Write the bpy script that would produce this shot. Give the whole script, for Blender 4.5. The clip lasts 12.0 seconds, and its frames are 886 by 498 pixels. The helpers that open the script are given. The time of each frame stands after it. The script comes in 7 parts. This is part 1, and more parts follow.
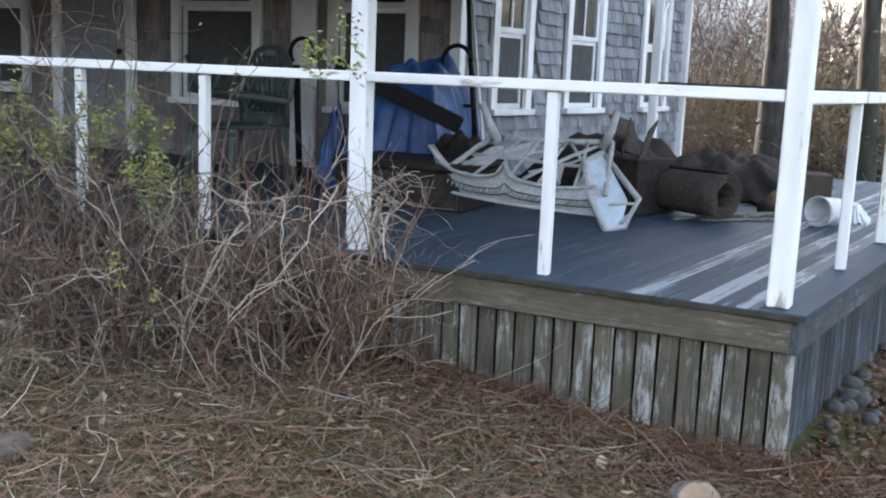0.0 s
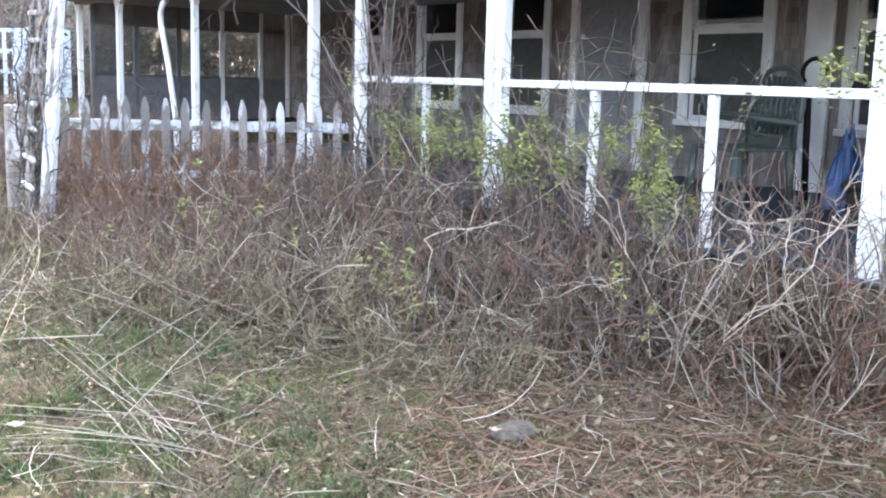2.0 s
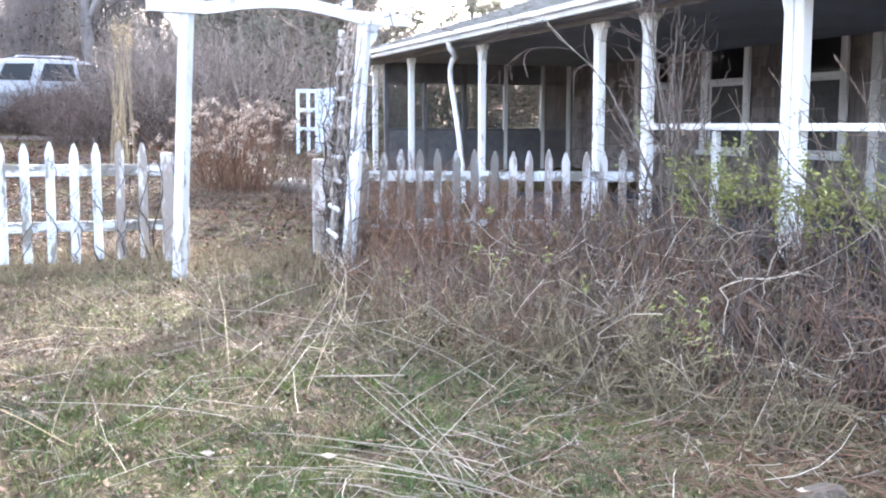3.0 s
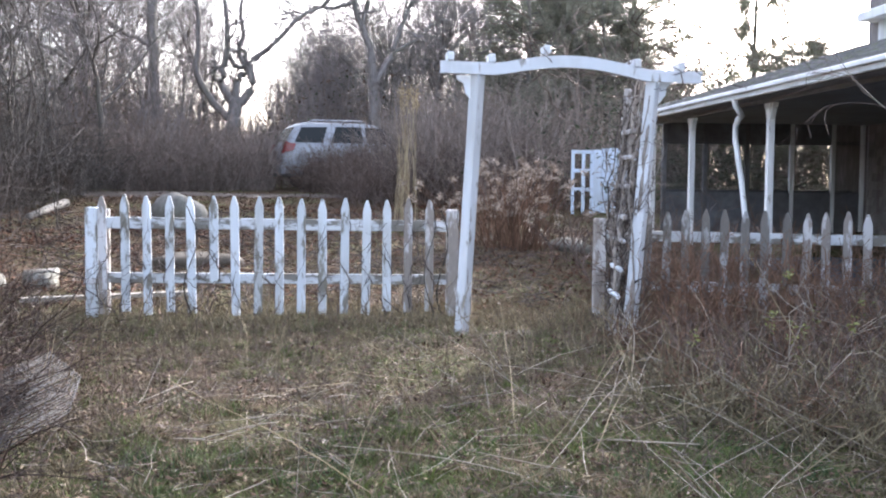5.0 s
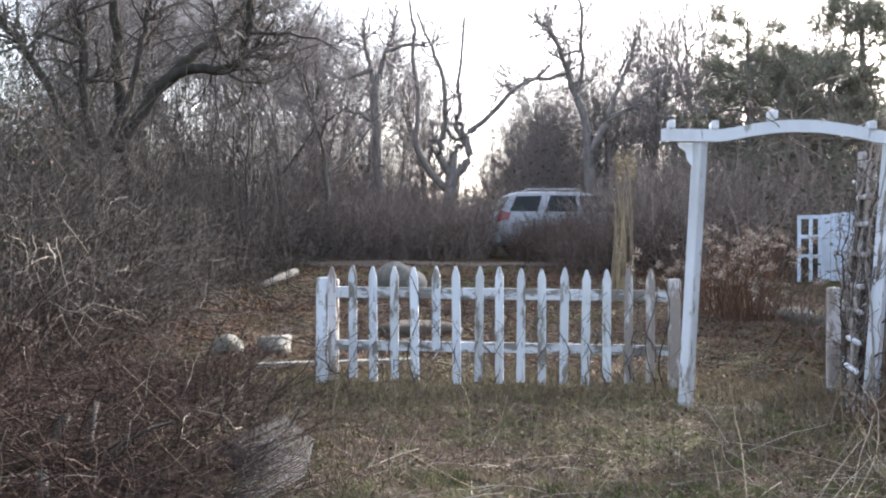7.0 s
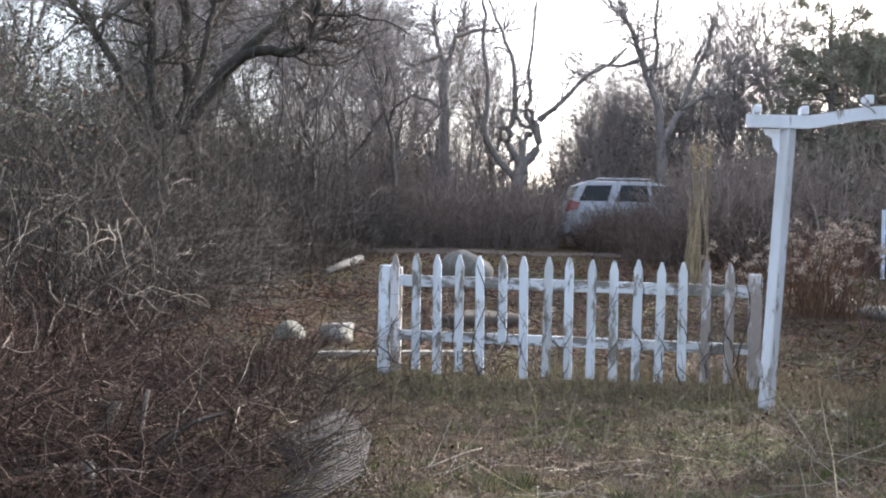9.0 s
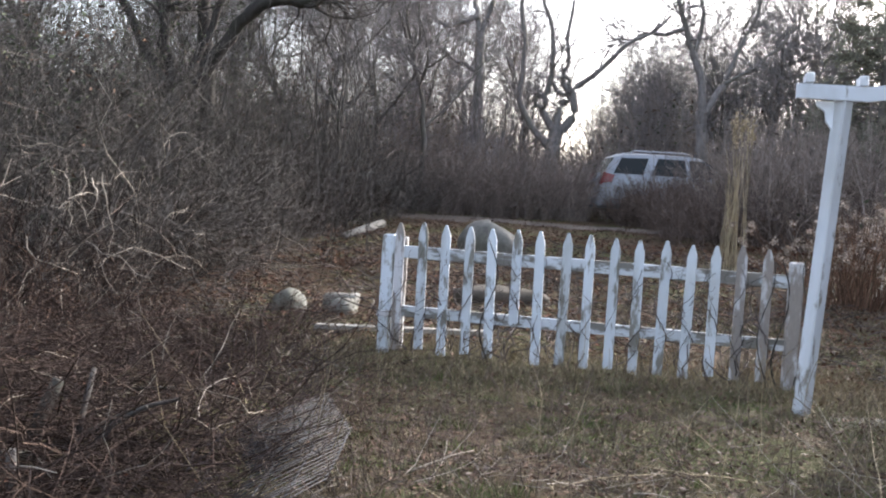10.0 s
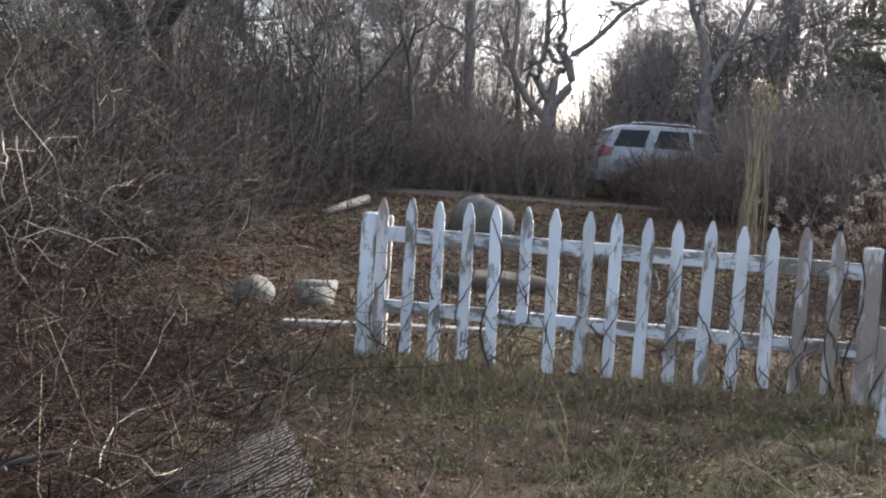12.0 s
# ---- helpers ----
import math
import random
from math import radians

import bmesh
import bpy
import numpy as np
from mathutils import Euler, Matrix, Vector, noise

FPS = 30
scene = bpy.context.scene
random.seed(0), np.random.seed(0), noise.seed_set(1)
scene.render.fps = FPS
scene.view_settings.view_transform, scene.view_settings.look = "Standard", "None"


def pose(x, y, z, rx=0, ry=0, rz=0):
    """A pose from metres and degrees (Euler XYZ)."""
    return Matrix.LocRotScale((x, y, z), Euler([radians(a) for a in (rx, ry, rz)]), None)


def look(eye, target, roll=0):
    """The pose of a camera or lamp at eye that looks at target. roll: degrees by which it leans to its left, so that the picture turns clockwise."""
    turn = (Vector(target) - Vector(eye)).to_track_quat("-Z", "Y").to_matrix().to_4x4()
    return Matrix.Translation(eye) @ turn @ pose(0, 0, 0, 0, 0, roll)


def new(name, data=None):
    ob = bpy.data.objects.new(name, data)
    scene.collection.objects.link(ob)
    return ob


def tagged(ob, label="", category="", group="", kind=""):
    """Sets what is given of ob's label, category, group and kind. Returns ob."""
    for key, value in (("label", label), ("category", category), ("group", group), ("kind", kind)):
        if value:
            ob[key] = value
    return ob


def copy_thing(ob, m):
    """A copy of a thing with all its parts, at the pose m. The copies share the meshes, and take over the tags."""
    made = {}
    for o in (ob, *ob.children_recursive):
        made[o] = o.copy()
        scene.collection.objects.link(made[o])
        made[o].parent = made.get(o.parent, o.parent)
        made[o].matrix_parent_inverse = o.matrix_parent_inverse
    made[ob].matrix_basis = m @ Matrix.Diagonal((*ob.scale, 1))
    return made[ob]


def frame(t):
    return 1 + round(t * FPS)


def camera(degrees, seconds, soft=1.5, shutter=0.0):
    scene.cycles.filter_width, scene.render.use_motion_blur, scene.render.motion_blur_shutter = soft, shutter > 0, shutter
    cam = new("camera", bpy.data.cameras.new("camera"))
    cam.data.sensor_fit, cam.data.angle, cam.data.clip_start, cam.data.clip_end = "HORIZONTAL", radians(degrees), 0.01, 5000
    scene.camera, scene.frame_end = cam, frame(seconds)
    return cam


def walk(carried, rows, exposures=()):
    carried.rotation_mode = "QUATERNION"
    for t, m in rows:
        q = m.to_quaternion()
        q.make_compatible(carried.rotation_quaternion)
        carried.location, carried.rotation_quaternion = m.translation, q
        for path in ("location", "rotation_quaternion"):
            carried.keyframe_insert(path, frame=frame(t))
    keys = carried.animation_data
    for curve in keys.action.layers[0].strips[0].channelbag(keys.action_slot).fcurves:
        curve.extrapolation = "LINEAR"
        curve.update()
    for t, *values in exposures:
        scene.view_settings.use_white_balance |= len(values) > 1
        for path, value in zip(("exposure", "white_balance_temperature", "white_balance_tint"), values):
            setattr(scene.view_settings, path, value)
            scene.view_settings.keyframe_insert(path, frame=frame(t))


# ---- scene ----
cam = camera(46.5, 12.0, soft=2.1)
PATH = [
    (0, (-0.232, 0.197, 1.615), (1.52, 1.1, 1.275), 2.4),
    (0.5, (-0.253, 0.155, 1.6), (1.421, 1.189, 1.241), 2.5),
    (1, (-0.247, 0.152, 1.605), (1.312, 1.352, 1.243), 2.4),
    (1.5, (-0.27, 0.173, 1.603), (1.093, 1.594, 1.253), 2.1),
    (2, (-0.314, 0.181, 1.586), (0.833, 1.787, 1.261), 1.6),
    (2.5, (-0.367, 0.194, 1.578), (0.555, 1.944, 1.282), 0.8),
    (3, (-0.405, 0.209, 1.578), (0.282, 2.072, 1.34), 0.1),
    (3.2, (-0.41, 0.22, 1.575), (0.192, 2.114, 1.348), -0.1),
    (4.8, (-0.507, 0.314, 1.551), (-0.259, 2.294, 1.405), 0.2),
    (5, (-0.516, 0.32, 1.551), (-0.323, 2.307, 1.429), 0.5),
    (5.5, (-0.528, 0.317, 1.557), (-0.448, 2.313, 1.459), 0.4),
    (6, (-0.54, 0.317, 1.563), (-0.55, 2.317, 1.522), -0.1),
    (6.5, (-0.556, 0.317, 1.569), (-0.68, 2.313, 1.55), -0.4),
    (7, (-0.575, 0.298, 1.572), (-0.792, 2.286, 1.578), 0.1),
    (7.5, (-0.6, 0.28, 1.565), (-0.939, 2.252, 1.561), 0.5),
    (7.7, (-0.599, 0.313, 1.56), (-0.989, 2.275, 1.541), 0.6),
    (9.3, (-0.623, 0.872, 1.573), (-0.963, 2.842, 1.555), 1.2),
    (9.5, (-0.603, 1.075, 1.576), (-0.989, 3.038, 1.543), 1.9),
    (10, (-0.563, 1.397, 1.604), (-0.97, 3.353, 1.518), 3.6),
    (10.5, (-0.631, 1.751, 1.596), (-1.026, 3.71, 1.52), 3.3),
    (11, (-0.691, 2.057, 1.607), (-1.114, 4.009, 1.498), 2.0),
    (11.5, (-0.778, 2.423, 1.6), (-1.22, 4.371, 1.512), 4.5),
    (12, (-0.891, 2.81, 1.578), (-1.271, 4.769, 1.446), 3.7),
]
walk(cam, [(t, look(eye, target, roll)) for t, eye, target, roll in PATH], exposures=[(0, 2.92, 6450, 10), (0.5, 3.08, 6400, 10), (1, 3.35, 6300, 11), (1.5, 3.66, 6250, 12), (2.5, 4.0, 6150, 14), (3.2, 3.75, 6100, 15), (4.8, 2.77, 6150, 15), (5.5, 2.55, 6200, 14), (7.5, 2.28, 6250, 12), (9.5, 2.18, 6250, 12), (12, 1.88, 6300, 12)])
# ---- light ----
SUN_AZ, SUN_EL = radians(35), radians(24)
world = bpy.data.worlds.new("sky")
scene.world = world
world.use_nodes = True
wn = world.node_tree
sky = wn.nodes.new("ShaderNodeTexSky")
sky.sky_type, sky.sun_disc, sky.sun_elevation, sky.sun_rotation = "NISHITA", False, SUN_EL, SUN_AZ
sky.air_density, sky.dust_density, sky.ozone_density = 1.0, 4.0, 1.0
soft = wn.nodes.new("ShaderNodeHueSaturation")
soft.inputs["Saturation"].default_value = 0.6
wn.links.new(sky.outputs[0], soft.inputs["Color"])
wn.links.new(soft.outputs[0], wn.nodes["Background"].inputs[0])
wn.nodes["Background"].inputs[1].default_value = 0.15
sun = new("sun", bpy.data.lights.new("sun", "SUN"))
sun.data.energy, sun.data.angle, sun.data.color = 2.2, radians(5), (1, 0.95, 0.88)
sun.matrix_world = look((0, 0, 0), (-math.sin(SUN_AZ) * math.cos(SUN_EL), -math.cos(SUN_AZ) * math.cos(SUN_EL), -math.sin(SUN_EL)))

# ---- materials ----
def tree_of(name, rough=0.8, metal=0.0):
    m = bpy.data.materials.new(name)
    m.use_nodes = True
    b = m.node_tree.nodes["Principled BSDF"]
    b.inputs["Roughness"].default_value, b.inputs["Metallic"].default_value = rough, metal
    return m, m.node_tree.nodes, m.node_tree.links, b


def coords(n, l, stretch=(1, 1, 1), piece=True):
    c = n.new("ShaderNodeTexCoord")
    v = n.new("ShaderNodeMapping")
    v.inputs["Scale"].default_value = stretch
    l.new(c.outputs["Object"], v.inputs["Vector"])
    if piece:
        o = n.new("ShaderNodeObjectInfo")
        k = n.new("ShaderNodeMath")
        k.operation = "MULTIPLY"
        k.inputs[1].default_value = 37.0
        l.new(o.outputs["Random"], k.inputs[0])
        l.new(k.outputs[0], v.inputs["Location"])
    return v.outputs[0]


def noise_of(n, l, v, scale, detail=4.0, rough=0.6):
    t = n.new("ShaderNodeTexNoise")
    t.inputs["Scale"].default_value, t.inputs["Detail"].default_value, t.inputs["Roughness"].default_value = scale, detail, rough
    l.new(v, t.inputs["Vector"])
    return t.outputs["Fac"]


def ramp(n, l, fac, stops):
    r = n.new("ShaderNodeValToRGB")
    e = r.color_ramp.elements
    while len(e) < len(stops):
        e.new(0.5)
    for s, (p, c) in zip(e, stops):
        s.position, s.color = p, (*c, 1)
    l.new(fac, r.inputs[0])
    return r.outputs[0]


def mix(n, l, fac, a, b, kind="MIX"):
    x = n.new("ShaderNodeMix")
    x.data_type, x.blend_type = "RGBA", kind
    for sock, val in ((x.inputs[0], fac), (x.inputs[6], a), (x.inputs[7], b)):
        if isinstance(val, (int, float)):
            sock.default_value = val
        elif isinstance(val, tuple):
            sock.default_value = (*val, 1)
        else:
            l.new(val, sock)
    return x.outputs[2]


def bump(n, l, b, height, strength=0.3, dist=0.01):
    k = n.new("ShaderNodeBump")
    k.inputs["Strength"].default_value, k.inputs["Distance"].default_value = strength, dist
    l.new(height, k.inputs["Height"])
    l.new(k.outputs[0], b.inputs["Normal"])


def grainy(name, dark, light, stain=None, scale=8.0, stretch=(1, 1, 1), rough=0.85, metal=0.0, island=0.0, rel=0.3, dist=0.01, piece=True, big=0.7, spread=(0.88, 1.06)):
    """Two colours by fine and coarse noise, with stains; island: tone spread from piece to piece of a joined mesh."""
    m, n, l, b = tree_of(name, rough, metal)
    v = coords(n, l, stretch, piece)
    fine, coarse = noise_of(n, l, v, scale), noise_of(n, l, v, scale * 0.13, 3.0)
    col = ramp(n, l, fine, [(0.3, dark), (0.7, light)])
    if stain:
        col = mix(n, l, ramp(n, l, coarse, [(0.45, (0, 0, 0)), (0.65, (big, big, big))]), col, stain)
    if island:
        g = n.new("ShaderNodeNewGeometry")
        tone = ramp(n, l, g.outputs["Random Per Island"], [(0.0, (1 - island,) * 3), (1.0, (1 + island * 0.6,) * 3)])
        col = mix(n, l, 1.0, col, tone, "MULTIPLY")
    else:
        o = n.new("ShaderNodeObjectInfo")
        tone = ramp(n, l, o.outputs["Random"], [(0.0, (spread[0],) * 3), (1.0, (spread[1],) * 3)])
        col = mix(n, l, 1.0, col, tone, "MULTIPLY")
    l.new(col, b.inputs["Base Color"])
    if rel:
        bump(n, l, b, fine, rel, dist)
    return m


def painted(name, paint, bare, amount=0.4, stretch=(1, 1, 1), dirt=(0.25, 0.24, 0.2), rough=0.6, scale=9.0, dirty=0.45):
    """Peeling paint over weathered wood, with grime."""
    m, n, l, b = tree_of(name, rough)
    v = coords(n, l, stretch)
    big, fine = noise_of(n, l, v, scale, 6.0, 0.65), noise_of(n, l, v, scale * 7, 4.0)
    grime = noise_of(n, l, v, scale * 0.35, 4.0)
    wood = mix(n, l, fine, tuple(c * 0.6 for c in bare), bare)
    coat = mix(n, l, ramp(n, l, grime, [(0.45, (0, 0, 0)), (0.75, (dirty,) * 3)]), paint, dirt)
    peel = ramp(n, l, big, [(amount - 0.03, (1, 1, 1)), (amount + 0.03, (0, 0, 0))])
    col = mix(n, l, peel, coat, wood)
    o = n.new("ShaderNodeObjectInfo")
    col = mix(n, l, 1.0, col, ramp(n, l, o.outputs["Random"], [(0, (0.85,) * 3), (1, (1.05,) * 3)]), "MULTIPLY")
    l.new(col, b.inputs["Base Color"])
    bump(n, l, b, big, 0.35, 0.004)
    return m


def weathered(name, wood, moss, paint, axis=2, worn=0.57, tone=(0.7, 1.25)):
    """Bare weathered board: long grain, cracks, mossy stains and thin streaks of the old paint."""
    m, n, l, b = tree_of(name, 0.88)
    long_ = tuple(0.06 if i == axis else 1 for i in range(3))
    mid_ = tuple(0.3 if i == axis else 1 for i in range(3))
    v, w, u = coords(n, l, long_), coords(n, l, mid_), coords(n, l)
    grain, stain, fine = noise_of(n, l, v, 75, 5.0, 0.65), noise_of(n, l, w, 7, 4.0), noise_of(n, l, u, 160, 3.0)
    col = ramp(n, l, grain, [(0.3, tuple(c * 0.42 for c in wood)), (0.5, wood), (0.72, tuple(c * 1.6 for c in wood))])
    col = mix(n, l, ramp(n, l, stain, [(0.42, (0, 0, 0)), (0.62, (0.75,) * 3)]), col, moss)
    dark = noise_of(n, l, u, 3.2, 4.0)
    col = mix(n, l, ramp(n, l, dark, [(0.5, (0, 0, 0)), (0.7, (0.65,) * 3)]), col, tuple(c * 0.35 for c in wood))
    # old paint: a patchy field broken by the grain
    field, edge = noise_of(n, l, w, 11, 6.0, 0.7), n.new("ShaderNodeMath")
    edge.operation = "MULTIPLY_ADD"
    edge.inputs[1].default_value = 0.34
    l.new(grain, edge.inputs[0])
    l.new(field, edge.inputs[2])
    o = n.new("ShaderNodeObjectInfo")
    shift = n.new("ShaderNodeMath")
    shift.operation = "MULTIPLY_ADD"
    shift.inputs[1].default_value = 0.11
    l.new(o.outputs["Random"], shift.inputs[0])
    l.new(edge.outputs[0], shift.inputs[2])
    coat = mix(n, l, ramp(n, l, fine, [(0.35, (0, 0, 0)), (0.65, (0.5,) * 3)]), paint, tuple(c * 0.7 for c in wood))
    keep = ramp(n, l, shift.outputs[0], [(worn + 0.17, (0, 0, 0)), (worn + 0.23, (0.55,) * 3), (worn + 0.3, (1, 1, 1))])
    col = mix(n, l, keep, col, coat)
    col = mix(n, l, 1.0, col, ramp(n, l, o.outputs["Random"], [(0, (tone[0],) * 3), (0.5, ((tone[0] + tone[1]) / 2,) * 3), (1, (tone[1],) * 3)]), "MULTIPLY")
    l.new(col, b.inputs["Base Color"])
    bump(n, l, b, grain, 0.5, 0.004)
    return m


def plain(name, color, rough=0.7, metal=0.0, spread=0.25, scale=12.0, rel=0.15):
    return grainy(name, tuple(c * (1 - spread) for c in color), tuple(min(1, c * (1 + spread * 0.4)) for c in color), None, scale, rough=rough, metal=metal, rel=rel)


def glass(name, tint, rough=0.03, clear=0.0):
    m, n, l, b = tree_of(name, rough)
    b.inputs["Base Color"].default_value = (*tint, 1)
    b.inputs["Specular IOR Level"].default_value = 0.9
    b.inputs["Transmission Weight"].default_value, b.inputs["IOR"].default_value = clear, 1.45
    return m


M = {}
M["white_wood"] = painted("white_peeling_paint", (0.78, 0.79, 0.8), (0.36, 0.33, 0.28), 0.36, (1, 1, 0.25))
M["white_rail"] = painted("white_rail_paint", (0.8, 0.8, 0.8), (0.36, 0.33, 0.28), 0.37, (1, 0.2, 1))
M["picket"] = painted("worn_picket_paint", (0.6, 0.65, 0.71), (0.24, 0.23, 0.2), 0.44, (1, 1, 0.3), rough=0.75, dirty=0.6)
M["picket_bare"] = painted("bare_picket_wood", (0.5, 0.5, 0.52), (0.3, 0.27, 0.25), 0.52, (1, 1, 0.3), rough=0.85)
M["picket_grey"] = painted("grey_weathered_picket", (0.4, 0.42, 0.45), (0.19, 0.18, 0.17), 0.56, (1, 1, 0.3), rough=0.85, dirty=0.6)
M["fence_rail"] = painted("worn_fence_rail", (0.58, 0.62, 0.67), (0.22, 0.21, 0.19), 0.49, (0.3, 1, 1), rough=0.75, dirty=0.6)
M["arbor"] = painted("arbor_paint", (0.66, 0.7, 0.76), (0.3, 0.28, 0.25), 0.38, (1, 1, 0.3), rough=0.7)
M["trim"] = painted("trim_paint", (0.74, 0.76, 0.78), (0.4, 0.37, 0.33), 0.3, (1, 1, 0.3))
M["slat"] = weathered("mossy_slat", (0.118, 0.106, 0.085), (0.085, 0.082, 0.052), (0.36, 0.365, 0.355), 2, 0.595, (0.78, 1.15))
M["fascia"] = weathered("mossy_fascia", (0.118, 0.099, 0.075), (0.07, 0.063, 0.04), (0.28, 0.265, 0.235), 1, 0.63, (0.85, 1.1))
# worn slats toned darker and bluer: the side's shade is in the colour
M["side_slat"] = weathered("side_shade_grey_slat", (0.045, 0.052, 0.062), (0.03, 0.035, 0.035), (0.1, 0.118, 0.14), 2, 0.585, (0.7, 1.2))
M["deck"] = painted("grey_deck_paint", (0.031, 0.055, 0.085), (0.12, 0.168, 0.212), 0.36, (0.12, 1, 1), dirt=(0.022, 0.03, 0.042), rough=0.62, scale=7)
M["deck_worn"] = painted("worn_deck_paint", (0.029, 0.051, 0.077), (0.2, 0.262, 0.325), 0.4, (0.07, 1, 1), dirt=(0.023, 0.032, 0.046), rough=0.65, scale=11)
M["deck_pale"] = painted("bleached_deck_board", (0.05, 0.068, 0.085), (0.3, 0.345, 0.39), 0.48, (0.07, 1, 1), dirt=(0.04, 0.045, 0.05), rough=0.6, scale=13)
# fascia wood toned down to match the shade painted on that side
M["side_fascia"] = weathered("side_shade_grey_fascia", (0.05, 0.058, 0.068), (0.035, 0.04, 0.04), (0.14, 0.16, 0.185), 0, 0.6, (0.9, 1.1))
M["fresh_wood"] = grainy("fresh_sawn_wood", (0.42, 0.33, 0.22), (0.6, 0.5, 0.36), (0.35, 0.25, 0.16), 40, rel=0.2, dist=0.002)
M["rubble"] = grainy("dark_grey_rubble", (0.032, 0.033, 0.034), (0.08, 0.082, 0.085), (0.04, 0.04, 0.03), 14, rel=0.6, dist=0.01)
M["shingle"] = grainy("grey_shingle", (0.145, 0.158, 0.182), (0.275, 0.295, 0.332), (0.18, 0.17, 0.158), 30, (1, 1, 0.15), rel=0.5, dist=0.004, island=0.38)
M["shingle_piece"] = grainy("grey_shingle_piece", (0.145, 0.158, 0.182), (0.275, 0.295, 0.332), (0.18, 0.17, 0.158), 30, (1, 1, 0.15), rel=0.5, dist=0.004, spread=(0.66, 1.2))
M["shingle_dark"] = grainy("brown_shingle", (0.155, 0.143, 0.14), (0.27, 0.25, 0.244), (0.12, 0.1, 0.093), 30, (1, 1, 0.15), rel=0.4, dist=0.004, island=0.3)
M["roofing"] = grainy("asphalt_roofing", (0.13, 0.125, 0.13), (0.24, 0.23, 0.23), (0.15, 0.17, 0.1), 40, rel=0.4, dist=0.004, island=0.3)
M["soffit"] = grainy("porch_ceiling_paint", (0.2, 0.205, 0.225), (0.27, 0.275, 0.295), (0.17, 0.165, 0.16), 6)
M["porch_wall"] = grainy("grey_porch_boards", (0.085, 0.088, 0.1), (0.15, 0.155, 0.17), (0.08, 0.075, 0.075), 8)
M["pane"] = glass("window_glass", (0.93, 0.95, 0.95), clear=1.0)
M["sash_screen"] = plain("dark_sash_screen", (0.085, 0.087, 0.088), 0.8)
M["twig_dark"] = grainy("dark_dead_twig", (0.026, 0.017, 0.0135), (0.078, 0.053, 0.042), None, 8, island=0.6, rel=0)
M["twig_green"] = grainy("grey_green_thicket_twig", (0.056, 0.049, 0.042), (0.138, 0.122, 0.109), None, 8, island=0.5, rel=0)
# paler than near twigs: the backlit haze is put into the colour
M["twig_grey"] = grainy("haze_paled_grey_twig", (0.165, 0.148, 0.145), (0.3, 0.275, 0.268), None, 8, island=0.4, rel=0)
# near-black colour that stands in for shade indoors and below the deck
M["shade_black"] = plain("shade_black", (0.03, 0.028, 0.03), 0.9)
M["door_paint"] = plain("grey_door_paint", (0.26, 0.27, 0.29), 0.6)
M["wicker"] = grainy("weathered_wicker", (0.27, 0.28, 0.29), (0.5, 0.51, 0.52), (0.31, 0.31, 0.3), 60, rel=0.7, dist=0.003)
M["wicker_panel"] = painted("painted_wicker_panel", (0.42, 0.5, 0.6), (0.3, 0.31, 0.32), 0.33, (1, 1, 1), scale=34)
M["tarp"] = grainy("blue_tarp", (0.01, 0.045, 0.15), (0.03, 0.1, 0.29), (0.01, 0.02, 0.06), 10, rough=0.45, rel=0.4, dist=0.02)
M["black"] = plain("black_metal", (0.012, 0.012, 0.014), 0.55, 0.0)
M["green_plastic"] = plain("faded_green_plastic", (0.05, 0.068, 0.064), 0.5, 0, 0.2)
M["cardboard"] = grainy("damp_cardboard", (0.052, 0.043, 0.038), (0.105, 0.088, 0.076), (0.06, 0.052, 0.045), 12)
M["carpet"] = grainy("dirty_rolled_carpet", (0.036, 0.032, 0.029), (0.082, 0.073, 0.064), (0.04, 0.035, 0.03), 60, rel=0.6)
M["bucket"] = plain("white_plastic", (0.68, 0.7, 0.72), 0.45)
M["brown_cloth"] = grainy("brown_cloth", (0.02, 0.016, 0.015), (0.045, 0.037, 0.034), (0.014, 0.012, 0.012), 14, rel=0.5)
M["plank"] = grainy("grey_old_plank", (0.2, 0.19, 0.17), (0.34, 0.32, 0.29), (0.16, 0.15, 0.13), 14, (0.2, 1, 1))
M["bark"] = grainy("grey_brown_bark", (0.09, 0.08, 0.075), (0.2, 0.18, 0.165), (0.1, 0.1, 0.075), 14, (1, 1, 0.3), rel=0.8, dist=0.02)
M["bark_dark"] = grainy("dark_wet_bark", (0.03, 0.027, 0.025), (0.075, 0.067, 0.062), (0.04, 0.044, 0.03), 12, (1, 1, 0.3), rel=0.8, dist=0.02)
# bark lightened so the far trunks carry their haze as colour
M["bark_far"] = grainy("haze_paled_grey_bark", (0.13, 0.116, 0.111), (0.255, 0.232, 0.223), (0.15, 0.145, 0.12), 14, (1, 1, 0.3), rel=0.8, dist=0.02)
M["twig"] = grainy("twig_bark", (0.085, 0.062, 0.051), (0.185, 0.14, 0.118), None, 10, island=0.5, rel=0)
# twig colour raised to stand in for haze over the far brush
M["twig_far"] = grainy("haze_paled_brown_twig", (0.15, 0.118, 0.1), (0.3, 0.245, 0.212), None, 8, island=0.45, rel=0)
M["twig_red"] = grainy("reddish_cane", (0.098, 0.056, 0.038), (0.225, 0.138, 0.093), None, 8, island=0.5, rel=0)
M["lush"] = grainy("lush_green_grass", (0.036, 0.066, 0.022), (0.095, 0.145, 0.05), None, 4, island=0.5, rel=0)
M["twig_pale"] = grainy("pale_dry_cane", (0.24, 0.205, 0.165), (0.42, 0.365, 0.3), None, 8, island=0.4, rel=0)
M["straw"] = grainy("dry_straw", (0.14, 0.11, 0.066), (0.29, 0.235, 0.15), None, 6, island=0.5, rel=0)
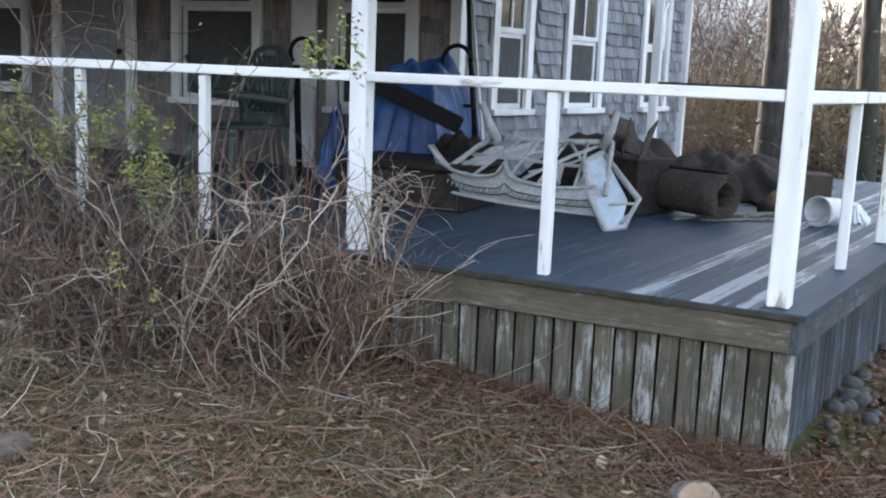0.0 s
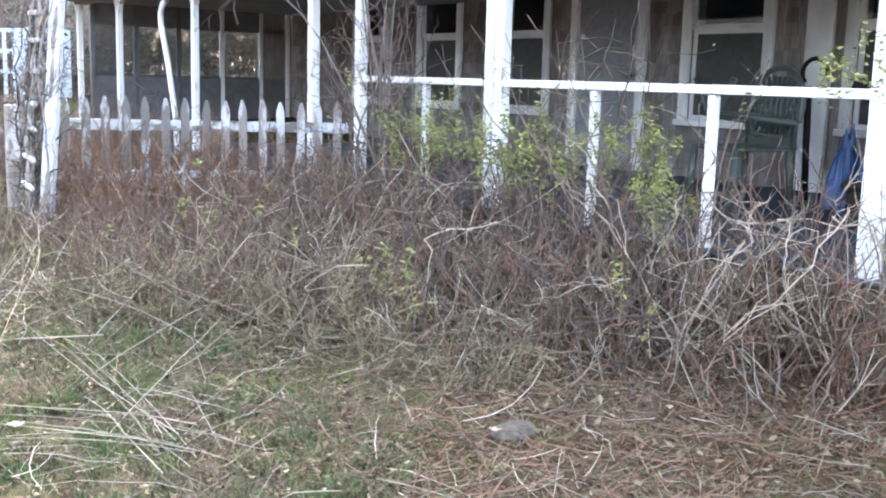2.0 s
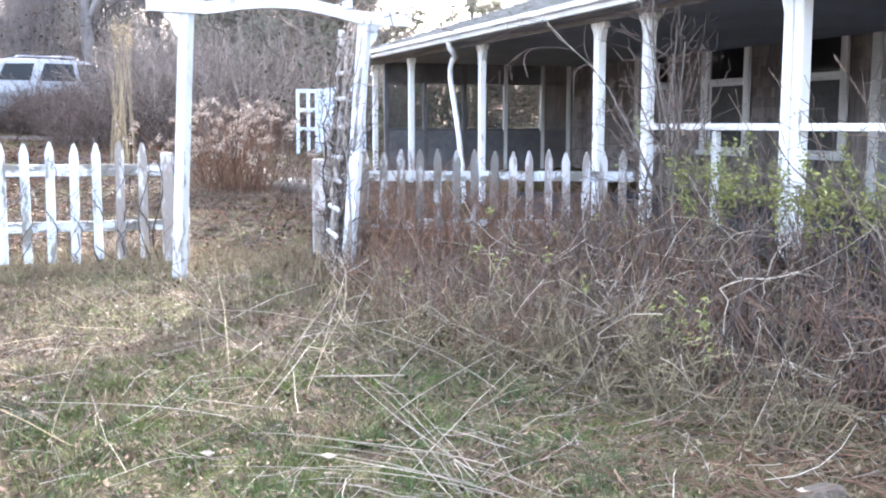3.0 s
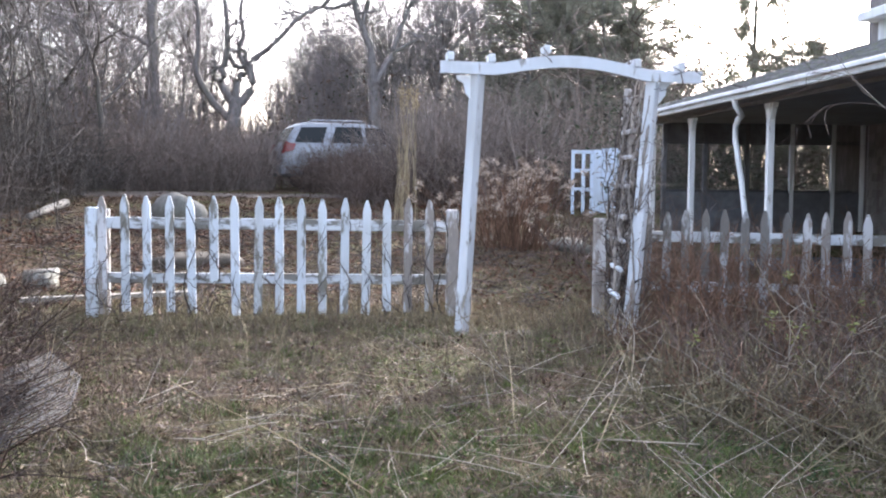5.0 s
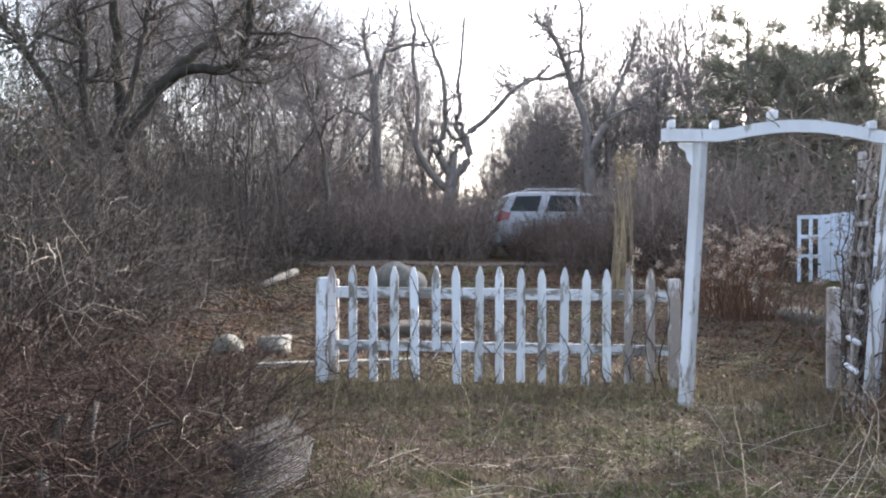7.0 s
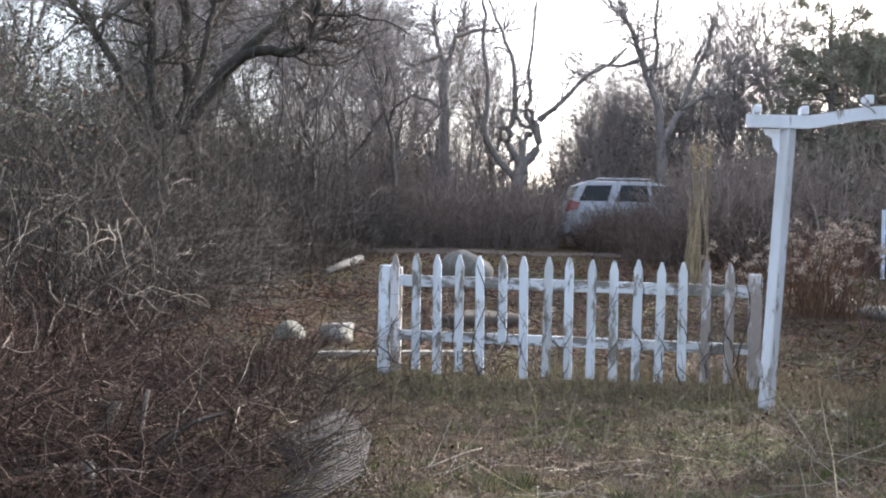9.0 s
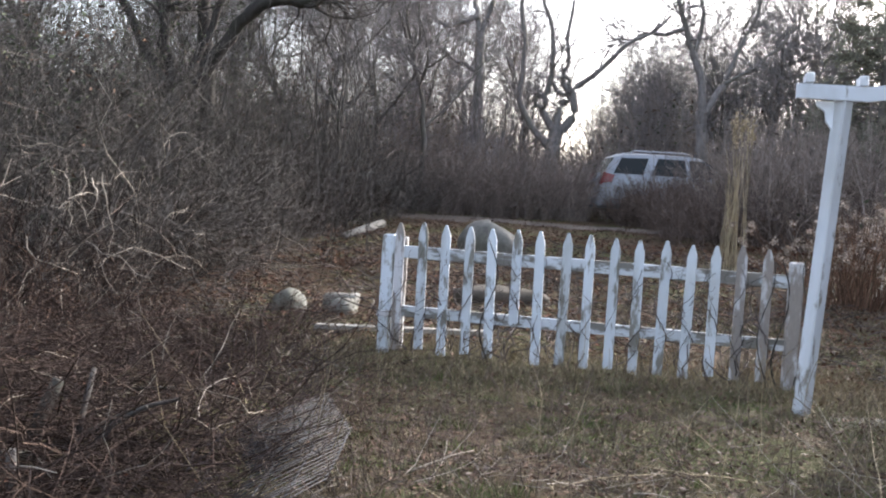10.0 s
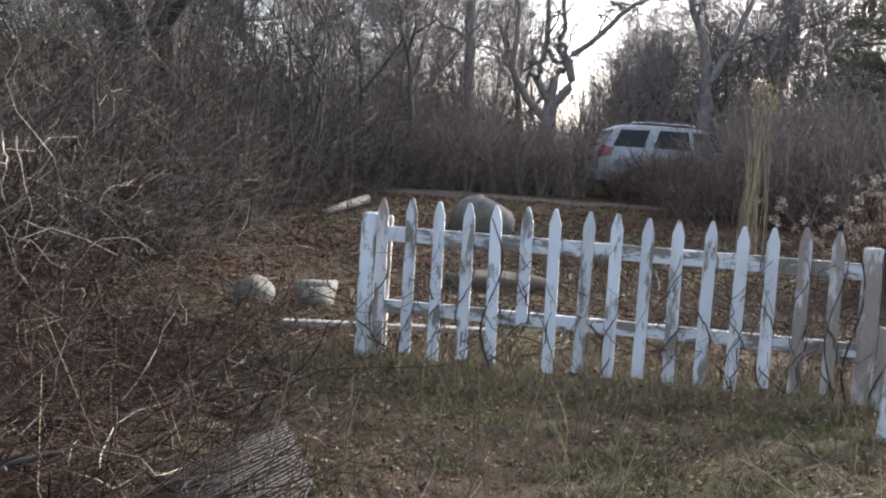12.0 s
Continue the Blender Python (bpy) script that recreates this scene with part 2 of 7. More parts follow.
M["thatch"] = grainy("matted_dead_grass", (0.08, 0.065, 0.038), (0.22, 0.181, 0.108), None, 6, island=0.6, rel=0)
M["litter"] = grainy("fallen_leaves", (0.07, 0.045, 0.032), (0.17, 0.112, 0.078), None, 6, island=0.6, rel=0)
M["rust"] = grainy("rusty_leaf_litter", (0.055, 0.026, 0.017), (0.165, 0.08, 0.05), None, 6, island=0.6, rel=0)
M["vine_grey"] = grainy("grey_vine_bark", (0.16, 0.14, 0.125), (0.34, 0.305, 0.28), None, 20, island=0.5, rel=0)
M["vine_brown"] = grainy("dark_brown_vine", (0.04, 0.03, 0.028), (0.1, 0.078, 0.07), None, 20, island=0.5, rel=0)
M["damp_stone"] = grainy("damp_dark_stone", (0.06, 0.051, 0.041), (0.125, 0.107, 0.088), (0.06, 0.05, 0.034), 14, rel=0.6, dist=0.01)
# needles coloured paler than foliage to imitate haze on the far pines
M["needle"] = grainy("pine_needles", (0.13, 0.13, 0.094), (0.27, 0.262, 0.2), None, 3, island=0.5, rel=0)
M["ever"] = grainy("evergreen_leaves", (0.045, 0.055, 0.033), (0.1, 0.115, 0.065), None, 3, island=0.5, rel=0)
M["bud"] = grainy("fresh_green_leaves", (0.13, 0.142, 0.036), (0.255, 0.265, 0.08), None, 5, island=0.4, rel=0, rough=0.6)
M["grass"] = grainy("young_grass", (0.054, 0.078, 0.018), (0.14, 0.175, 0.046), None, 4, island=0.5, rel=0)
M["reed"] = grainy("tan_reed", (0.12, 0.092, 0.055), (0.24, 0.19, 0.115), None, 4, island=0.4, rel=0)
M["reed_dry"] = grainy("golden_dry_reed", (0.24, 0.19, 0.115), (0.43, 0.35, 0.23), None, 5, island=0.4, rel=0)
M["flower"] = grainy("dry_flower_head", (0.25, 0.195, 0.155), (0.45, 0.375, 0.305), None, 6, island=0.4, rel=0)
M["stone"] = grainy("lichen_stone", (0.11, 0.105, 0.095), (0.21, 0.205, 0.185), (0.1, 0.1, 0.07), 9, rel=0.6, dist=0.02)
M["cut_wood"] = grainy("fresh_cut_wood", (0.23, 0.16, 0.105), (0.36, 0.27, 0.19), (0.18, 0.125, 0.085), 20)
M["log"] = grainy("bleached_log", (0.36, 0.32, 0.25), (0.52, 0.47, 0.38), (0.3, 0.28, 0.18), 12)
M["gravel"] = grainy("pale_gravel", (0.045, 0.034, 0.028), (0.088, 0.069, 0.056), (0.07, 0.05, 0.035), 16, rel=0.7, dist=0.02, big=0.6)
M["wire"] = grainy("rusty_grey_steel", (0.026, 0.026, 0.028), (0.08, 0.081, 0.086), (0.035, 0.028, 0.024), 14, rough=0.85, rel=0)
M["wire"].node_tree.nodes["Principled BSDF"].inputs["Specular IOR Level"].default_value = 0.1
M["car_paint"] = plain("silver_white_car_paint", (0.33, 0.35, 0.38), 0.35, 0.2, 0.1)
M["car_glass"] = glass("dark_car_glass", (0.012, 0.015, 0.015), 0.12)
M["car_glass"].node_tree.nodes["Principled BSDF"].inputs["Specular IOR Level"].default_value = 0.35
M["tyre"] = plain("tyre_rubber", (0.025, 0.025, 0.025), 0.8)
M["chrome"] = plain("bright_metal", (0.6, 0.6, 0.62), 0.25, 1.0)
M["lamp_red"] = plain("red_lamp_lens", (0.2, 0.014, 0.018), 0.2)
M["blue_white"] = painted("blue_white_panel", (0.6, 0.7, 0.84), (0.35, 0.36, 0.36), 0.34, (1, 1, 0.3))

m, n, l, b = tree_of("insect_screen", 0.8)
b.inputs["Base Color"].default_value = (0.05, 0.05, 0.055, 1)
v = coords(n, l)
b.inputs["Alpha"].default_value = 0.42
M["screen"] = m

# soil: brown leaf mould with patches of moss and thin grass
m, n, l, b = tree_of("soil", 0.95)
v = coords(n, l, piece=False)
fine, mid, wide = noise_of(n, l, v, 40, 6), noise_of(n, l, v, 5, 6), noise_of(n, l, v, 0.7, 5)
brown = mix(n, l, ramp(n, l, fine, [(0.35, (0, 0, 0)), (0.65, (1, 1, 1))]), (0.034, 0.022, 0.014), (0.115, 0.077, 0.05))
tan = mix(n, l, fine, (0.045, 0.034, 0.019), (0.135, 0.106, 0.06))
green = mix(n, l, fine, (0.03, 0.035, 0.011), (0.09, 0.096, 0.03))
col = mix(n, l, ramp(n, l, mid, [(0.5, (0, 0, 0)), (0.68, (1, 1, 1))]), brown, tan)
col = mix(n, l, ramp(n, l, wide, [(0.44, (0, 0, 0)), (0.58, (0.8, 0.8, 0.8))]), col, green)
l.new(col, b.inputs["Base Color"])
bump(n, l, b, fine, 0.8, 0.03)
M["soil"] = m

# weathered wood, leaves, cloth and stone hardly shine
for key in ("brown_cloth", "carpet", "cardboard", "shade_black", "twig_dark", "bark_dark", "rust", "litter", "wire", "sash_screen", "soil", "black"):
    M[key].node_tree.nodes["Principled BSDF"].inputs["Specular IOR Level"].default_value = 0.12
for key in ("twig", "twig_green", "twig_red", "twig_pale", "twig_grey", "bark", "straw", "reed", "stone", "damp_stone", "shingle", "shingle_piece", "shingle_dark", "slat", "side_slat", "vine_grey", "ever", "needle", "deck", "deck_worn"):
    M[key].node_tree.nodes["Principled BSDF"].inputs["Specular IOR Level"].default_value = 0.25

# ---- building tools ----
rng = np.random.default_rng(7)


def ground_z(x, y):
    z = np.interp(y, [-60, -10, 0.5, 0.8, 1.7, 2.7, 5.3, 7.5, 8.5, 9.2, 15, 22, 25, 40, 60], [-0.6, -0.4, -0.03, 0, 0.03, 0.12, 0.31, 0.37, 0.37, 0.43, 0.74, 1.2, 1.36, 1.6, 1.7])
    x, y = np.asarray(x, float), np.asarray(y, float)
    return z + 0.025 * np.sin(1.7 * x + 0.6 * y) * np.sin(1.3 * y - 0.5 * x) + 0.01 * np.sin(5.1 * x) * np.sin(4.3 * y)


def on_ground(x, y, dz=0.0):
    return float(ground_z(x, y)) + dz


def obj(name, verts, faces, mat, parent=None, smooth=False, label=""):
    me = bpy.data.meshes.new(name)
    verts, faces = np.asarray(verts, np.float32), np.asarray(faces, np.int32)
    k = faces.shape[1]
    me.vertices.add(len(verts))
    me.vertices.foreach_set("co", verts.ravel())
    me.loops.add(faces.size)
    me.loops.foreach_set("vertex_index", faces.ravel())
    me.polygons.add(len(faces))
    me.polygons.foreach_set("loop_start", np.arange(0, faces.size, k, dtype=np.int32))
    me.polygons.foreach_set("use_smooth", np.full(len(faces), smooth))
    me.update(calc_edges=True)
    me.materials.append(mat)
    ob = new(name, me)
    if parent:
        ob.parent = parent
    return tagged(ob, label)


def part(name, bm, material, parent=None, label="", smooth=False):
    me = bpy.data.meshes.new(name)
    for f in bm.faces:
        f.smooth = smooth
    bm.to_mesh(me)
    bm.free()
    me.materials.append(material)
    ob = new(name, me)
    if parent:
        ob.parent = parent
    return tagged(ob, label)


def thing(name, m, label, category, group="", kind=""):
    ob = new(name)
    ob.matrix_world = m
    return tagged(ob, label, category, group, kind)


def box(bm, x0, y0, z0, x1, y1, z1, bevel=0.0, turn=None):
    m = Matrix.Translation(((x0 + x1) / 2, (y0 + y1) / 2, (z0 + z1) / 2)) @ Matrix.Diagonal((x1 - x0, y1 - y0, z1 - z0, 1))
    r = bmesh.ops.create_cube(bm, size=1, matrix=(turn @ m) if turn else m)
    if bevel:
        es = list({e for vv in r["verts"] for e in vv.link_edges})
        bmesh.ops.bevel(bm, geom=es, offset=bevel, segments=1, affect="EDGES")
    return bm


def boxes(*rows, bevel=0.0):
    bm = bmesh.new()
    for r in rows:
        box(bm, *r, bevel=bevel)
    return bm


LUMBER = {}


def lumber(name, dims, mat, m, parent=None, label="", bevel=0.006):
    """A piece of timber centred on its pose; alike pieces share one mesh."""
    key = (name, tuple(round(d, 3) for d in dims), mat.name)
    if key not in LUMBER:
        a, b_, c = (d / 2 for d in key[1])
        bm = box(bmesh.new(), -a, -b_, -c, a, b_, c, bevel)
        me = bpy.data.meshes.new(name)
        bm.to_mesh(me)
        bm.free()
        me.materials.append(mat)
        LUMBER[key] = me
    ob = new(name, LUMBER[key])
    if parent:
        ob.parent = parent
    ob.matrix_basis = m
    return tagged(ob, label)


def tubes(lines, radii, sides=3):
    """Tapered tubes along polylines: lines (n, k, 3), radii (n, k)."""
    lines, radii = np.asarray(lines, float), np.asarray(radii, float)
    n, k, _ = lines.shape
    d = np.gradient(lines, axis=1)
    d /= np.linalg.norm(d, axis=2, keepdims=True) + 1e-9
    ref = np.where(np.abs(d[..., 2:3]) > 0.9, np.array([1.0, 0, 0]), np.array([0, 0, 1.0]))
    u = np.cross(d, ref)
    u /= np.linalg.norm(u, axis=2, keepdims=True) + 1e-9
    w = np.cross(d, u)
    a = np.arange(sides) * 2 * np.pi / sides
    ring = lines[:, :, None] + radii[:, :, None, None] * (np.cos(a)[:, None] * u[:, :, None] + np.sin(a)[:, None] * w[:, :, None])
    idx = np.arange(n * k * sides).reshape(n, k, sides)
    nxt = np.roll(idx, -1, axis=2)
    f = np.stack([idx[:, :-1], nxt[:, :-1], nxt[:, 1:], idx[:, 1:]], -1).reshape(-1, 4)
    return ring.reshape(-1, 3), f


def join(parts_):
    vs, fs, o = [], [], 0
    for v_, f_ in parts_:
        vs.append(v_)
        fs.append(f_ + o)
        o += len(v_)
    return np.concatenate(vs), np.concatenate(fs)


def unit(a):
    return a / (np.linalg.norm(a, axis=-1, keepdims=True) + 1e-9)


def strands(base, heading, length, k=6, wiggle=0.25, pull=(0, 0, 0)):
    """Wandering polylines from base points (n, 3) along headings."""
    n = len(base)
    d, p, out = unit(np.asarray(heading, float)), np.asarray(base, float), []
    step = (np.broadcast_to(length, (n,)) / (k - 1))[:, None]
    for _ in range(k):
        out.append(p)
        d = unit(d + rng.normal(0, wiggle, (n, 3)) + np.asarray(pull))
        p = p + d * step
    return np.stack(out, 1)


def offshoots(lines, radii, count, length, spread=0.8, lo=0.25, k=5, wiggle=0.25, pull=(0, 0, 0.03), thin=0.55):
    """Side branches from polylines, with their radii."""
    n, kk, _ = lines.shape
    i, t = rng.integers(0, n, count), rng.uniform(lo, 0.98, count) * (kk - 1)
    j = np.minimum(t.astype(int), kk - 2)
    f = (t - j)[:, None]
    p = lines[i, j] * (1 - f) + lines[i, j + 1] * f
    d = unit(lines[i, j + 1] - lines[i, j]) + rng.normal(0, spread, (count, 3))
    r0 = radii[i, j] * thin
    ls = rng.uniform(0.5, 1.2, count) * length
    out = strands(p, d, ls, k, wiggle, pull)
    return out, r0[:, None] * np.linspace(1, 0.3, k)


def leaves(points, size, flat=0.5):
    """Small folded leaves at points: two triangles each, as quads."""
    n = len(points)
    a = unit(rng.normal(0, 1, (n, 3)) * (1, 1, flat))
    b_ = unit(np.cross(a, rng.normal(0, 1, (n, 3)) * (0.4 if flat < 0.45 else 1.0) + (0, 0, 1.0 if flat < 0.45 else 0.0)))
    s = (size * rng.uniform(0.6, 1.3, n))[:, None]
    lift = np.cross(a, b_) * s * 0.25
    v_ = np.stack([points - a * s, points + b_ * s * 0.45 + lift, points + a * s, points - b_ * s * 0.45 + lift], 1)
    return v_.reshape(-1, 3), np.arange(4 * n).reshape(n, 4)


def along(lines, count, lo=0.3):
    n, kk, _ = lines.shape
    i, t = rng.integers(0, n, count), rng.uniform(lo, 1, count) * (kk - 1)
    j = np.minimum(t.astype(int), kk - 2)
    f = (t - j)[:, None]
    return lines[i, j] * (1 - f) + lines[i, j + 1] * f


def pole(name, pts, r, mat, parent=None, label="", sides=8, r1=None):
    pts = np.asarray(pts, float)[None]
    rad = np.linspace(r, r if r1 is None else r1, pts.shape[1])[None]
    v_, f_ = tubes(pts, rad, sides)
    k = pts.shape[1]
    ob = obj(name, v_, f_, mat, parent, True, label)
    bm = bmesh.new()
    bm.from_mesh(ob.data)
    bmesh.ops.holes_fill(bm, edges=[e for e in bm.edges if e.is_boundary], sides=0)
    bm.to_mesh(ob.data)
    bm.free()
    return ob


def arc(c, a, b_, r, t0, t1, k=14):
    t = np.radians(np.linspace(t0, t1, k))[:, None]
    return np.asarray(c) + r * (np.cos(t) * np.asarray(a) + np.sin(t) * np.asarray(b_))

# ---- ground ----
def make_ground():
    def axis(lo, hi, step, far):
        near = np.arange(lo, hi, step)
        out = np.geomspace(step, far, 26)
        return np.concatenate([lo - out[::-1], near, hi + out])
    xs, ys = axis(-7, 5, 0.13, 900), axis(-1, 17, 0.13, 900)
    X, Y = np.meshgrid(xs, ys)
    Z = ground_z(X, Y) + rng.normal(0, 0.008, X.shape)
    k = len(xs)
    i = (np.arange(len(ys) - 1)[:, None] * k + np.arange(k - 1)).ravel()
    f = np.stack([i, i + 1, i + k + 1, i + k], 1)
    g = obj("ground", np.stack([X, Y, Z], -1).reshape(-1, 3), f, M["soil"], smooth=True)
    tagged(g, "brown leaf-covered yard with thin patches of grass", "ground", kind="structure")


make_ground()


def make_drive():
    # pale worn drive before the parked car, its edges ragged
    xs = np.arange(-6.4, 1.5, 0.25)
    V, F = [], []
    for i, x in enumerate(xs):
        c, w = 23.9 + 0.18 * math.sin(x * 0.8) - 0.012 * (x + 3) ** 2, 0.75 + 0.2 * math.sin(x * 2.3) + 0.1 * math.sin(x * 5.1)
        for f_ in (-1, -0.5, 0, 0.5, 1):
            V.append((x, c + f_ * w, on_ground(x, c + f_ * w, 0.012 + 0.015 * (1 - f_ * f_))))
    for i in range(len(xs) - 1):
        for q in range(4):
            a = i * 5 + q
            F.append((a, a + 5, a + 6, a + 1))
    tagged(obj("gravel_drive", V, F, M["gravel"], smooth=True), "pale gravel drive strewn with leaves", "drive", kind="structure")


make_drive()

# ---- porch ----
DECK, XF, XB, YC = 0.644, 4.40, 8.05, 4.40
TURN = -5.3  # the house side stands a little off square
EAVE = 2.60


def make_house():
    # shingled walls in courses, each shingle a wedge
    def shingles(name, run0, run1, z0, z1, place, mat, parent, gaps, course=0.13, single=None):
        V, F, count = [], [], 0
        z, odd = z0, 0
        while z < z1:
            s = run0 - rng.uniform(0, 0.12)
            while s < run1:
                w = float(rng.choice((0.09, 0.11, 0.13, 0.15, 0.17, 0.2)))
                a, e = max(s, run0), min(s + w - 0.006, run1)
                if e - a > 0.02 and not any(a < g1 and e > g0 and z < h1 and z + course > h0 for g0, g1, h0, h1 in gaps):
                    t, dz = rng.uniform(0.014, 0.024), rng.uniform(-0.009, 0.006)
                    o = len(V)
                    if single and a > run0 and e < run1 and e < 2.45 and z > 0.5 and count < 300:
                        single(a, w - 0.006, z + dz, course)
                        count += 1
                        s += w
                        continue
                    for q, d_ in ((a, t), (e, t)):
                        V += [place(q, d_, z + dz), place(q, 0.002, z + dz), place(q, 0.004, z + course * 1.15), place(q, 0.0, z + course * 1.15)]
                    F += [(o, o + 4, o + 6, o + 2), (o, o + 1, o + 5, o + 4), (o, o + 2, o + 3, o + 1), (o + 4, o + 5, o + 7, o + 6)]
                s += w
            z += course
            odd += 1
        ob = obj(name, V, F, mat, parent)
        return tagged(ob, kind="stuff")

    # a sash window in a wall: origin at the sill's middle, x along the wall, -y outward
    def window(name, m, w, h, meet, label, blind=True, muntins=0):
        win = thing(name, m, label, "window", "sash windows", "structure")
        t = 0.11
        lumber("side_casing", (t, 0.05, h + 0.1), M["trim"], pose(-w / 2 - t / 2, -0.02, h / 2), win)
        lumber("side_casing", (t, 0.05, h + 0.1), M["trim"], pose(w / 2 + t / 2, -0.02, h / 2), win)
        lumber("head_casing", (w + 2 * t + 0.04, 0.06, 0.13), M["trim"], pose(0, -0.02, h + 0.115), win)
        lumber("window_sill", (w + 2 * t + 0.02, 0.09, 0.06), M["trim"], pose(0, -0.045, -0.03), win)
        for nm, z0, z1, dy in (("upper_sash", meet, h, 0.0), ("lower_sash", 0.0, meet, 0.02)):
            sash = part(nm, boxes((-w / 2, dy, z0, -w / 2 + 0.05, dy + 0.03, z1), (w / 2 - 0.05, dy, z0, w / 2, dy + 0.03, z1),
                                  (-w / 2 + 0.05, dy, z0, w / 2 - 0.05, dy + 0.03, z0 + 0.05), (-w / 2 + 0.05, dy, z1 - 0.045, w / 2 - 0.05, dy + 0.03, z1)), M["trim"], win)
            part("pane", boxes((-w / 2 + 0.05, dy + 0.012, z0 + 0.05, w / 2 - 0.05, dy + 0.018, z1 - 0.045)), M["sash_screen"] if nm == "lower_sash" else M["pane"], sash)
            if nm == "upper_sash" and muntins:
                part("muntin", boxes((-0.012, dy - 0.006, z0 + 0.05, 0.012, dy + 0.008, z1 - 0.045)), M["trim"], sash)
        return win

    # a wall as upright panels round its openings
    def panels(run0, run1, z0, z1, holes, build):
        out, at = [], run0
        for a, e, lo, hi in sorted(holes):
            out += [build(at, a, z0, z1), build(a, e, z0, lo), build(a, e, hi, z1)]
            at = e
        return boxes(*out, build(at, run1, z0, z1))

    facing_front = lambda y, z: pose(XB, y, z, 0, 0, -90)
    side = pose(XB, YC, 0, 0, 0, TURN)
    facing_side = lambda s, z: side @ pose(s, 0, z)
    front_wins = [(5.28, 0.75, 1.24), (7.11, 0.92, 1.24), (10.3, 0.85, 1.24), (12.1, 0.85, 1.24), (13.9, 0.85, 1.24)]
    side_wins = [(0.95, 0.57), (2.56, 0.73), (4.61, 0.66)]
    for i, (y, w, z) in enumerate(front_wins):
        window(f"window_{i + 1}", facing_front(y, z), w, 1.75, 0.92, "white-trimmed sash window in the shaded porch wall")
    for i, (x, w) in enumerate(side_wins):
        window(f"window_{i + 6}", facing_side(x, 1.28), w, 1.66, 0.72, "white double-hung window in the grey shingled wall", muntins=1)

    wall_f = part("wall_front", panels(YC + 0.02, 16.7, -0.2, 5.3, [(y - w / 2 - 0.01, y + w / 2 + 0.01, z - 0.01, z + 1.76) for y, w, z in front_wins] + [(8.28, 9.27, DECK, 2.82)], lambda a, e, lo, hi: (XB + 0.02, a, lo, XB + 0.2, e, hi)), M["shingle_dark"])
    tagged(wall_f, "dark brown shingled house wall under the porch roof", "wall", kind="structure")
    gaps = [(y - w / 2 - 0.1, y + w / 2 + 0.1, z - 0.06, z + 1.85) for y, w, z in front_wins] + [(8.25, 9.3, 0.6, 2.9), (5.9, 6.2, 0.5, 2.8)]
    shingles("shingles", YC, 16.55, DECK, 2.75, lambda q, d_, z: (XB + 0.02 - d_, q, z), M["shingle_dark"], wall_f, gaps)
    wall_s = part("wall_side", panels(0.02, 5.66, -0.3, 5.3, [(x - w / 2 - 0.01, x + w / 2 + 0.01, 1.27, 2.95) for x, w in side_wins], lambda a, e, lo, hi: (a, 0.02, lo, e, 0.2, hi)), M["shingle"])
    wall_s.matrix_world = side
    tagged(wall_s, "silver-grey cedar shingle wall with three windows", "wall", kind="structure")
    gaps = [(x - w / 2 - 0.1, x + w / 2 + 0.1, 1.22, 3.1) for x, w in side_wins]
    wedges = {}

    def one_shingle(a, w, z, course):
        if w not in wedges:
            t, h = 0.038, course * 1.15
            V = [(x, y, zz) for x in (0, w) for y, zz in ((-t, 0), (0.018, 0), (-0.006, h), (0.018, h))]
            wedges[w] = obj("shingle", V, [(0, 4, 6, 2), (0, 1, 5, 4), (0, 2, 3, 1), (4, 5, 7, 6)], M["shingle_piece"], wall_s)
            ob = wedges[w]
        else:
            ob = bpy.data.objects.new("shingle", wedges[w].data)
            scene.collection.objects.link(ob)
            ob.parent = wall_s
        ob.matrix_local = pose(a, 0.0, z, rng.uniform(-1.2, 0.4), rng.uniform(-0.5, 0.5), 0)

    shingles("shingles", 0.0, 5.6, 0.3, 2.9, lambda q, d_, z: (q, 0.02 - 1.9 * d_, z), M["shingle"], wall_s, gaps, single=one_shingle)
    end = part("wall_end", boxes((XB + 0.2, 16.52, -0.2, 13.7, 16.7, 5.3), (13.52, YC - 0.3, -0.3, 13.7, 16.52, 5.3)), M["shingle"])
    tagged(end, "plain grey outer wall of the house", "wall", kind="structure")
    # unseen floor and inner wall, added so the windows look into darkness
    inner = part("floor_inside", boxes((XB + 0.2, YC - 0.3, 0.55, 13.52, 16.52, 0.62)), M["shade_black"])
    tagged(inner, "bare floor inside the house, coloured near-black for shade", "floor", kind="structure")
    inner = part("wall_inside", boxes((XB + 2.6, YC + 0.3, 0.62, XB + 2.7, 16.52, 3.4), (XB + 0.2, YC + 0.3, 3.4, XB + 2.7, 16.52, 3.46)), M["shade_black"])
    tagged(inner, "added inner wall, coloured near-black for the unlit house", "wall", kind="structure")
    cap = part("house_roof", boxes((XB - 0.35, YC - 0.9, 5.3, 14.1, 16.6, 5.45)), M["roofing"])
    tagged(cap, "dark roof slab over the upper storey", "roof", kind="structure")
    for nm, (x, y) in (("trim", (XB - 0.03, YC - 0.01)), ("trim", (13.68, YC - 0.54))):
        ob = lumber(nm, (0.11, 0.11, 3.2), M["trim"], pose(x, y, 1.5))
        tagged(ob, "white corner board of the house", "trim", kind="structure")
    # upper storey trim seen over the porch roof
    ob = part("trim", boxes((XB - 0.06, 15.4, 3.9, XB + 0.0, 16.25, 4.25), (XB - 0.3, 15.3, 4.25, XB + 0.02, 16.5, 4.4), bevel=0.01), M["trim"])
    tagged(ob, "white cornice trim above the porch roof", "trim", kind="structure")
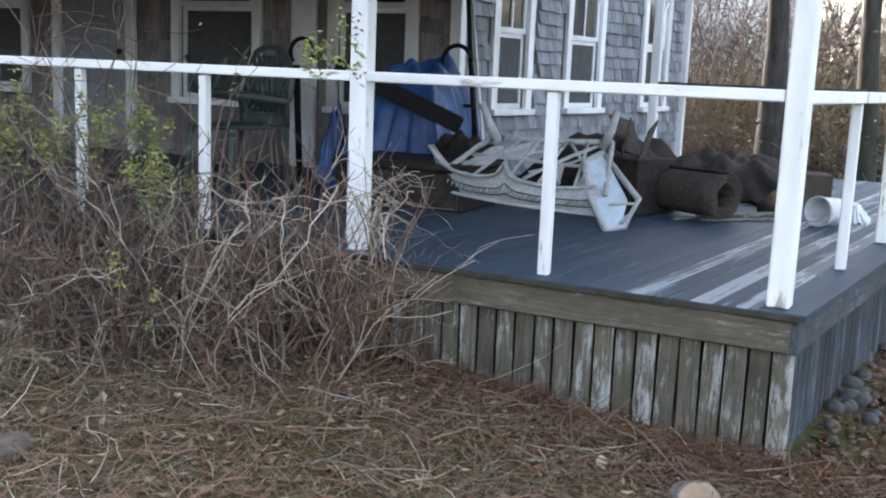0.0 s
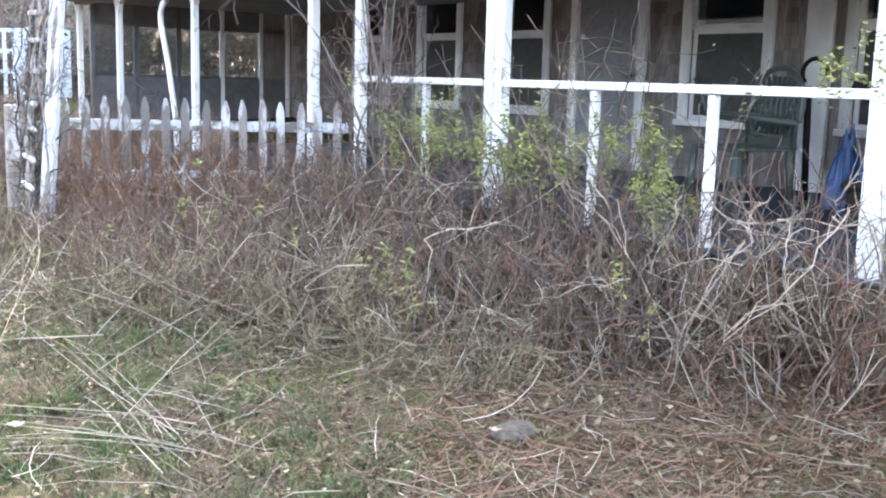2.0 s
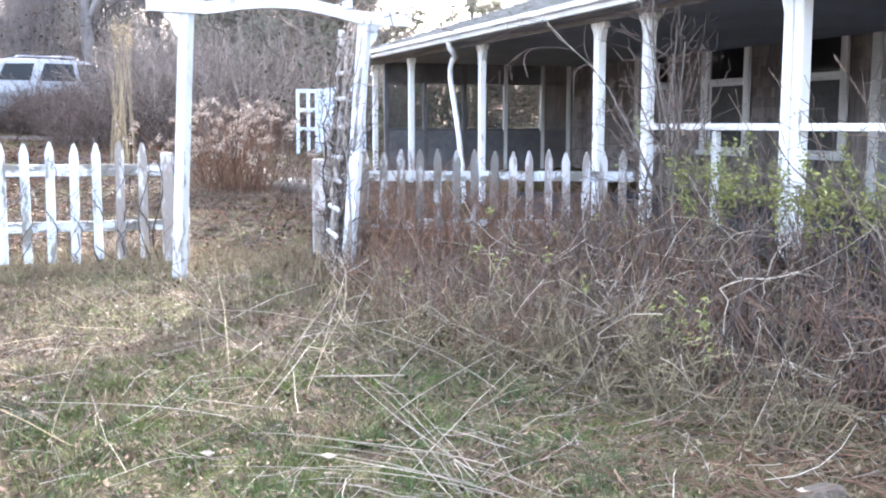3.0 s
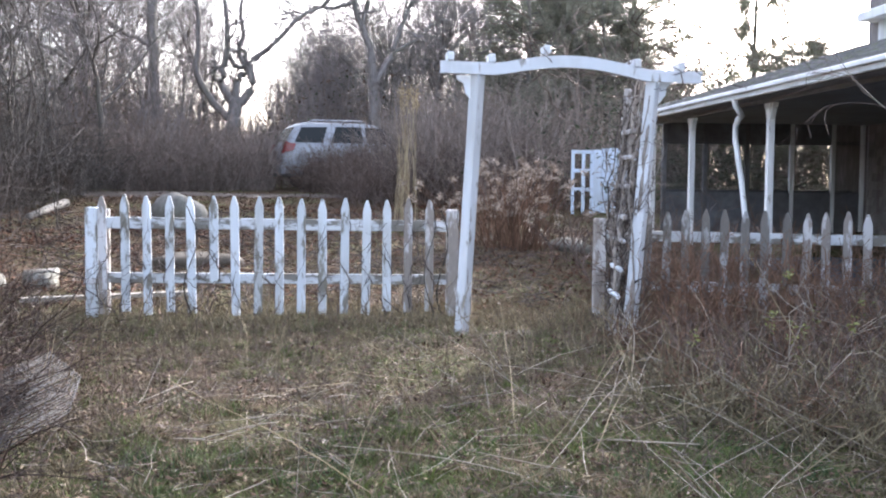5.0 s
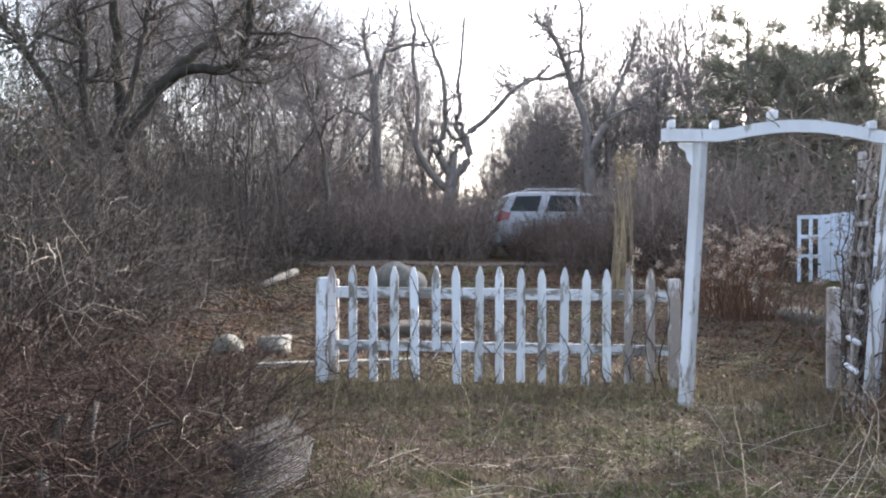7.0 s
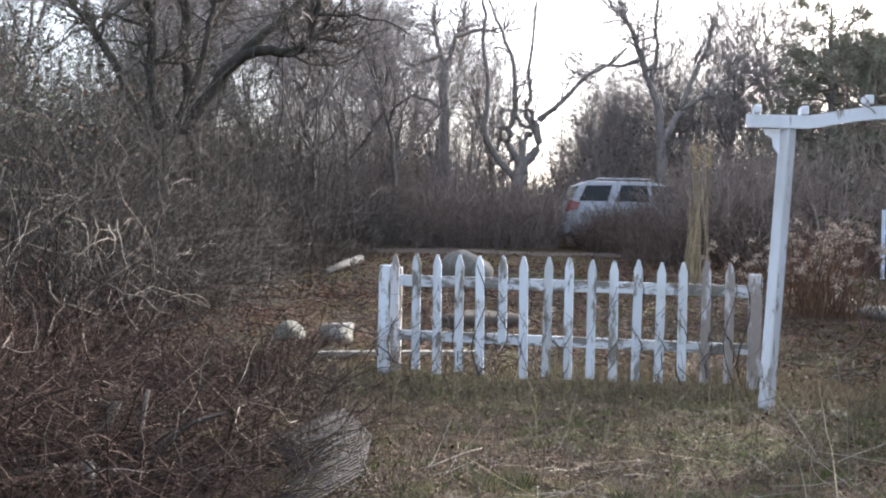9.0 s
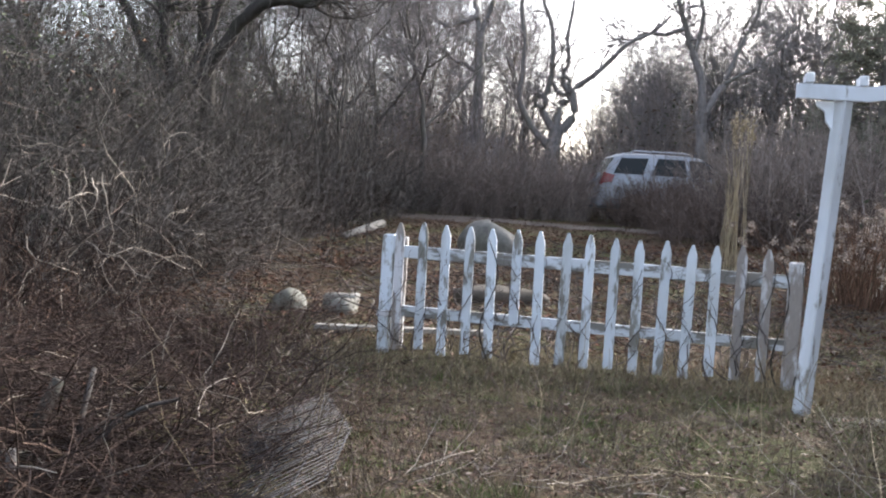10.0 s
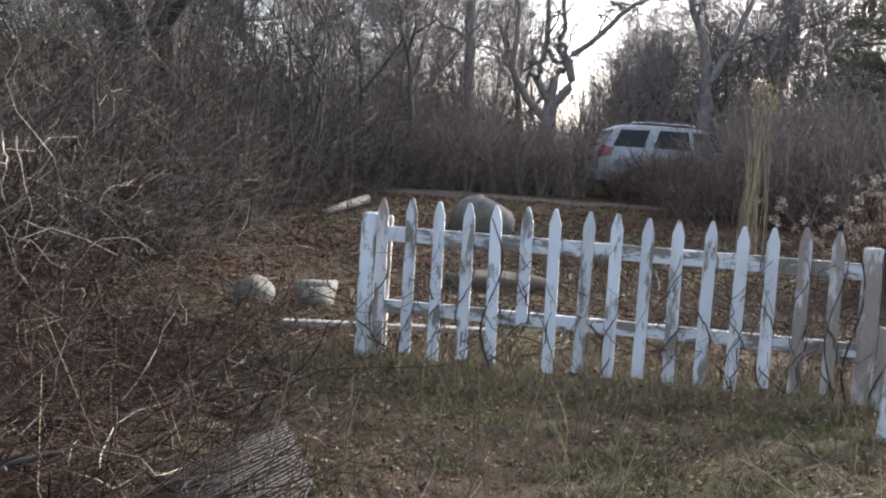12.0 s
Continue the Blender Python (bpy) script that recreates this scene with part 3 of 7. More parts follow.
    # wide casing beside the sofa window
    ob = lumber("trim", (0.05, 0.28, 2.1), M["trim"], pose(XB - 0.03, 6.03, DECK + 1.05))
    tagged(ob, "wide white painted casing board", "trim", kind="structure")

    # front door
    door = thing("door_1", pose(XB, 8.775, DECK), "closed grey front door with white casing", "door", kind="structure")
    lumber("side_casing", (0.06, 0.12, 2.15), M["trim"], pose(-0.03, -0.54, 1.08), door)
    lumber("side_casing", (0.06, 0.12, 2.15), M["trim"], pose(-0.03, 0.54, 1.08), door)
    lumber("head_casing", (0.06, 1.24, 0.14), M["trim"], pose(-0.03, 0, 2.22), door)
    lumber("threshold", (0.16, 1.0, 0.09), M["plank"], pose(-0.06, 0, 0.045), door)
    leaf = part("door_leaf", boxes((-0.02, -0.48, 0.09, 0.02, 0.48, 2.15)), M["door_paint"], door)
    for y0, y1, z0, z1 in ((-0.36, -0.04, 0.25, 0.95), (0.04, 0.36, 0.25, 0.95), (-0.36, 0.36, 1.1, 2.0)):
        part("door_panel", boxes((-0.032, y0, z0, -0.018, y1, z1), bevel=0.006), M["door_paint"], leaf)
    part("door_handle", boxes((-0.09, -0.42, 1.0, -0.02, -0.37, 1.06), bevel=0.015), M["black"], leaf)


make_house()


def post_cap(parent, z, mat):
    # sawn brackets at the post's head
    for sy in (-1, 1):
        bm = bmesh.new()
        vs = [(0, sy * 0.05), (0, sy * 0.13), (-0.04, sy * 0.13), (-0.07, sy * 0.09), (-0.14, sy * 0.07), (-0.19, sy * 0.05)]
        lo = [bm.verts.new((-0.03, y, z + dz)) for dz, y in vs]
        hi = [bm.verts.new((0.03, y, z + dz)) for dz, y in vs]
        bm.faces.new(lo)
        bm.faces.new(hi[::-1])
        for i in range(6):
            j = (i + 1) % 6
            bm.faces.new((lo[j], lo[i], hi[i], hi[j]))
        bmesh.ops.recalc_face_normals(bm, faces=bm.faces)
        part("bracket", bm, mat, parent)


def porch_post(x, y, z0=DECK, z1=EAVE - 0.05, w=0.1, caps=True, lean=0.0):
    p = thing("porch_post", pose(x, y, z0, 0, lean, 0), "square white porch post with peeling paint", "post", "porch posts")
    lumber("shaft", (w, w, z1 - z0), M["white_wood"], pose(0, 0, (z1 - z0) / 2), p, bevel=0.008)
    if caps:
        post_cap(p, z1 - z0, M["white_wood"])
    return p


def make_porch():
    XE = 11.6
    turned = pose(4.45, 0.916, 0, 0, 0, TURN)
    def at_side(x, y=0.0):
        q = turned @ Vector((x - 4.45, y, 0))
        return q.x, q.y
    for x, y in ((4.45, 0.916), (4.45, 3.13), (4.45, 6.285), (4.45, 8.176), (4.45, 9.06), (4.45, 12.0), (4.45, 14.73), (4.45, 16.6), at_side(6.9), at_side(9.2), at_side(XE - 0.1), (XE - 0.1, 3.6)):
        porch_post(x, y, w=0.078 if y > 10 else 0.09 if y > 6 else 0.1)
    porch_post(4.46, 6.18, w=0.09, caps=False)
    # rails between the posts
    rails = [(XF + 0.03, (a + b_) / 2, b_ - a) for a, b_ in ((0.97, 3.08), (3.18, 6.12), (6.34, 8.12))]
    for x, y, ln in rails:
        ob = lumber("porch_rail", (0.08, ln, 0.053), M["white_rail"], pose(x + 0.02, y, 1.57), label="")
        tagged(ob, "horizontal white porch rail with worn paint", "rail", "porch rails")
    for a, b_ in ((4.5, 6.81), (6.91, 9.15), (9.25, XE - 0.15)):
        ob = lumber("porch_rail", (b_ - a, 0.085, 0.06), M["white_wood"], pose(*at_side((a + b_) / 2), 1.567, 0, 0, TURN))
        tagged(ob, "horizontal white porch rail with worn paint", "rail", "porch rails")
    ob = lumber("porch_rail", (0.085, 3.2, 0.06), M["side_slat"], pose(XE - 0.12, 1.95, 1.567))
    tagged(ob, "grey porch rail at the deck's end", "rail", "porch rails")
    for x, y in ((4.45, 2.045), (4.45, 4.194), (4.45, 5.178), (4.45, 7.142), at_side(5.66), at_side(8.05), at_side(10.4)):
        ob = lumber("baluster", (0.055, 0.055, 1.537 - DECK), M["white_wood"], pose(x, y, (1.537 + DECK) / 2))
        tagged(ob, "slim white rail support with peeling paint", "baluster", "rail supports")

    # fascia, skirt and a near-black block that gives the shade below deck
    frame_ = part("deck_frame", boxes((4.42, 0.95, 0.2, 8.0, 16.6, 0.6), (8.0, 0.75, 0.2, XE, 4.0, 0.6)), M["shade_black"])
    tagged(frame_, "solid near-black block for the shade below the deck", "deck frame", kind="structure")
    ob = lumber("fascia_board", (0.035, 15.9, 0.165), M["fascia"], pose(4.345, 0.83 + 7.95, 0.5455))
    tagged(ob, "long mossy timber fascia below the deck edge", "fascia", kind="structure")
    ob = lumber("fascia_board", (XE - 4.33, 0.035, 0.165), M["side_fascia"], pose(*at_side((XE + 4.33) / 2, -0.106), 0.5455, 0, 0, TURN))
    tagged(ob, "grey timber fascia, darkened for the deck's shaded side", "fascia", kind="structure")
    skirt = tagged(new("porch_skirt"), "upright weathered slats with flaking white paint", "skirting", kind="structure")
    y = 0.86
    while y < 9.2:
        z0 = on_ground(4.37, y) - 0.06 + rng.uniform(-0.015, 0.015)
        h = round(0.475 - z0, 2)
        lumber("slat", (0.022, round(rng.uniform(0.084, 0.094), 3), h), M["slat"], pose(4.372, y, 0.472 - h / 2, 0, 0, 0) @ pose(0, 0, 0, rng.uniform(-0.6, 0.6), 0, 0), skirt, bevel=0.003)
        y += 0.103
    side = tagged(new("porch_skirt"), "upright grey slats, darkened for the deck's shaded side", "skirting", kind="structure")
    x = 4.42
    while x < 9.5:
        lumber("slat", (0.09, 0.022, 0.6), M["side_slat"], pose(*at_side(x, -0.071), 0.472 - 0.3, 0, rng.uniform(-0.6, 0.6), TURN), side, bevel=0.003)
        x += 0.103
    deck = tagged(new("porch_deck"), "grey painted board deck worn pale near the edge", "deck", kind="structure")
    y, i = 0.83, 0
    while y < 16.6:
        ln = XE - 4.31 if y < 4.66 else XB - 4.31
        worn = "deck_pale" if i in (2, 4, 7) else "deck_worn" if y < 2.2 and rng.uniform() < 0.6 else "deck"
        lumber("deck_board", (ln, 0.0985, 0.026), M[worn], pose(4.319 + rng.uniform(-0.002, 0.002), y, DECK - 0.013 + rng.uniform(-0.0015, 0.0015), 0, 0, TURN) @ pose(ln / 2, 0, 0), deck, bevel=0.002)
        y += 0.1015
        i += 1
    ob = lumber("deck_edging", (0.014, 15.86, 0.03), M["bark_dark"], pose(4.311, 0.8 + 7.93, DECK - 0.017), bevel=0.003)
    tagged(ob, "thin dark weathered edging strip of the deck", "edging", kind="structure")

    # roof over the porch: ceiling, beam, eave board and shingle courses
    ceil = part("porch_ceiling", boxes((4.2, 0.7, EAVE, XB, 16.75, EAVE + 0.03)), M["soffit"])
    tagged(ceil, "flat grey board ceiling of the porch", "ceiling", kind="structure")
    beam = part("porch_beam", boxes((4.39, 0.86, EAVE - 0.05, 4.51, 16.65, EAVE), (4.51, 0.86, EAVE - 0.05, XB, 0.98, EAVE), bevel=0.008), M["soffit"])
    tagged(beam, "thin grey plate carried by the porch posts", "beam", kind="structure")
    slope = 0.31
    roof = bmesh.new()
    top = [(4.1, 0.55, EAVE + 0.1), (4.1, 16.85, EAVE + 0.1), (XB + 0.1, 16.85, EAVE + 0.1 + slope * 3.95), (XB + 0.1, 0.55, EAVE + 0.1 + slope * 3.95)]
    lo = [roof.verts.new((x, y, z - 0.06)) for x, y, z in top]
    hi = [roof.verts.new(c) for c in top]
    roof.faces.new(lo)
    roof.faces.new(hi[::-1])
    for i in range(4):
        roof.faces.new((lo[i], hi[i], hi[(i + 1) % 4], lo[(i + 1) % 4]))
    bmesh.ops.recalc_face_normals(roof, faces=roof.faces)
    roof = part("porch_roof", roof, M["roofing"])
    tagged(roof, "low-pitched porch roof of worn dark asphalt shingles", "roof", kind="structure")
    V, F = [], []
    for c in range(28):
        d0 = 0.0 + c * 0.14
        y = 7.4 - rng.uniform(0, 0.25)
        while y < 16.85:
            w = rng.uniform(0.2, 0.34)
            e = min(y + w - 0.012, 16.85)
            o, lift = len(V), rng.uniform(0.016, 0.034)
            x0, x1, za, zb = 4.08 + d0, 4.08 + d0 + 0.17, EAVE + 0.1 + slope * d0, EAVE + 0.1 + slope * (d0 + 0.17)
            for q in (y, e):
                V += [(x0, q, za + lift), (x0, q, za), (x1, q, zb + 0.006), (x1, q, zb)]
            F += [(o, o + 2, o + 6, o + 4), (o, o + 4, o + 5, o + 1), (o, o + 1, o + 3, o + 2), (o + 4, o + 6, o + 7, o + 5)]
            y += w
    tagged(obj("shingles", V, F, M["roofing"], roof), kind="stuff")
    eave = part("eave_board", boxes((4.05, 0.5, EAVE - 0.01, 4.1, 16.9, EAVE + 0.085), (4.0, 0.5, EAVE + 0.045, 4.05, 16.9, EAVE + 0.095), bevel=0.008), M["trim"])
    tagged(eave, "white eave board and gutter lip of the porch", "eave", kind="structure")
    rake = part("eave_board", boxes((0, 0, 0, 4.1, 0.03, 0.12)), M["trim"])
    rake.matrix_world = pose(4.08, 16.86, EAVE + 0.0, 0, -17.2, 0)
    tagged(rake, "white rake board at the porch roof's end", "eave", kind="structure")

    # downspout
    ds = thing("downspout", pose(4.3, 12.2, 0), "bent white metal downspout at the porch", "downspout")
    pole("pipe", [(-0.22, 0, 2.62), (-0.2, 0.01, 2.53), (-0.12, 0.08, 2.46), (-0.02, 0.27, 2.43), (0, 0.44, 2.39), (0, 0.51, 2.3), (0, 0.5, 2.16), (0, 0.28, 1.67), (0, 0.07, 1.06), (0, 0.0, 0.5)], 0.036, M["trim"], ds, sides=8)

    # far end of the porch: screens in a dark frame
    end = tagged(new("screen_wall"), "dark framed insect screens closing the porch end", "screen", kind="structure")
    for x in (4.62, 5.3, 6.0, 6.75, 7.45, 7.95):
        lumber("stud", (0.07, 0.07, EAVE - DECK), M["porch_wall"] if x < 6.5 else M["trim"], pose(x, 16.55, (EAVE + DECK) / 2), end)
    for z in (DECK + 0.05, DECK + 0.85, EAVE - 0.3):
        lumber("screen_rail", (3.4, 0.05, 0.07), M["porch_wall"], pose(6.3, 16.58, z), end)
    for x0, x1 in ((4.66, 5.26), (5.34, 5.96), (6.04, 6.71), (6.79, 7.41)):
        part("screen", boxes((x0, 16.555, DECK + 0.1, x1, 16.559, EAVE - 0.33)), M["screen"], end)
    part("wall_panel", boxes((7.42, 16.555, DECK, 8.05, 16.575, EAVE)), M["shingle_dark"], end)
    part("head_panel", boxes((4.6, 16.53, EAVE - 0.33, 7.42, 16.55, EAVE)), M["porch_wall"], end)
    part("kick_panel", boxes((4.66, 16.52, DECK + 0.08, 7.9, 16.54, DECK + 0.85)), M["porch_wall"], end)


make_porch()

# ---- fences and arbor ----
def picket_mesh(h, w=0.072, t=0.02, broken=False):
    bm = bmesh.new()
    tip = 0.09
    prof = [(-w / 2, 0), (w / 2, 0), (w / 2, h - tip), (w * 0.22, h - 0.02), (w * 0.12, h), (-w * 0.12, h), (-w * 0.22, h - 0.02), (-w / 2, h - tip)]
    if broken:
        prof = [(-w / 2, 0.02), (-w * 0.1, -0.015), (w / 2, 0.03)] + prof[2:]
    a = [bm.verts.new((x, -t / 2, z)) for x, z in prof]
    b_ = [bm.verts.new((x, t / 2, z)) for x, z in prof]
    bm.faces.new(a)
    bm.faces.new(b_[::-1])
    for i in range(len(prof)):
        j = (i + 1) % len(prof)
        bm.faces.new((a[j], a[i], b_[i], b_[j]))
    bmesh.ops.recalc_face_normals(bm, faces=bm.faces)
    bmesh.ops.bevel(bm, geom=list(bm.edges), offset=0.003, segments=1, affect="EDGES")
    return bm


def make_fences():
    left = tagged(new("picket_fence"), "weathered white picket fence wound with bare vines", "fence")
    for x, y, h, mat, w in ((-2.6, 9.16, 0.9, M["picket"], 0.1), (0.42, 9.14, 0.9, M["picket_bare"], 0.1)):
        lumber("post", (w, w, h + 0.1), mat, pose(x, y, 0.40 + h / 2), left, bevel=0.01)
    lumber("back_stake", (0.05, 0.05, 0.95), M["picket_bare"], pose(-2.5, 9.24, 0.86), left)
    lumber("post_band", (0.125, 0.125, 0.05), M["picket_bare"], pose(-2.6, 9.16, 0.735), left)
    for z, h in ((1.215, 0.095), (0.755, 0.085)):
        lumber("fence_rail", (3.0, 0.04, h), M["fence_rail"], pose(-1.11, 9.143, z, 0, 0.35, 0), left, bevel=0.004)
    for i in range(16):
        top = 1.45 - i * 0.0012 + rng.uniform(-0.012, 0.012)
        low = 0.46 + rng.uniform(-0.02, 0.02)
        short = i == 5
        if short:
            low = 0.72
        ob = part("picket", picket_mesh(top - low, broken=short), M["picket_bare"] if i in (0, 14, 15) else M["picket"], left)
        ob.matrix_basis = pose(-2.5 + i * 0.1812, 9.11, low, rng.uniform(-1, 1), rng.uniform(-0.9, 0.9), rng.uniform(-3, 3))
    right = tagged(new("picket_fence"), "grey-white picket fence running to the porch post", "fence")
    a, b_ = np.array([1.8, 9.24]), np.array([4.36, 8.24])
    yaw = math.degrees(math.atan2(b_[1] - a[1], b_[0] - a[0]))
    ln = float(np.linalg.norm(b_ - a))
    lumber("post", (0.1, 0.1, 1.0), M["picket_bare"], pose(1.74, 9.24, 0.78), right, bevel=0.01)
    for z in (1.13, 0.7):
        lumber("fence_rail", (ln, 0.04, 0.09), M["fence_rail"], pose(*((a + b_) / 2), z, 0, 0, yaw), right, bevel=0.004)
    for i in range(15):
        p = a + (b_ - a) * (0.13 + i * 0.0595)
        low = 0.43 + rng.uniform(-0.03, 0.03)
        ob = part("picket", picket_mesh(1.36 - low + rng.uniform(-0.02, 0.02)), M["picket_grey"] if i < 8 else M["picket_bare"], right)
        ob.matrix_basis = pose(p[0] - 0.015, p[1] - 0.035, low, rng.uniform(-1, 1), rng.uniform(-1, 1), yaw)


make_fences()


def beam_mesh(x0, x1, y, z, rise, depth, th):
    bm = bmesh.new()
    xs = np.linspace(x0, x1, 25)
    t = (xs - x0) / (x1 - x0)
    s = np.clip((t - 0.22) / 0.56, 0, 1)
    lift = rise * np.sin(np.pi * s) ** 1.0 - 0.045 * t
    rings = []
    for x, dz in zip(xs, lift):
        rings.append([bm.verts.new((x, yy, z + dz + zz)) for yy, zz in ((y - th / 2, 0), (y + th / 2, 0), (y + th / 2, depth), (y - th / 2, depth))])
    for r, q in zip(rings, rings[1:]):
        for i in range(4):
            bm.faces.new((r[i], q[i], q[(i + 1) % 4], r[(i + 1) % 4]))
    bm.faces.new(rings[0][::-1])
    bm.faces.new(rings[-1])
    bmesh.ops.recalc_face_normals(bm, faces=bm.faces)
    return bm


def make_arbor():
    stand = Matrix.Translation((-0.55, 0.3, 1.56)) @ Matrix.Scale(1.082, 4) @ Matrix.Translation((0.55, -0.3, -1.56))
    arb = tagged(new("garden_arbor"), "leaning white garden arbor with an arched top beam", "arbor")
    arb.matrix_world = stand
    tops = 2.37
    for nm, a, b_, mat in (("post", (0.35, 7.86, 0.36), (0.445, 7.76, tops), "arbor"), ("stub_post", (0.44, 8.42, 0.38), (0.45, 8.4, 0.95), "picket_bare"),
                           ("post", (1.50, 7.46, 0.32), (1.74, 7.76, tops - 0.05), "arbor"), ("post", (1.57, 8.1, 0.38), (1.73, 8.3, tops - 0.05), "picket_bare")):
        a, b_ = Vector(a), Vector(b_)
        d = b_ - a
        m = Matrix.Translation((a + b_) / 2) @ d.to_track_quat("Z", "X").to_matrix().to_4x4()
        lumber(nm, (0.082, 0.082, round(d.length, 2)), M[mat], m, arb, bevel=0.007)
    part("beam", beam_mesh(0.17, 2.09, 7.72, 2.36, 0.075, 0.085, 0.045), M["arbor"], arb)
    for x, dz in ((0.24, 0.085), (0.54, 0.075), (0.94, 0.145), (1.6, 0.06), (1.93, 0.045)):
        lumber("cross_piece", (0.05, 0.16 if x != 1.6 else 0.66, 0.06), M["arbor"], pose(x, 7.76 if x != 1.6 else 8.0, 2.36 + dz + 0.032, 0, rng.uniform(-2, 2), rng.uniform(-2, 2)), arb)
    for x, s in ((0.4, -1), (1.79, 1)):
        bm = bmesh.new()
        prof = [(0, 0), (0.11 * s, 0), (0.1 * s, -0.03), (0.055 * s, -0.06), (0.045 * s, -0.12), (0, -0.18)]
        lo = [bm.verts.new((x + px, 7.755, 2.35 + pz)) for px, pz in prof]
        hi = [bm.verts.new((x + px, 7.79, 2.35 + pz)) for px, pz in prof]
        bm.faces.new(lo)
        bm.faces.new(hi[::-1])
        for i in range(6):
            j = (i + 1) % 6
            bm.faces.new((lo[j], lo[i], hi[i], hi[j]))
        bmesh.ops.recalc_face_normals(bm, faces=bm.faces)
        part("bracket", bm, M["arbor"], arb)
    # ladder of rungs between the two posts on the vine side
    front, rear = (Vector((1.50, 7.46, 0.32)), Vector((1.74, 7.76, tops - 0.05))), (Vector((1.57, 8.1, 0.38)), Vector((1.73, 8.3, tops - 0.05)))
    for z in (0.78, 0.97, 1.17, 1.34, 1.56, 1.77, 1.96):
        p, q = front[0].lerp(front[1], (z - 0.32) / 2.0), rear[0].lerp(rear[1], (z - 0.38) / 1.94)
        d = q - p
        lumber("rung", (0.03, round(d.length * 0.55, 2), 0.034), M["arbor"] if z < 1.0 else M["picket_bare"], Matrix.Translation((p * 0.7 + q * 0.3) + Vector((-0.125, -0.08, 0))) @ Matrix.Rotation(-0.5 if z < 1.2 else 0.0, 4, "Y") @ d.to_track_quat("Y", "Z").to_matrix().to_4x4(), arb)
    lumber("lattice_strip", (0.02, 0.04, 1.5), M["picket_bare"], pose(1.565, 7.85, 1.45, -8, 6, 0), arb)
    # old climbing vine, a net of twisted stems between the posts
    vine = tagged(new("climbing_vine"), "old bare grey vine stems climbing the arbor post", "vine")
    vine.matrix_world = stand
    t = np.linspace(0, 1, 24)
    L, R = [], []
    for i in range(72):
        u, ph, w, o = rng.uniform(-0.05, 0.85), rng.uniform(0, 6.3), rng.uniform(4, 11), rng.uniform(0.015, 0.06)
        wob = np.cumsum(rng.normal(0, 0.014, (24, 3)), 0)
        top = rng.uniform(0.55, 1.0) if i > 12 else 1.0
        f_, b__ = np.array(front[0].lerp(rear[0], u)), np.array(front[1].lerp(rear[1], u))
        L.append(f_ + (b__ - f_) * (t * top)[:, None] + np.stack([o * np.cos(w * t + ph) - 0.03, 1.6 * o * np.sin(w * t + ph), 0 * t], 1) + wob)
        R.append(np.linspace(1, 0.6, 24) * (rng.uniform(0.012, 0.02) if i < 14 else rng.uniform(0.004, 0.01)))
    L, R = np.array(L), np.array(R)
    T, TR = offshoots(L, R, 420, 0.26, 0.9, 0.05, 6, 0.4, (0, 0, 0.0), 0.5)
    tagged(obj("stem_mass", *tubes(L[:50], R[:50], 5), M["vine_grey"], vine, True), kind="stuff")
    tagged(obj("stem_mass", *tubes(L[50:], R[50:] * 0.8, 5), M["vine_brown"], vine, True), kind="stuff")
    tagged(obj("twig_mass", *tubes(T, np.maximum(TR, 0.0025), 3), M["vine_brown"], vine), kind="stuff")
    P = along(L[:40], 900, 0.02) + rng.normal(0, 0.02, (900, 3))
    tagged(obj("flake_mass", *leaves(P, 0.026, 2.5), M["vine_grey"], vine), kind="stuff")
    # tangle over the beam
    base = np.stack([rng.uniform(0.9, 2.3, 60), rng.uniform(7.7, 8.4, 60), np.full(60, 2.42)], 1)
    L = strands(base, rng.normal(0, 1, (60, 3)) * (1, 1, 0.5) + (0, 0, 0.5), rng.uniform(0.3, 0.9, 60), 7, 0.4)
    tagged(obj("tangle", *tubes(L, np.full((60, 7), 0.004)), M["twig"], vine), kind="stuff")


make_arbor()


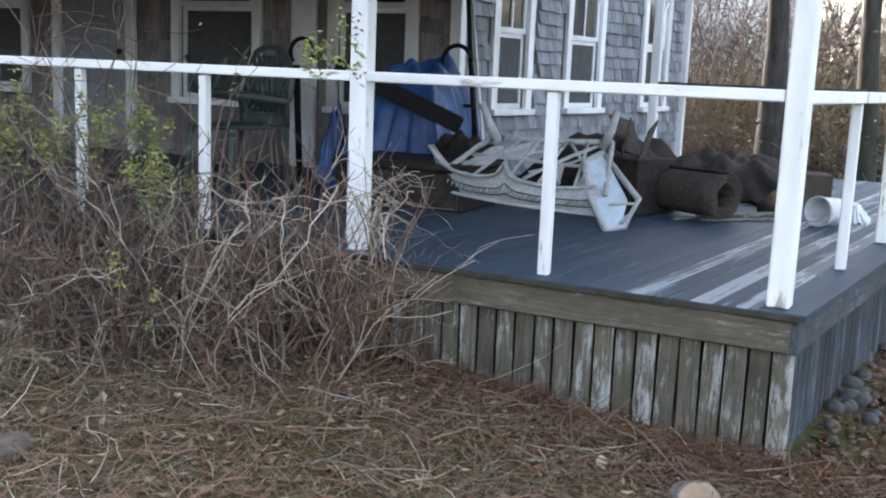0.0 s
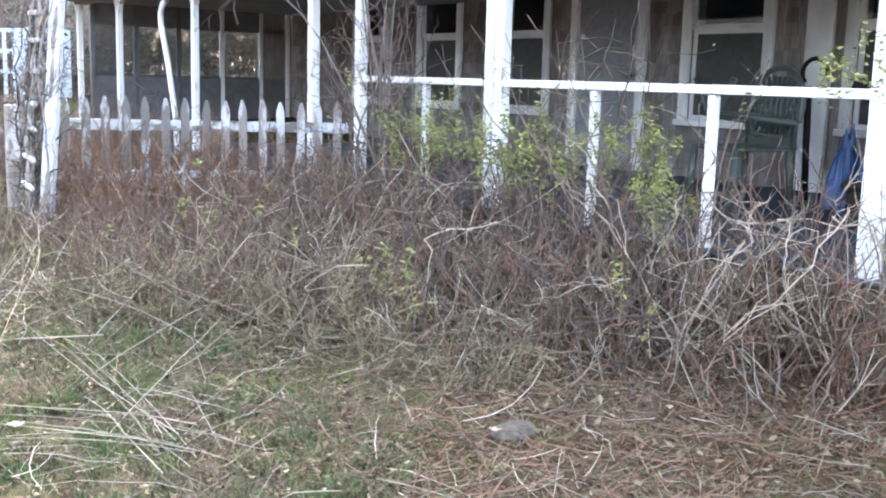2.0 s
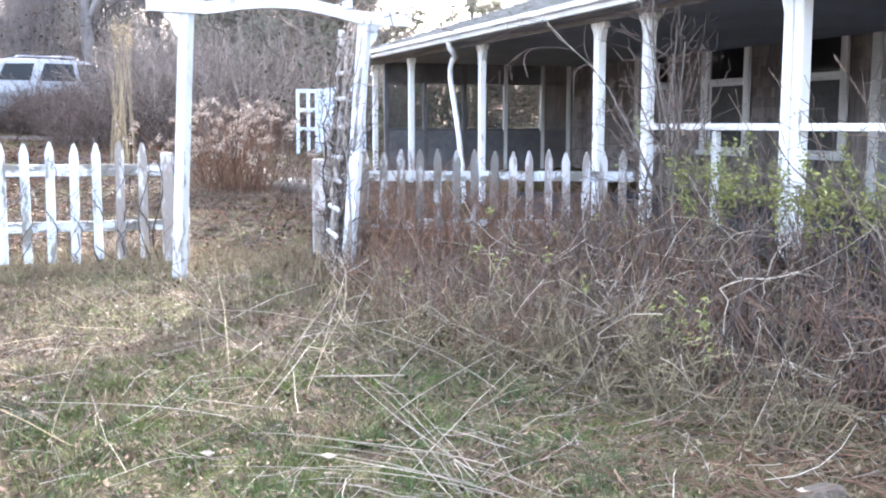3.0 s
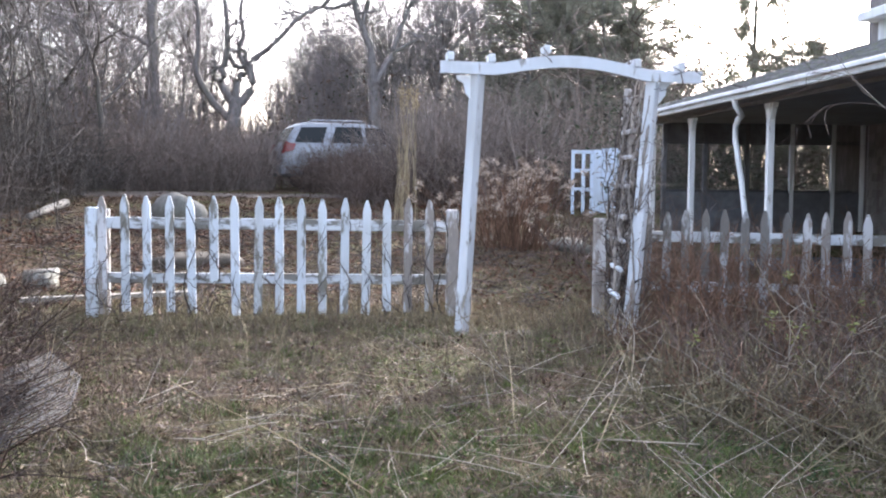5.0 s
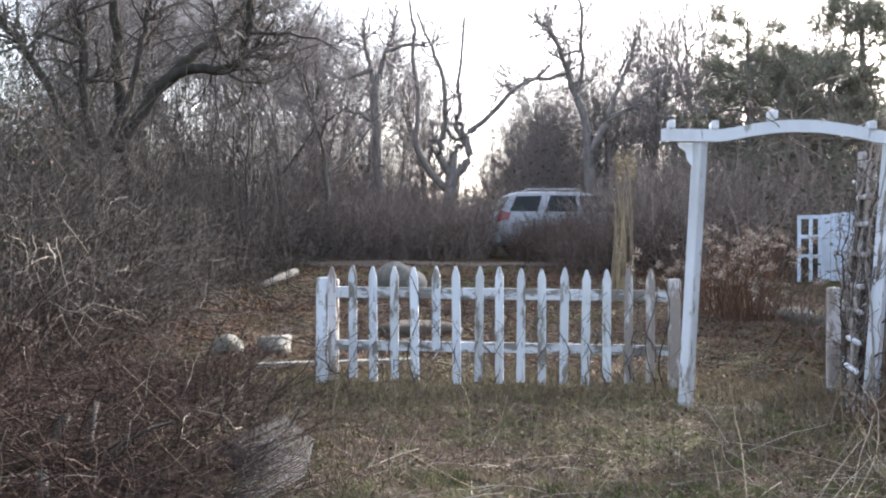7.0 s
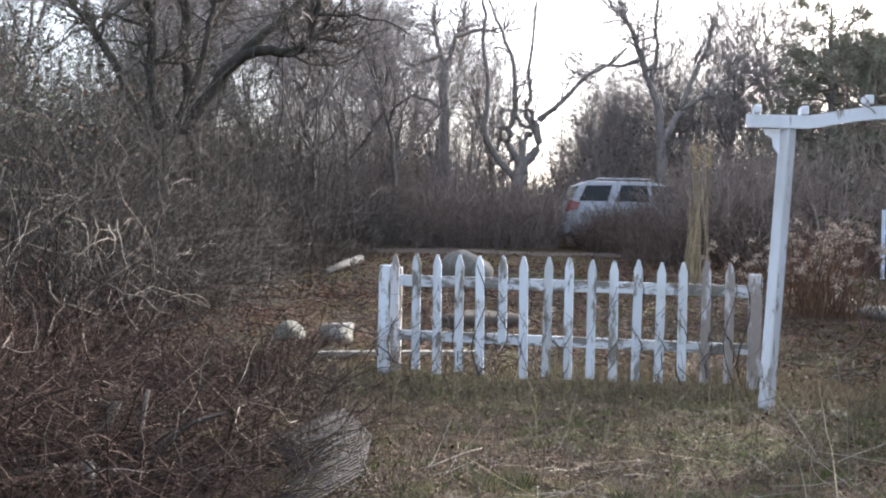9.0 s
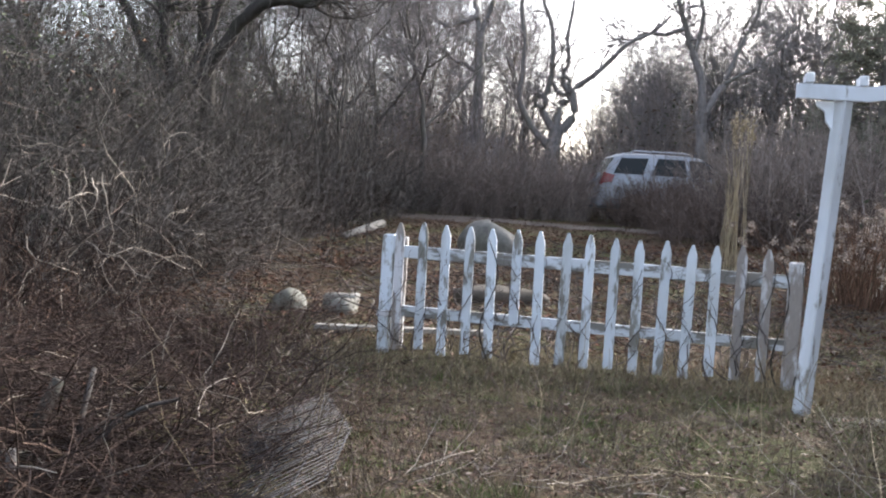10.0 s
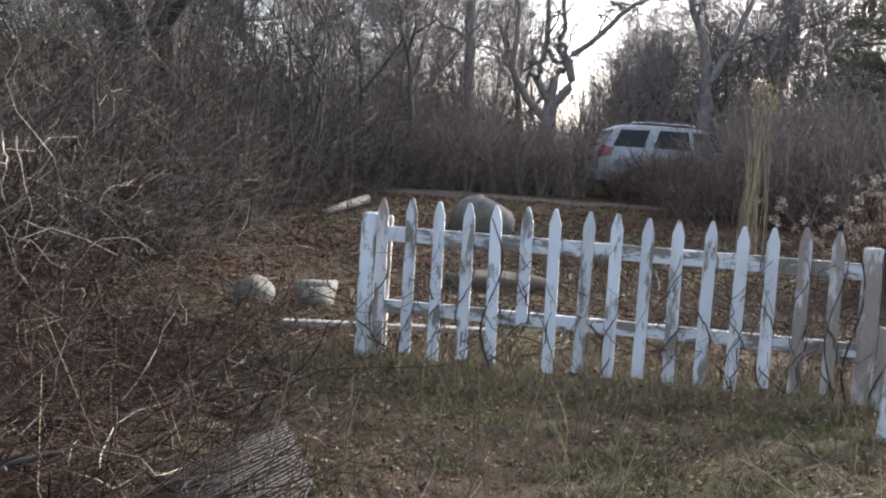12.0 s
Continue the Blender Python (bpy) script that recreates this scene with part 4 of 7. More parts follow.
def make_fence_vines():
    vine = tagged(new("fence_vine"), "thin dark bare vines twisted round the pickets", "vine")
    L = []
    for i in range(46):
        x0 = rng.uniform(-2.6, 0.3)
        s = np.linspace(0, 1, 14)
        x = x0 + np.cumsum(rng.normal(0, 0.05, 14)) + rng.uniform(-0.25, 0.25) * s
        y = 9.11 + 0.05 * np.sin(s * rng.uniform(9, 20) + rng.uniform(0, 6)) - 0.005
        z = 0.46 + s * rng.uniform(0.45, 1.02) + rng.normal(0, 0.02, 14)
        L.append(np.stack([x, y, z], 1))
    L = np.array(L)
    R = np.linspace(0.0045, 0.002, 14)[None] * rng.uniform(0.6, 1.5, len(L))[:, None]
    T, TR = offshoots(L, R, 150, 0.16, 0.9, 0.1, 5, 0.4)
    tagged(obj("vine_mass", *join([tubes(L, R, 4), tubes(T, np.maximum(TR * 0.6, 0.0012))]), M["vine_brown"], vine), kind="stuff")
    s = np.linspace(0, 1, 30)
    W = []
    for i in (0, 1, 2, 2, 3, 4, 5, 6, 6, 7, 8, 8, 9, 10, 10, 11, 12, 12, 13, 13, 14, 14, 15, 15):
        a_, turns = rng.uniform(0, 6.3), rng.choice((-1, 1)) * rng.uniform(7, 15)
        z1 = rng.uniform(0.5, 0.98)
        W.append(np.stack([-2.5 + i * 0.1812 + 0.048 * np.cos(turns * s + a_) + np.cumsum(rng.normal(0, 0.004, 30)), 9.11 + 0.028 * np.sin(turns * s + a_), 0.44 + z1 * s + rng.normal(0, 0.006, 30)], 1))
    W = np.array(W)
    tagged(obj("vine_mass", *tubes(W, np.linspace(0.0052, 0.0026, 30)[None] * rng.uniform(0.6, 1.2, (len(W), 1)), 4), M["vine_brown"], vine), kind="stuff")
    # dark stout vine beside the arbor post
    s = np.linspace(0, 1, 18)
    for x0, r in ((0.33, 0.009), (0.22, 0.006), (0.5, 0.006), (-1.78, 0.008)):
        pts = np.stack([x0 + 0.05 * np.sin(s * 7 + x0 * 9), 9.05 + 0.05 * np.cos(s * 9), 0.42 + 0.95 * s], 1)
        pole("stem", pts, r, M["bark_dark"], vine, sides=5, r1=r * 0.5)


make_fence_vines()


# ---- things on the porch ----
def make_sofa():
    """An overturned wicker settee: apron towards the yard, seat frame slanting back, two legs in the air."""
    so = thing("wicker_settee", pose(6.15, 2.88, DECK), "overturned whitish wicker settee with bare seat frame", "settee")
    ys = np.linspace(0.74, -0.5, 29)
    dip = 0.10 * np.abs(np.sin(np.linspace(0, 2 * np.pi, 29)))
    horn = np.interp(np.linspace(0, 1, 29), [0, 0.04, 0.1, 0.18, 0.3, 0.42, 0.47, 0.5, 0.53, 0.58, 0.75, 0.9, 1], [0.16, 0.11, 0.05, 0.015, 0.0, 0.02, 0.05, 0.12, 0.05, 0.02, 0.0, 0.015, 0.05])
    bow = -0.1 * np.sin(np.linspace(0, np.pi, 29))
    V, F = [], []
    rows = 9
    for j in range(rows):
        t = j / (rows - 1)
        for i in range(29):
            z = 0.11 + 0.05 * ys[i] + t * (0.15 + horn[i])
            V.append((bow[i] + 0.03 * (1 - t), ys[i] - 0.1 * (1 - t) * max(0.0, ys[i]) / 0.74, z))
    for j in range(rows - 1):
        for i in range(28):
            q = j * 29 + i
            F.append((q, q + 1, q + 30, q + 29))
    ap = obj("apron", V, F, M["wicker"], so, True, "woven apron with braided bands")
    sm = ap.modifiers.new("thick", "SOLIDIFY")
    sm.thickness = 0.03
    V = np.array(V).reshape(rows, 29, 3)
    for j in (0, 2, 4, 8):
        pole("braid", V[j] + (-0.018, 0, 0), 0.012 if j in (0, 8) else 0.004, M["bark_dark"] if j in (2, 4) else M["wicker"], ap, sides=6)
    for i in range(1, 28, 1):
        a = V[2][i] + (-0.016, 0, 0)
        pole("cane", [a, (V[3][i] + V[3][min(i + 1, 28)]) / 2 + (-0.022, 0, 0), V[4][min(i + 1, 28)] + (-0.016, 0, 0)], 0.007, M["wicker"], ap, sides=4)
    # bare seat frame behind, tilted up: rails, cross canes and loose diagonals
    fl, fr_, bl, br_ = np.array([0.02, 0.66, 0.27]), np.array([0.02, -0.55, 0.22]), np.array([0.35, 0.4, 0.52]), np.array([0.4, -0.45, 0.54])
    at = lambda u, v_: fl + (fr_ - fl) * u + ((bl + (br_ - bl) * u) - (fl + (fr_ - fl) * u)) * v_
    net = [((0, 0), (0, 1), 0.019), ((0, 1), (1, 1), 0.021), ((1, 0), (1, 1), 0.019), ((0.02, 0.52), (0.98, 0.48), 0.014),
           ((0.2, 0), (0.24, 1), 0.013), ((0.42, 0), (0.4, 1), 0.013), ((0.6, 0), (0.64, 1), 0.013), ((0.82, 0), (0.8, 1), 0.013),
           ((0.05, 0.1), (0.38, 0.95), 0.014), ((0.4, 0.08), (0.1, 0.95), 0.012), ((0.45, 0.95), (0.72, 0.1), 0.014), ((0.5, 0.1), (0.9, 0.92), 0.013), ((0.95, 0.15), (0.66, 0.95), 0.012), ((0.02, 0.3), (0.5, 0.72), 0.009), ((0.5, 0.25), (0.98, 0.75), 0.009)]
    for a, b_, r in net:
        p, q = at(*a), at(*b_)
        pole("frame_cane", [p, p + (q - p) * 0.35 + rng.normal(0, 0.008, 3), p + (q - p) * 0.7 + rng.normal(0, 0.008, 3), q], r, M["wicker"], so, sides=7)
    for u0, u1, v0, v1 in ((0.05, 0.2, 0.25, 0.85), (0.24, 0.38, 0.5, 0.95), (0.62, 0.72, 0.05, 0.5), (0.83, 0.95, 0.1, 0.8)):
        W = [at(u0, v0), at(u1, v0 + 0.05), at(u1 - 0.02, v1), at(u0 + 0.03, v1 - 0.1)]
        W += [p + (0.006, 0, -0.008) for p in W]
        obj("webbing", W, [(0, 1, 2, 3), (7, 6, 5, 4), (0, 4, 5, 1), (1, 5, 6, 2), (2, 6, 7, 3), (3, 7, 4, 0)], M["wicker"], so)
    pole("leg", [(0.3, 0.36, 0.5), (0.26, 0.41, 0.62), (0.22, 0.46, 0.76)], 0.035, M["wicker"], so, sides=9, r1=0.026)
    pole("leg", [(0.36, -0.4, 0.5), (0.33, -0.46, 0.62), (0.3, -0.5, 0.75)], 0.033, M["wicker"], so, sides=9, r1=0.024)
    part("foot", boxes((-0.02, 0.48, 0.0, 0.08, 0.6, 0.14), bevel=0.02), M["wicker"], so)
    # closed arm panel with wrapped rim
    arm = bmesh.new()
    prof = [(0.3, -0.42, 0.47), (0.1, -0.37, 0.42), (-0.01, -0.46, 0.2), (-0.06, -0.6, 0.0), (0.06, -0.68, 0.02), (0.14, -0.74, 0.2)]
    fill = prof[:4] + [(0.03, -0.665, 0.015), (0.1, -0.68, 0.19)]
    top = [arm.verts.new(c) for c in fill]
    bot = [arm.verts.new((x + 0.04, y + 0.04, z - 0.01)) for x, y, z in fill]
    arm.faces.new(top)
    arm.faces.new(bot[::-1])
    for i in range(6):
        arm.faces.new((top[i], bot[i], bot[(i + 1) % 6], top[(i + 1) % 6]))
    bmesh.ops.recalc_face_normals(arm, faces=arm.faces)
    arm = part("arm_panel", arm, M["wicker_panel"], so, "pale blue-white woven arm panel")
    pole("rim", [*prof, prof[0]], 0.022, M["wicker"], arm, sides=6)
    pole("brace", [(0.02, -0.64, 0.03), (0.1, -0.72, 0.12), (0.14, -0.73, 0.19)], 0.012, M["wicker"], arm, sides=5)
    pole("brace", [(0.02, -0.58, 0.16), (0.07, -0.66, 0.17), (0.12, -0.72, 0.17)], 0.01, M["wicker"], arm, sides=5)


make_sofa()


def cloth(name, cx, cy, w, d, h, mat, label, category, seed, flat=0.5, parent=None):
    """A sheet draped over a heap: lumpy top, folds that fall to the deck."""
    r = np.random.default_rng(seed)
    k = 46
    u, v_ = np.meshgrid(np.linspace(-1, 1, k), np.linspace(-1, 1, k))
    rad = np.maximum(np.abs(u), np.abs(v_))
    ang = np.arctan2(v_, u)
    lump = 0.12 * np.sin(3 * u + r.uniform(0, 6)) * np.cos(2.5 * v_ + r.uniform(0, 6)) + 0.06 * np.sin(7 * u + 5 * v_)
    for f1, f2, am in r.uniform((4, 4, 0.02), (13, 13, 0.06), (7, 3)):
        lump = lump + am * np.sin(f1 * u + r.uniform(0, 6)) * np.sin(f2 * v_ + r.uniform(0, 6))
    fall = np.clip((rad - flat) / (1 - flat), 0, 1)
    z = h * (1 - fall ** 1.3) * (1 + lump) + 0.02 * np.sin(23 * ang) * fall
    fold = 1 + 0.07 * np.sin(17 * ang + r.uniform(0, 6)) * fall + 0.04 * np.sin(31 * ang) * fall
    x = cx + u * w / 2 * (0.72 + 0.28 * fall ** 0.5) * fold
    y = cy + v_ * d / 2 * (0.72 + 0.28 * fall ** 0.5) * fold
    i = (np.arange(k - 1)[:, None] * k + np.arange(k - 1)).ravel()
    ob = obj(name, np.stack([x, y, np.maximum(z, 0.004) + DECK], -1).reshape(-1, 3), np.stack([i, i + 1, i + k + 1, i + k], 1), mat, parent, True)
    s = ob.modifiers.new("thick", "SOLIDIFY")
    s.thickness = 0.006
    return tagged(ob, label, category)


def make_porch_clutter():
    cloth("tarpaulin", 7.25, 4.32, 1.1, 1.1, 0.96, M["tarp"], "crumpled blue tarpaulin over a heap on the porch", "tarpaulin", 3, 0.42)
    cloth("tarpaulin", 7.05, 5.02, 0.24, 0.26, 0.6, M["tarp"], "bunched blue tarpaulin hanging to the deck", "tarpaulin", 5, 0.3)
    bx = thing("storage_box", pose(6.5, 3.88, DECK, 0, 0, 6), "low dark brown storage box on the deck", "box")
    part("body", boxes((-0.42, -0.5, 0.0, 0.42, 0.5, 0.27), bevel=0.015), M["brown_cloth"], bx)
    part("lid", boxes((-0.45, -0.53, 0.272, 0.45, 0.53, 0.33), bevel=0.02), M["brown_cloth"], bx)
    cloth("dark_blanket", 6.95, 3.75, 0.8, 0.7, 0.42, M["brown_cloth"], "dark heap of cloth beside the blue tarpaulin", "blanket", 19, 0.5)
    cloth("plastic_sheet", 8.4, 3.05, 1.7, 1.2, 0.42, M["brown_cloth"], "low black plastic sheet over piled goods", "sheet", 12, 0.6)
    cloth("old_blanket", 9.3, 2.2, 2.0, 1.5, 0.3, M["brown_cloth"], "crumpled old brown blanket lying on the deck", "blanket", 14, 0.5)
    # black beam leaning across the tarpaulin
    b_ = lumber("leaning_board", (0.05, 1.15, 0.13), M["black"], pose(6.75, 4.25, 1.42, 0, 0, 0) @ pose(0, 0, 0, 21, 0, 5))
    tagged(b_, "black board leaning across the blue tarpaulin", "board")
    # hand truck with looped handles
    ht = thing("hand_truck", pose(7.35, 3.95, DECK), "black two-wheeled hand truck leaning on the wall", "hand truck")
    pole("handle", [*arc((0.0, 0.1, 1.05), (0, -1, 0), (0, 0, 1), 0.13, 0, 180), (0.0, 0.23, 0.7), (0.05, 0.23, 0.1)], 0.018, M["black"], ht)
    pole("side_bar", [(0, -0.03, 1.05), (0.02, -0.08, 0.6), (0.05, -0.12, 0.1)], 0.018, M["black"], ht)
    pole("strut", [(0, -0.06, 0.7), (0, 0.23, 0.7)], 0.014, M["black"], ht)
    part("toe_plate", boxes((-0.2, -0.14, 0.02, 0.06, 0.25, 0.035)), M["black"], ht)
    # garden hose reel loop
    lp = thing("tool_loop", pose(7.35, 5.58, DECK), "black looped tool handle standing by the chair", "tool")
    pole("loop", arc((0, 0, 1.08), (0, -1, 0), (0, 0, 1), 0.12, -20, 220, 18), 0.02, M["black"], lp)
    pole("stem", [(0, 0.05, 0.97), (0, 0.03, 0.5), (0, 0.0, 0.0)], 0.03, M["black"], lp)
    # poles leaning on the corner
    for x, y, z, tx, ty, tz, r, mat, lab in ((7.3, 3.78, DECK, 7.75, 4.2, 2.55, 0.022, "black", "black pole leaning on the house corner"), (7.35, 3.72, DECK, 7.9, 4.25, 2.55, 0.016, "trim", "white pole leaning on the house corner")):
        p = pole("leaning_pole", [(x, y, z), ((x + tx) / 2, (y + ty) / 2 + 0.01, (z + tz) / 2), (tx, ty, tz)], r, M[mat])
        tagged(p, lab, "pole")

    # moulded plastic chair
    ch = thing("garden_chair", pose(6.44, 5.56, DECK, 0, 0, 258) @ Matrix.Scale(1.12, 4), "faded dark green moulded plastic garden chair", "chair")
    part("seat", boxes((-0.25, -0.25, 0.4, 0.25, 0.25, 0.43), bevel=0.012), M["green_plastic"], ch)
    for sx in (-0.23, 0.23):
        for sy in (-0.23, 0.23):
            pole("leg", [(sx, sy, 0.42), (sx * 1.1, sy * 1.1, 0)], 0.028, M["green_plastic"], ch, r1=0.02)
        pole("armrest", [(sx * 0.9, -0.27, 0.9), (sx * 0.3, -0.29, 0.66), (sx * 1.15, -0.1, 0.64), (sx * 1.1, 0.24, 0.6), (sx * 1.05, 0.26, 0.42)], 0.026, M["green_plastic"], ch)
    back = part("backrest", boxes((-0.24, 0.24, 0.42, 0.24, 0.27, 0.5), bevel=0.008), M["green_plastic"], ch)
    rim = arc((0, 0.28, 0.72), (1, 0, 0), (0, 0.1, 1), 0.27, -60, 240, 24)
    pole("rim", rim, 0.024, M["green_plastic"], back)
    for i in range(-4, 5):
        for s in (-1, 1):
            x = i * 0.055
            h = math.sqrt(max(0.0, 0.26 ** 2 - x * x))
            pole("slat", [(x - s * 0.06, 0.26, 0.72 - h * 0.8), (x, 0.28, 0.72), (x + s * 0.06, 0.3, 0.72 + h * 0.8)], 0.016, M["green_plastic"], back, sides=5)
    # rolled carpet with a dark hollow end
    ro = thing("rolled_carpet", pose(7.2, 2.03, DECK + 0.185, 0, 0, -114), "thick roll of dirty brown carpet with hollow end", "carpet")
    V, F, o = [], [], 0
    t = np.linspace(0, 6.5 * np.pi, 110)
    rr = 0.105 + 0.075 * t / t[-1] + 0.006 * np.sin(5 * t)
    prof = np.stack([np.cos(t) * rr, np.sin(t) * rr * 0.94], 1)
    V = np.concatenate([np.concatenate([np.full((110, 1), x), prof + rng.normal(0, 0.002, prof.shape)], 1) for x in (-0.3, -0.15, 0.05, 0.2, 0.31)])
    F = np.concatenate([np.stack([np.arange(109) + j * 110, np.arange(109) + j * 110 + 1, np.arange(109) + (j + 1) * 110 + 1, np.arange(109) + (j + 1) * 110], 1) for j in range(4)])
    ca = obj("carpet_roll", V, F, M["carpet"], ro, True)
    s = ca.modifiers.new("thick", "SOLIDIFY")
    s.thickness = 0.012
    pole("strap", arc((-0.24, 0, 0), (0, 1, 0), (0, 0, 1), 0.188, 0, 360, 24), 0.012, M["black"], ro, sides=5)
    # torn cardboard box
    cb = thing("cardboard_box", pose(7.25, 2.5, DECK, 0, 0, -20), "damp grey-brown cardboard box with open flaps", "box")
    part("body", boxes((-0.25, -0.25, 0, 0.25, 0.25, 0.4), bevel=0.01), M["brown_cloth"], cb)
    for m in (pose(-0.1, -0.2, 0.52, 18, -12, 25), pose(0.05, 0.12, 0.55, -25, 10, 0), pose(-0.12, -0.02, 0.5, 10, 30, 40)):
        f_ = part("flap", boxes((-0.15, -0.006, -0.14, 0.15, 0.006, 0.14)), M["cardboard"], cb)
        f_.matrix_basis = m
    # bucket on its side
    bu = thing("bucket", pose(7.45, 1.12, DECK + 0.11, 0, 90, -25) @ Matrix.Scale(0.72, 4), "white plastic bucket lying on its side", "bucket")
    a = np.linspace(0, 2 * np.pi, 25)[:-1]
    prof = [(-0.18, 0.02), (-0.18, 0.115), (-0.1, 0.122), (0.1, 0.138), (0.12, 0.15), (0.15, 0.15), (0.15, 0.142), (0.1, 0.13), (-0.165, 0.11), (-0.165, 0.01)]
    V = np.concatenate([np.stack([np.cos(a) * r, np.sin(a) * r, np.full(24, -z)], 1) for z, r in prof])
    F = np.concatenate([np.stack([np.arange(24) + j * 24, (np.arange(24) + 1) % 24 + j * 24, (np.arange(24) + 1) % 24 + (j + 1) * 24, np.arange(24) + (j + 1) * 24], 1) for j in range(len(prof) - 1)])
    obj("shell", V, F, M["bucket"], bu, True)
    pole("handle", arc((0, 0, -0.13), (0, 1, 0), (0.6, 0, -0.8), 0.155, 0, 180), 0.004, M["chrome"], bu, sides=5)
    bg = cloth("plastic_bag", 7.85, 0.98, 0.26, 0.22, 0.12, M["bucket"], "crumpled white plastic bag on the deck", "bag", 21, 0.3)
    bx_ = part("carton", boxes((-0.16, -0.12, 0, 0.16, 0.12, 0.3), bevel=0.008), M["cardboard"])
    bx_.matrix_world = pose(8.3, 1.35, DECK, 0, 0, 20)
    tagged(bx_, "small grey carton on the deck", "box")
    for x, y, ln, yaw in ((7.5, 1.75, 1.3, -30), (7.9, 1.5, 1.1, -20), (7.3, 1.62, 0.8, -45)):
        p = lumber("loose_lath", (ln, 0.04, 0.02), M["bark"], pose(x, y, DECK + 0.011, 0, 0, yaw))
        tagged(p, "loose grey lath lying on the deck", "lath", "loose laths")
    for i in range(9):
        x, y = rng.uniform(7.4, 8.6), rng.uniform(1.4, 2.2)
        bm = bmesh.new()
        bmesh.ops.create_icosphere(bm, subdivisions=2, radius=rng.uniform(0.06, 0.14))
        for q in bm.verts:
            q.co *= 1 + 0.35 * noise.noise(q.co * 9 + Vector((i * 3, 0, 0)))
            q.co.z = max(q.co.z, -0.04)
        ob = part("rubbish_lump", bm, [M["brown_cloth"], M["cardboard"], M["litter"]][i % 3], smooth=True)
        ob.matrix_world = pose(x, y, DECK + 0.04)
        tagged(ob, "crumpled brown piece of rubbish on the deck", "rubbish", "rubbish on the deck")


make_porch_clutter()


# ---- things in the yard ----
def stone(x, y, w, d, h, mat, seed, label, name="stone", group="", sink=0.25):
    bm = bmesh.new()
    bmesh.ops.create_icosphere(bm, subdivisions=3 if w > 0.14 else 2, radius=1)
    for q in bm.verts:
        q.co *= 1 + 0.22 * noise.noise(q.co * 1.6 + Vector((seed * 5, 2, 1))) + 0.06 * noise.noise(q.co * 5 + Vector((seed, 0, 0)))
        q.co = Vector((q.co.x * w / 2, q.co.y * d / 2, q.co.z * h))
    ob = part(name, bm, mat, smooth=True)
    ob.matrix_world = pose(x, y, on_ground(x, y) + h * (0.5 - sink), 0, 0, seed * 47)
    return tagged(ob, label, "stone", group)


def make_yard_things():
    stone(-3.98, 10.75, 0.34, 0.32, 0.16, M["stone"], 1, "rounded pale grey fieldstone in the leaves")
    stone(-3.42, 10.72, 0.36, 0.28, 0.12, M["stone"], 2, "low sloping grey fieldstone in the leaves")
    bm = boxes((-0.17, -0.11, -0.07, 0.17, 0.11, 0.1), bevel=0.02)
    bmesh.ops.subdivide_edges(bm, edges=bm.edges[:], cuts=2, use_grid_fill=True)
    for q in bm.verts:
        q.co += Vector((1, 1, 1)) * 0.018 * noise.noise(q.co * 9) + Vector((0, 0, 0.06 * q.co.x))
    ob = part("stone", bm, M["stone"], smooth=True)
    ob.matrix_world = pose(-3.57, 11.1, on_ground(-3.57, 11.1) + 0.05, 0, 0, 8)
    tagged(ob, "flat-topped squared grey stone in the leaves", "stone")
    stone(-3.1, 16.8, 1.05, 0.7, 0.42, M["stone"], 3, "large half-buried boulder behind the picket fence")
    stone(-2.15, 12.3, 1.1, 0.4, 0.13, M["damp_stone"], 4, "low grey stone edging behind the picket fence")
    stone(2.2, 14.7, 0.42, 0.35, 0.2, M["log"], 5, "whitish rock beside the dried hydrangea")
    stone(2.55, 14.2, 0.9, 0.5, 0.14, M["stone"], 6, "flat grey rock beside the path")
    stone(2.9, 13.6, 0.5, 0.4, 0.15, M["stone"], 7, "grey rock beside the path")
    stone(2.3, 3.3, 0.24, 0.17, 0.035, M["damp_stone"], 8, "flat grey stone half covered by litter")
    stone(1.75, 2.35, 0.24, 0.2, 0.05, M["damp_stone"], 9, "brown weathered stone in the dead grass")
    for i in range(80):
        x = 4.7 + rng.uniform(0, 4.2)
        y = 0.76 + 0.035 * (x - 4.7) - rng.uniform(0.02, 0.42) * min(1.0, 0.45 + 0.4 * (x - 4.7))
        s = rng.uniform(0.04, 0.13)
        stone(x, y, s, s * rng.uniform(0.7, 1), s * 0.4, M["rubble"], 10 + i, "small dark stone along the deck's side", group="stones along the deck", sink=0.1)
    slab = part("paving_slab", boxes((-0.2, -0.14, -0.03, 0.2, 0.14, 0.03), bevel=0.012), M["damp_stone"])
    slab.matrix_world = pose(0.8, 8.35, on_ground(0.8, 8.35) - 0.02, 2, -1, 12)
    tagged(slab, "flat grey paving slab under the arbor", "paving slab")
    # short sawn log and offcuts
    def sawn(name, x, y, dz, r, ln, yaw, rise, label, category, group=""):
        lg = thing(name, pose(x, y, on_ground(x, y) + dz, 0, -rise, yaw), label, category, group)
        a = np.linspace(0, 2 * np.pi, 25)[:-1]
        rough_ = r * (1 + 0.07 * np.sin(3 * a + x * 9) + 0.04 * np.sin(7 * a) + rng.normal(0, 0.012, 24))
        bm = bmesh.new()
        ring = [[bm.verts.new((q, math.cos(t_) * w * k, math.sin(t_) * w * k)) for t_, w in zip(a, rough_)] for q, k in ((-ln, 0.7), (-ln, 1.06), (-ln * 0.55, 1.08), (-ln * 0.15, 1.0), (0.0, 1.0), (0.0, 0.9))]
        for p_, q_ in zip(ring, ring[1:]):
            for k in range(24):
                bm.faces.new((p_[k], p_[(k + 1) % 24], q_[(k + 1) % 24], q_[k]))
        bm.faces.new(ring[0][::-1])
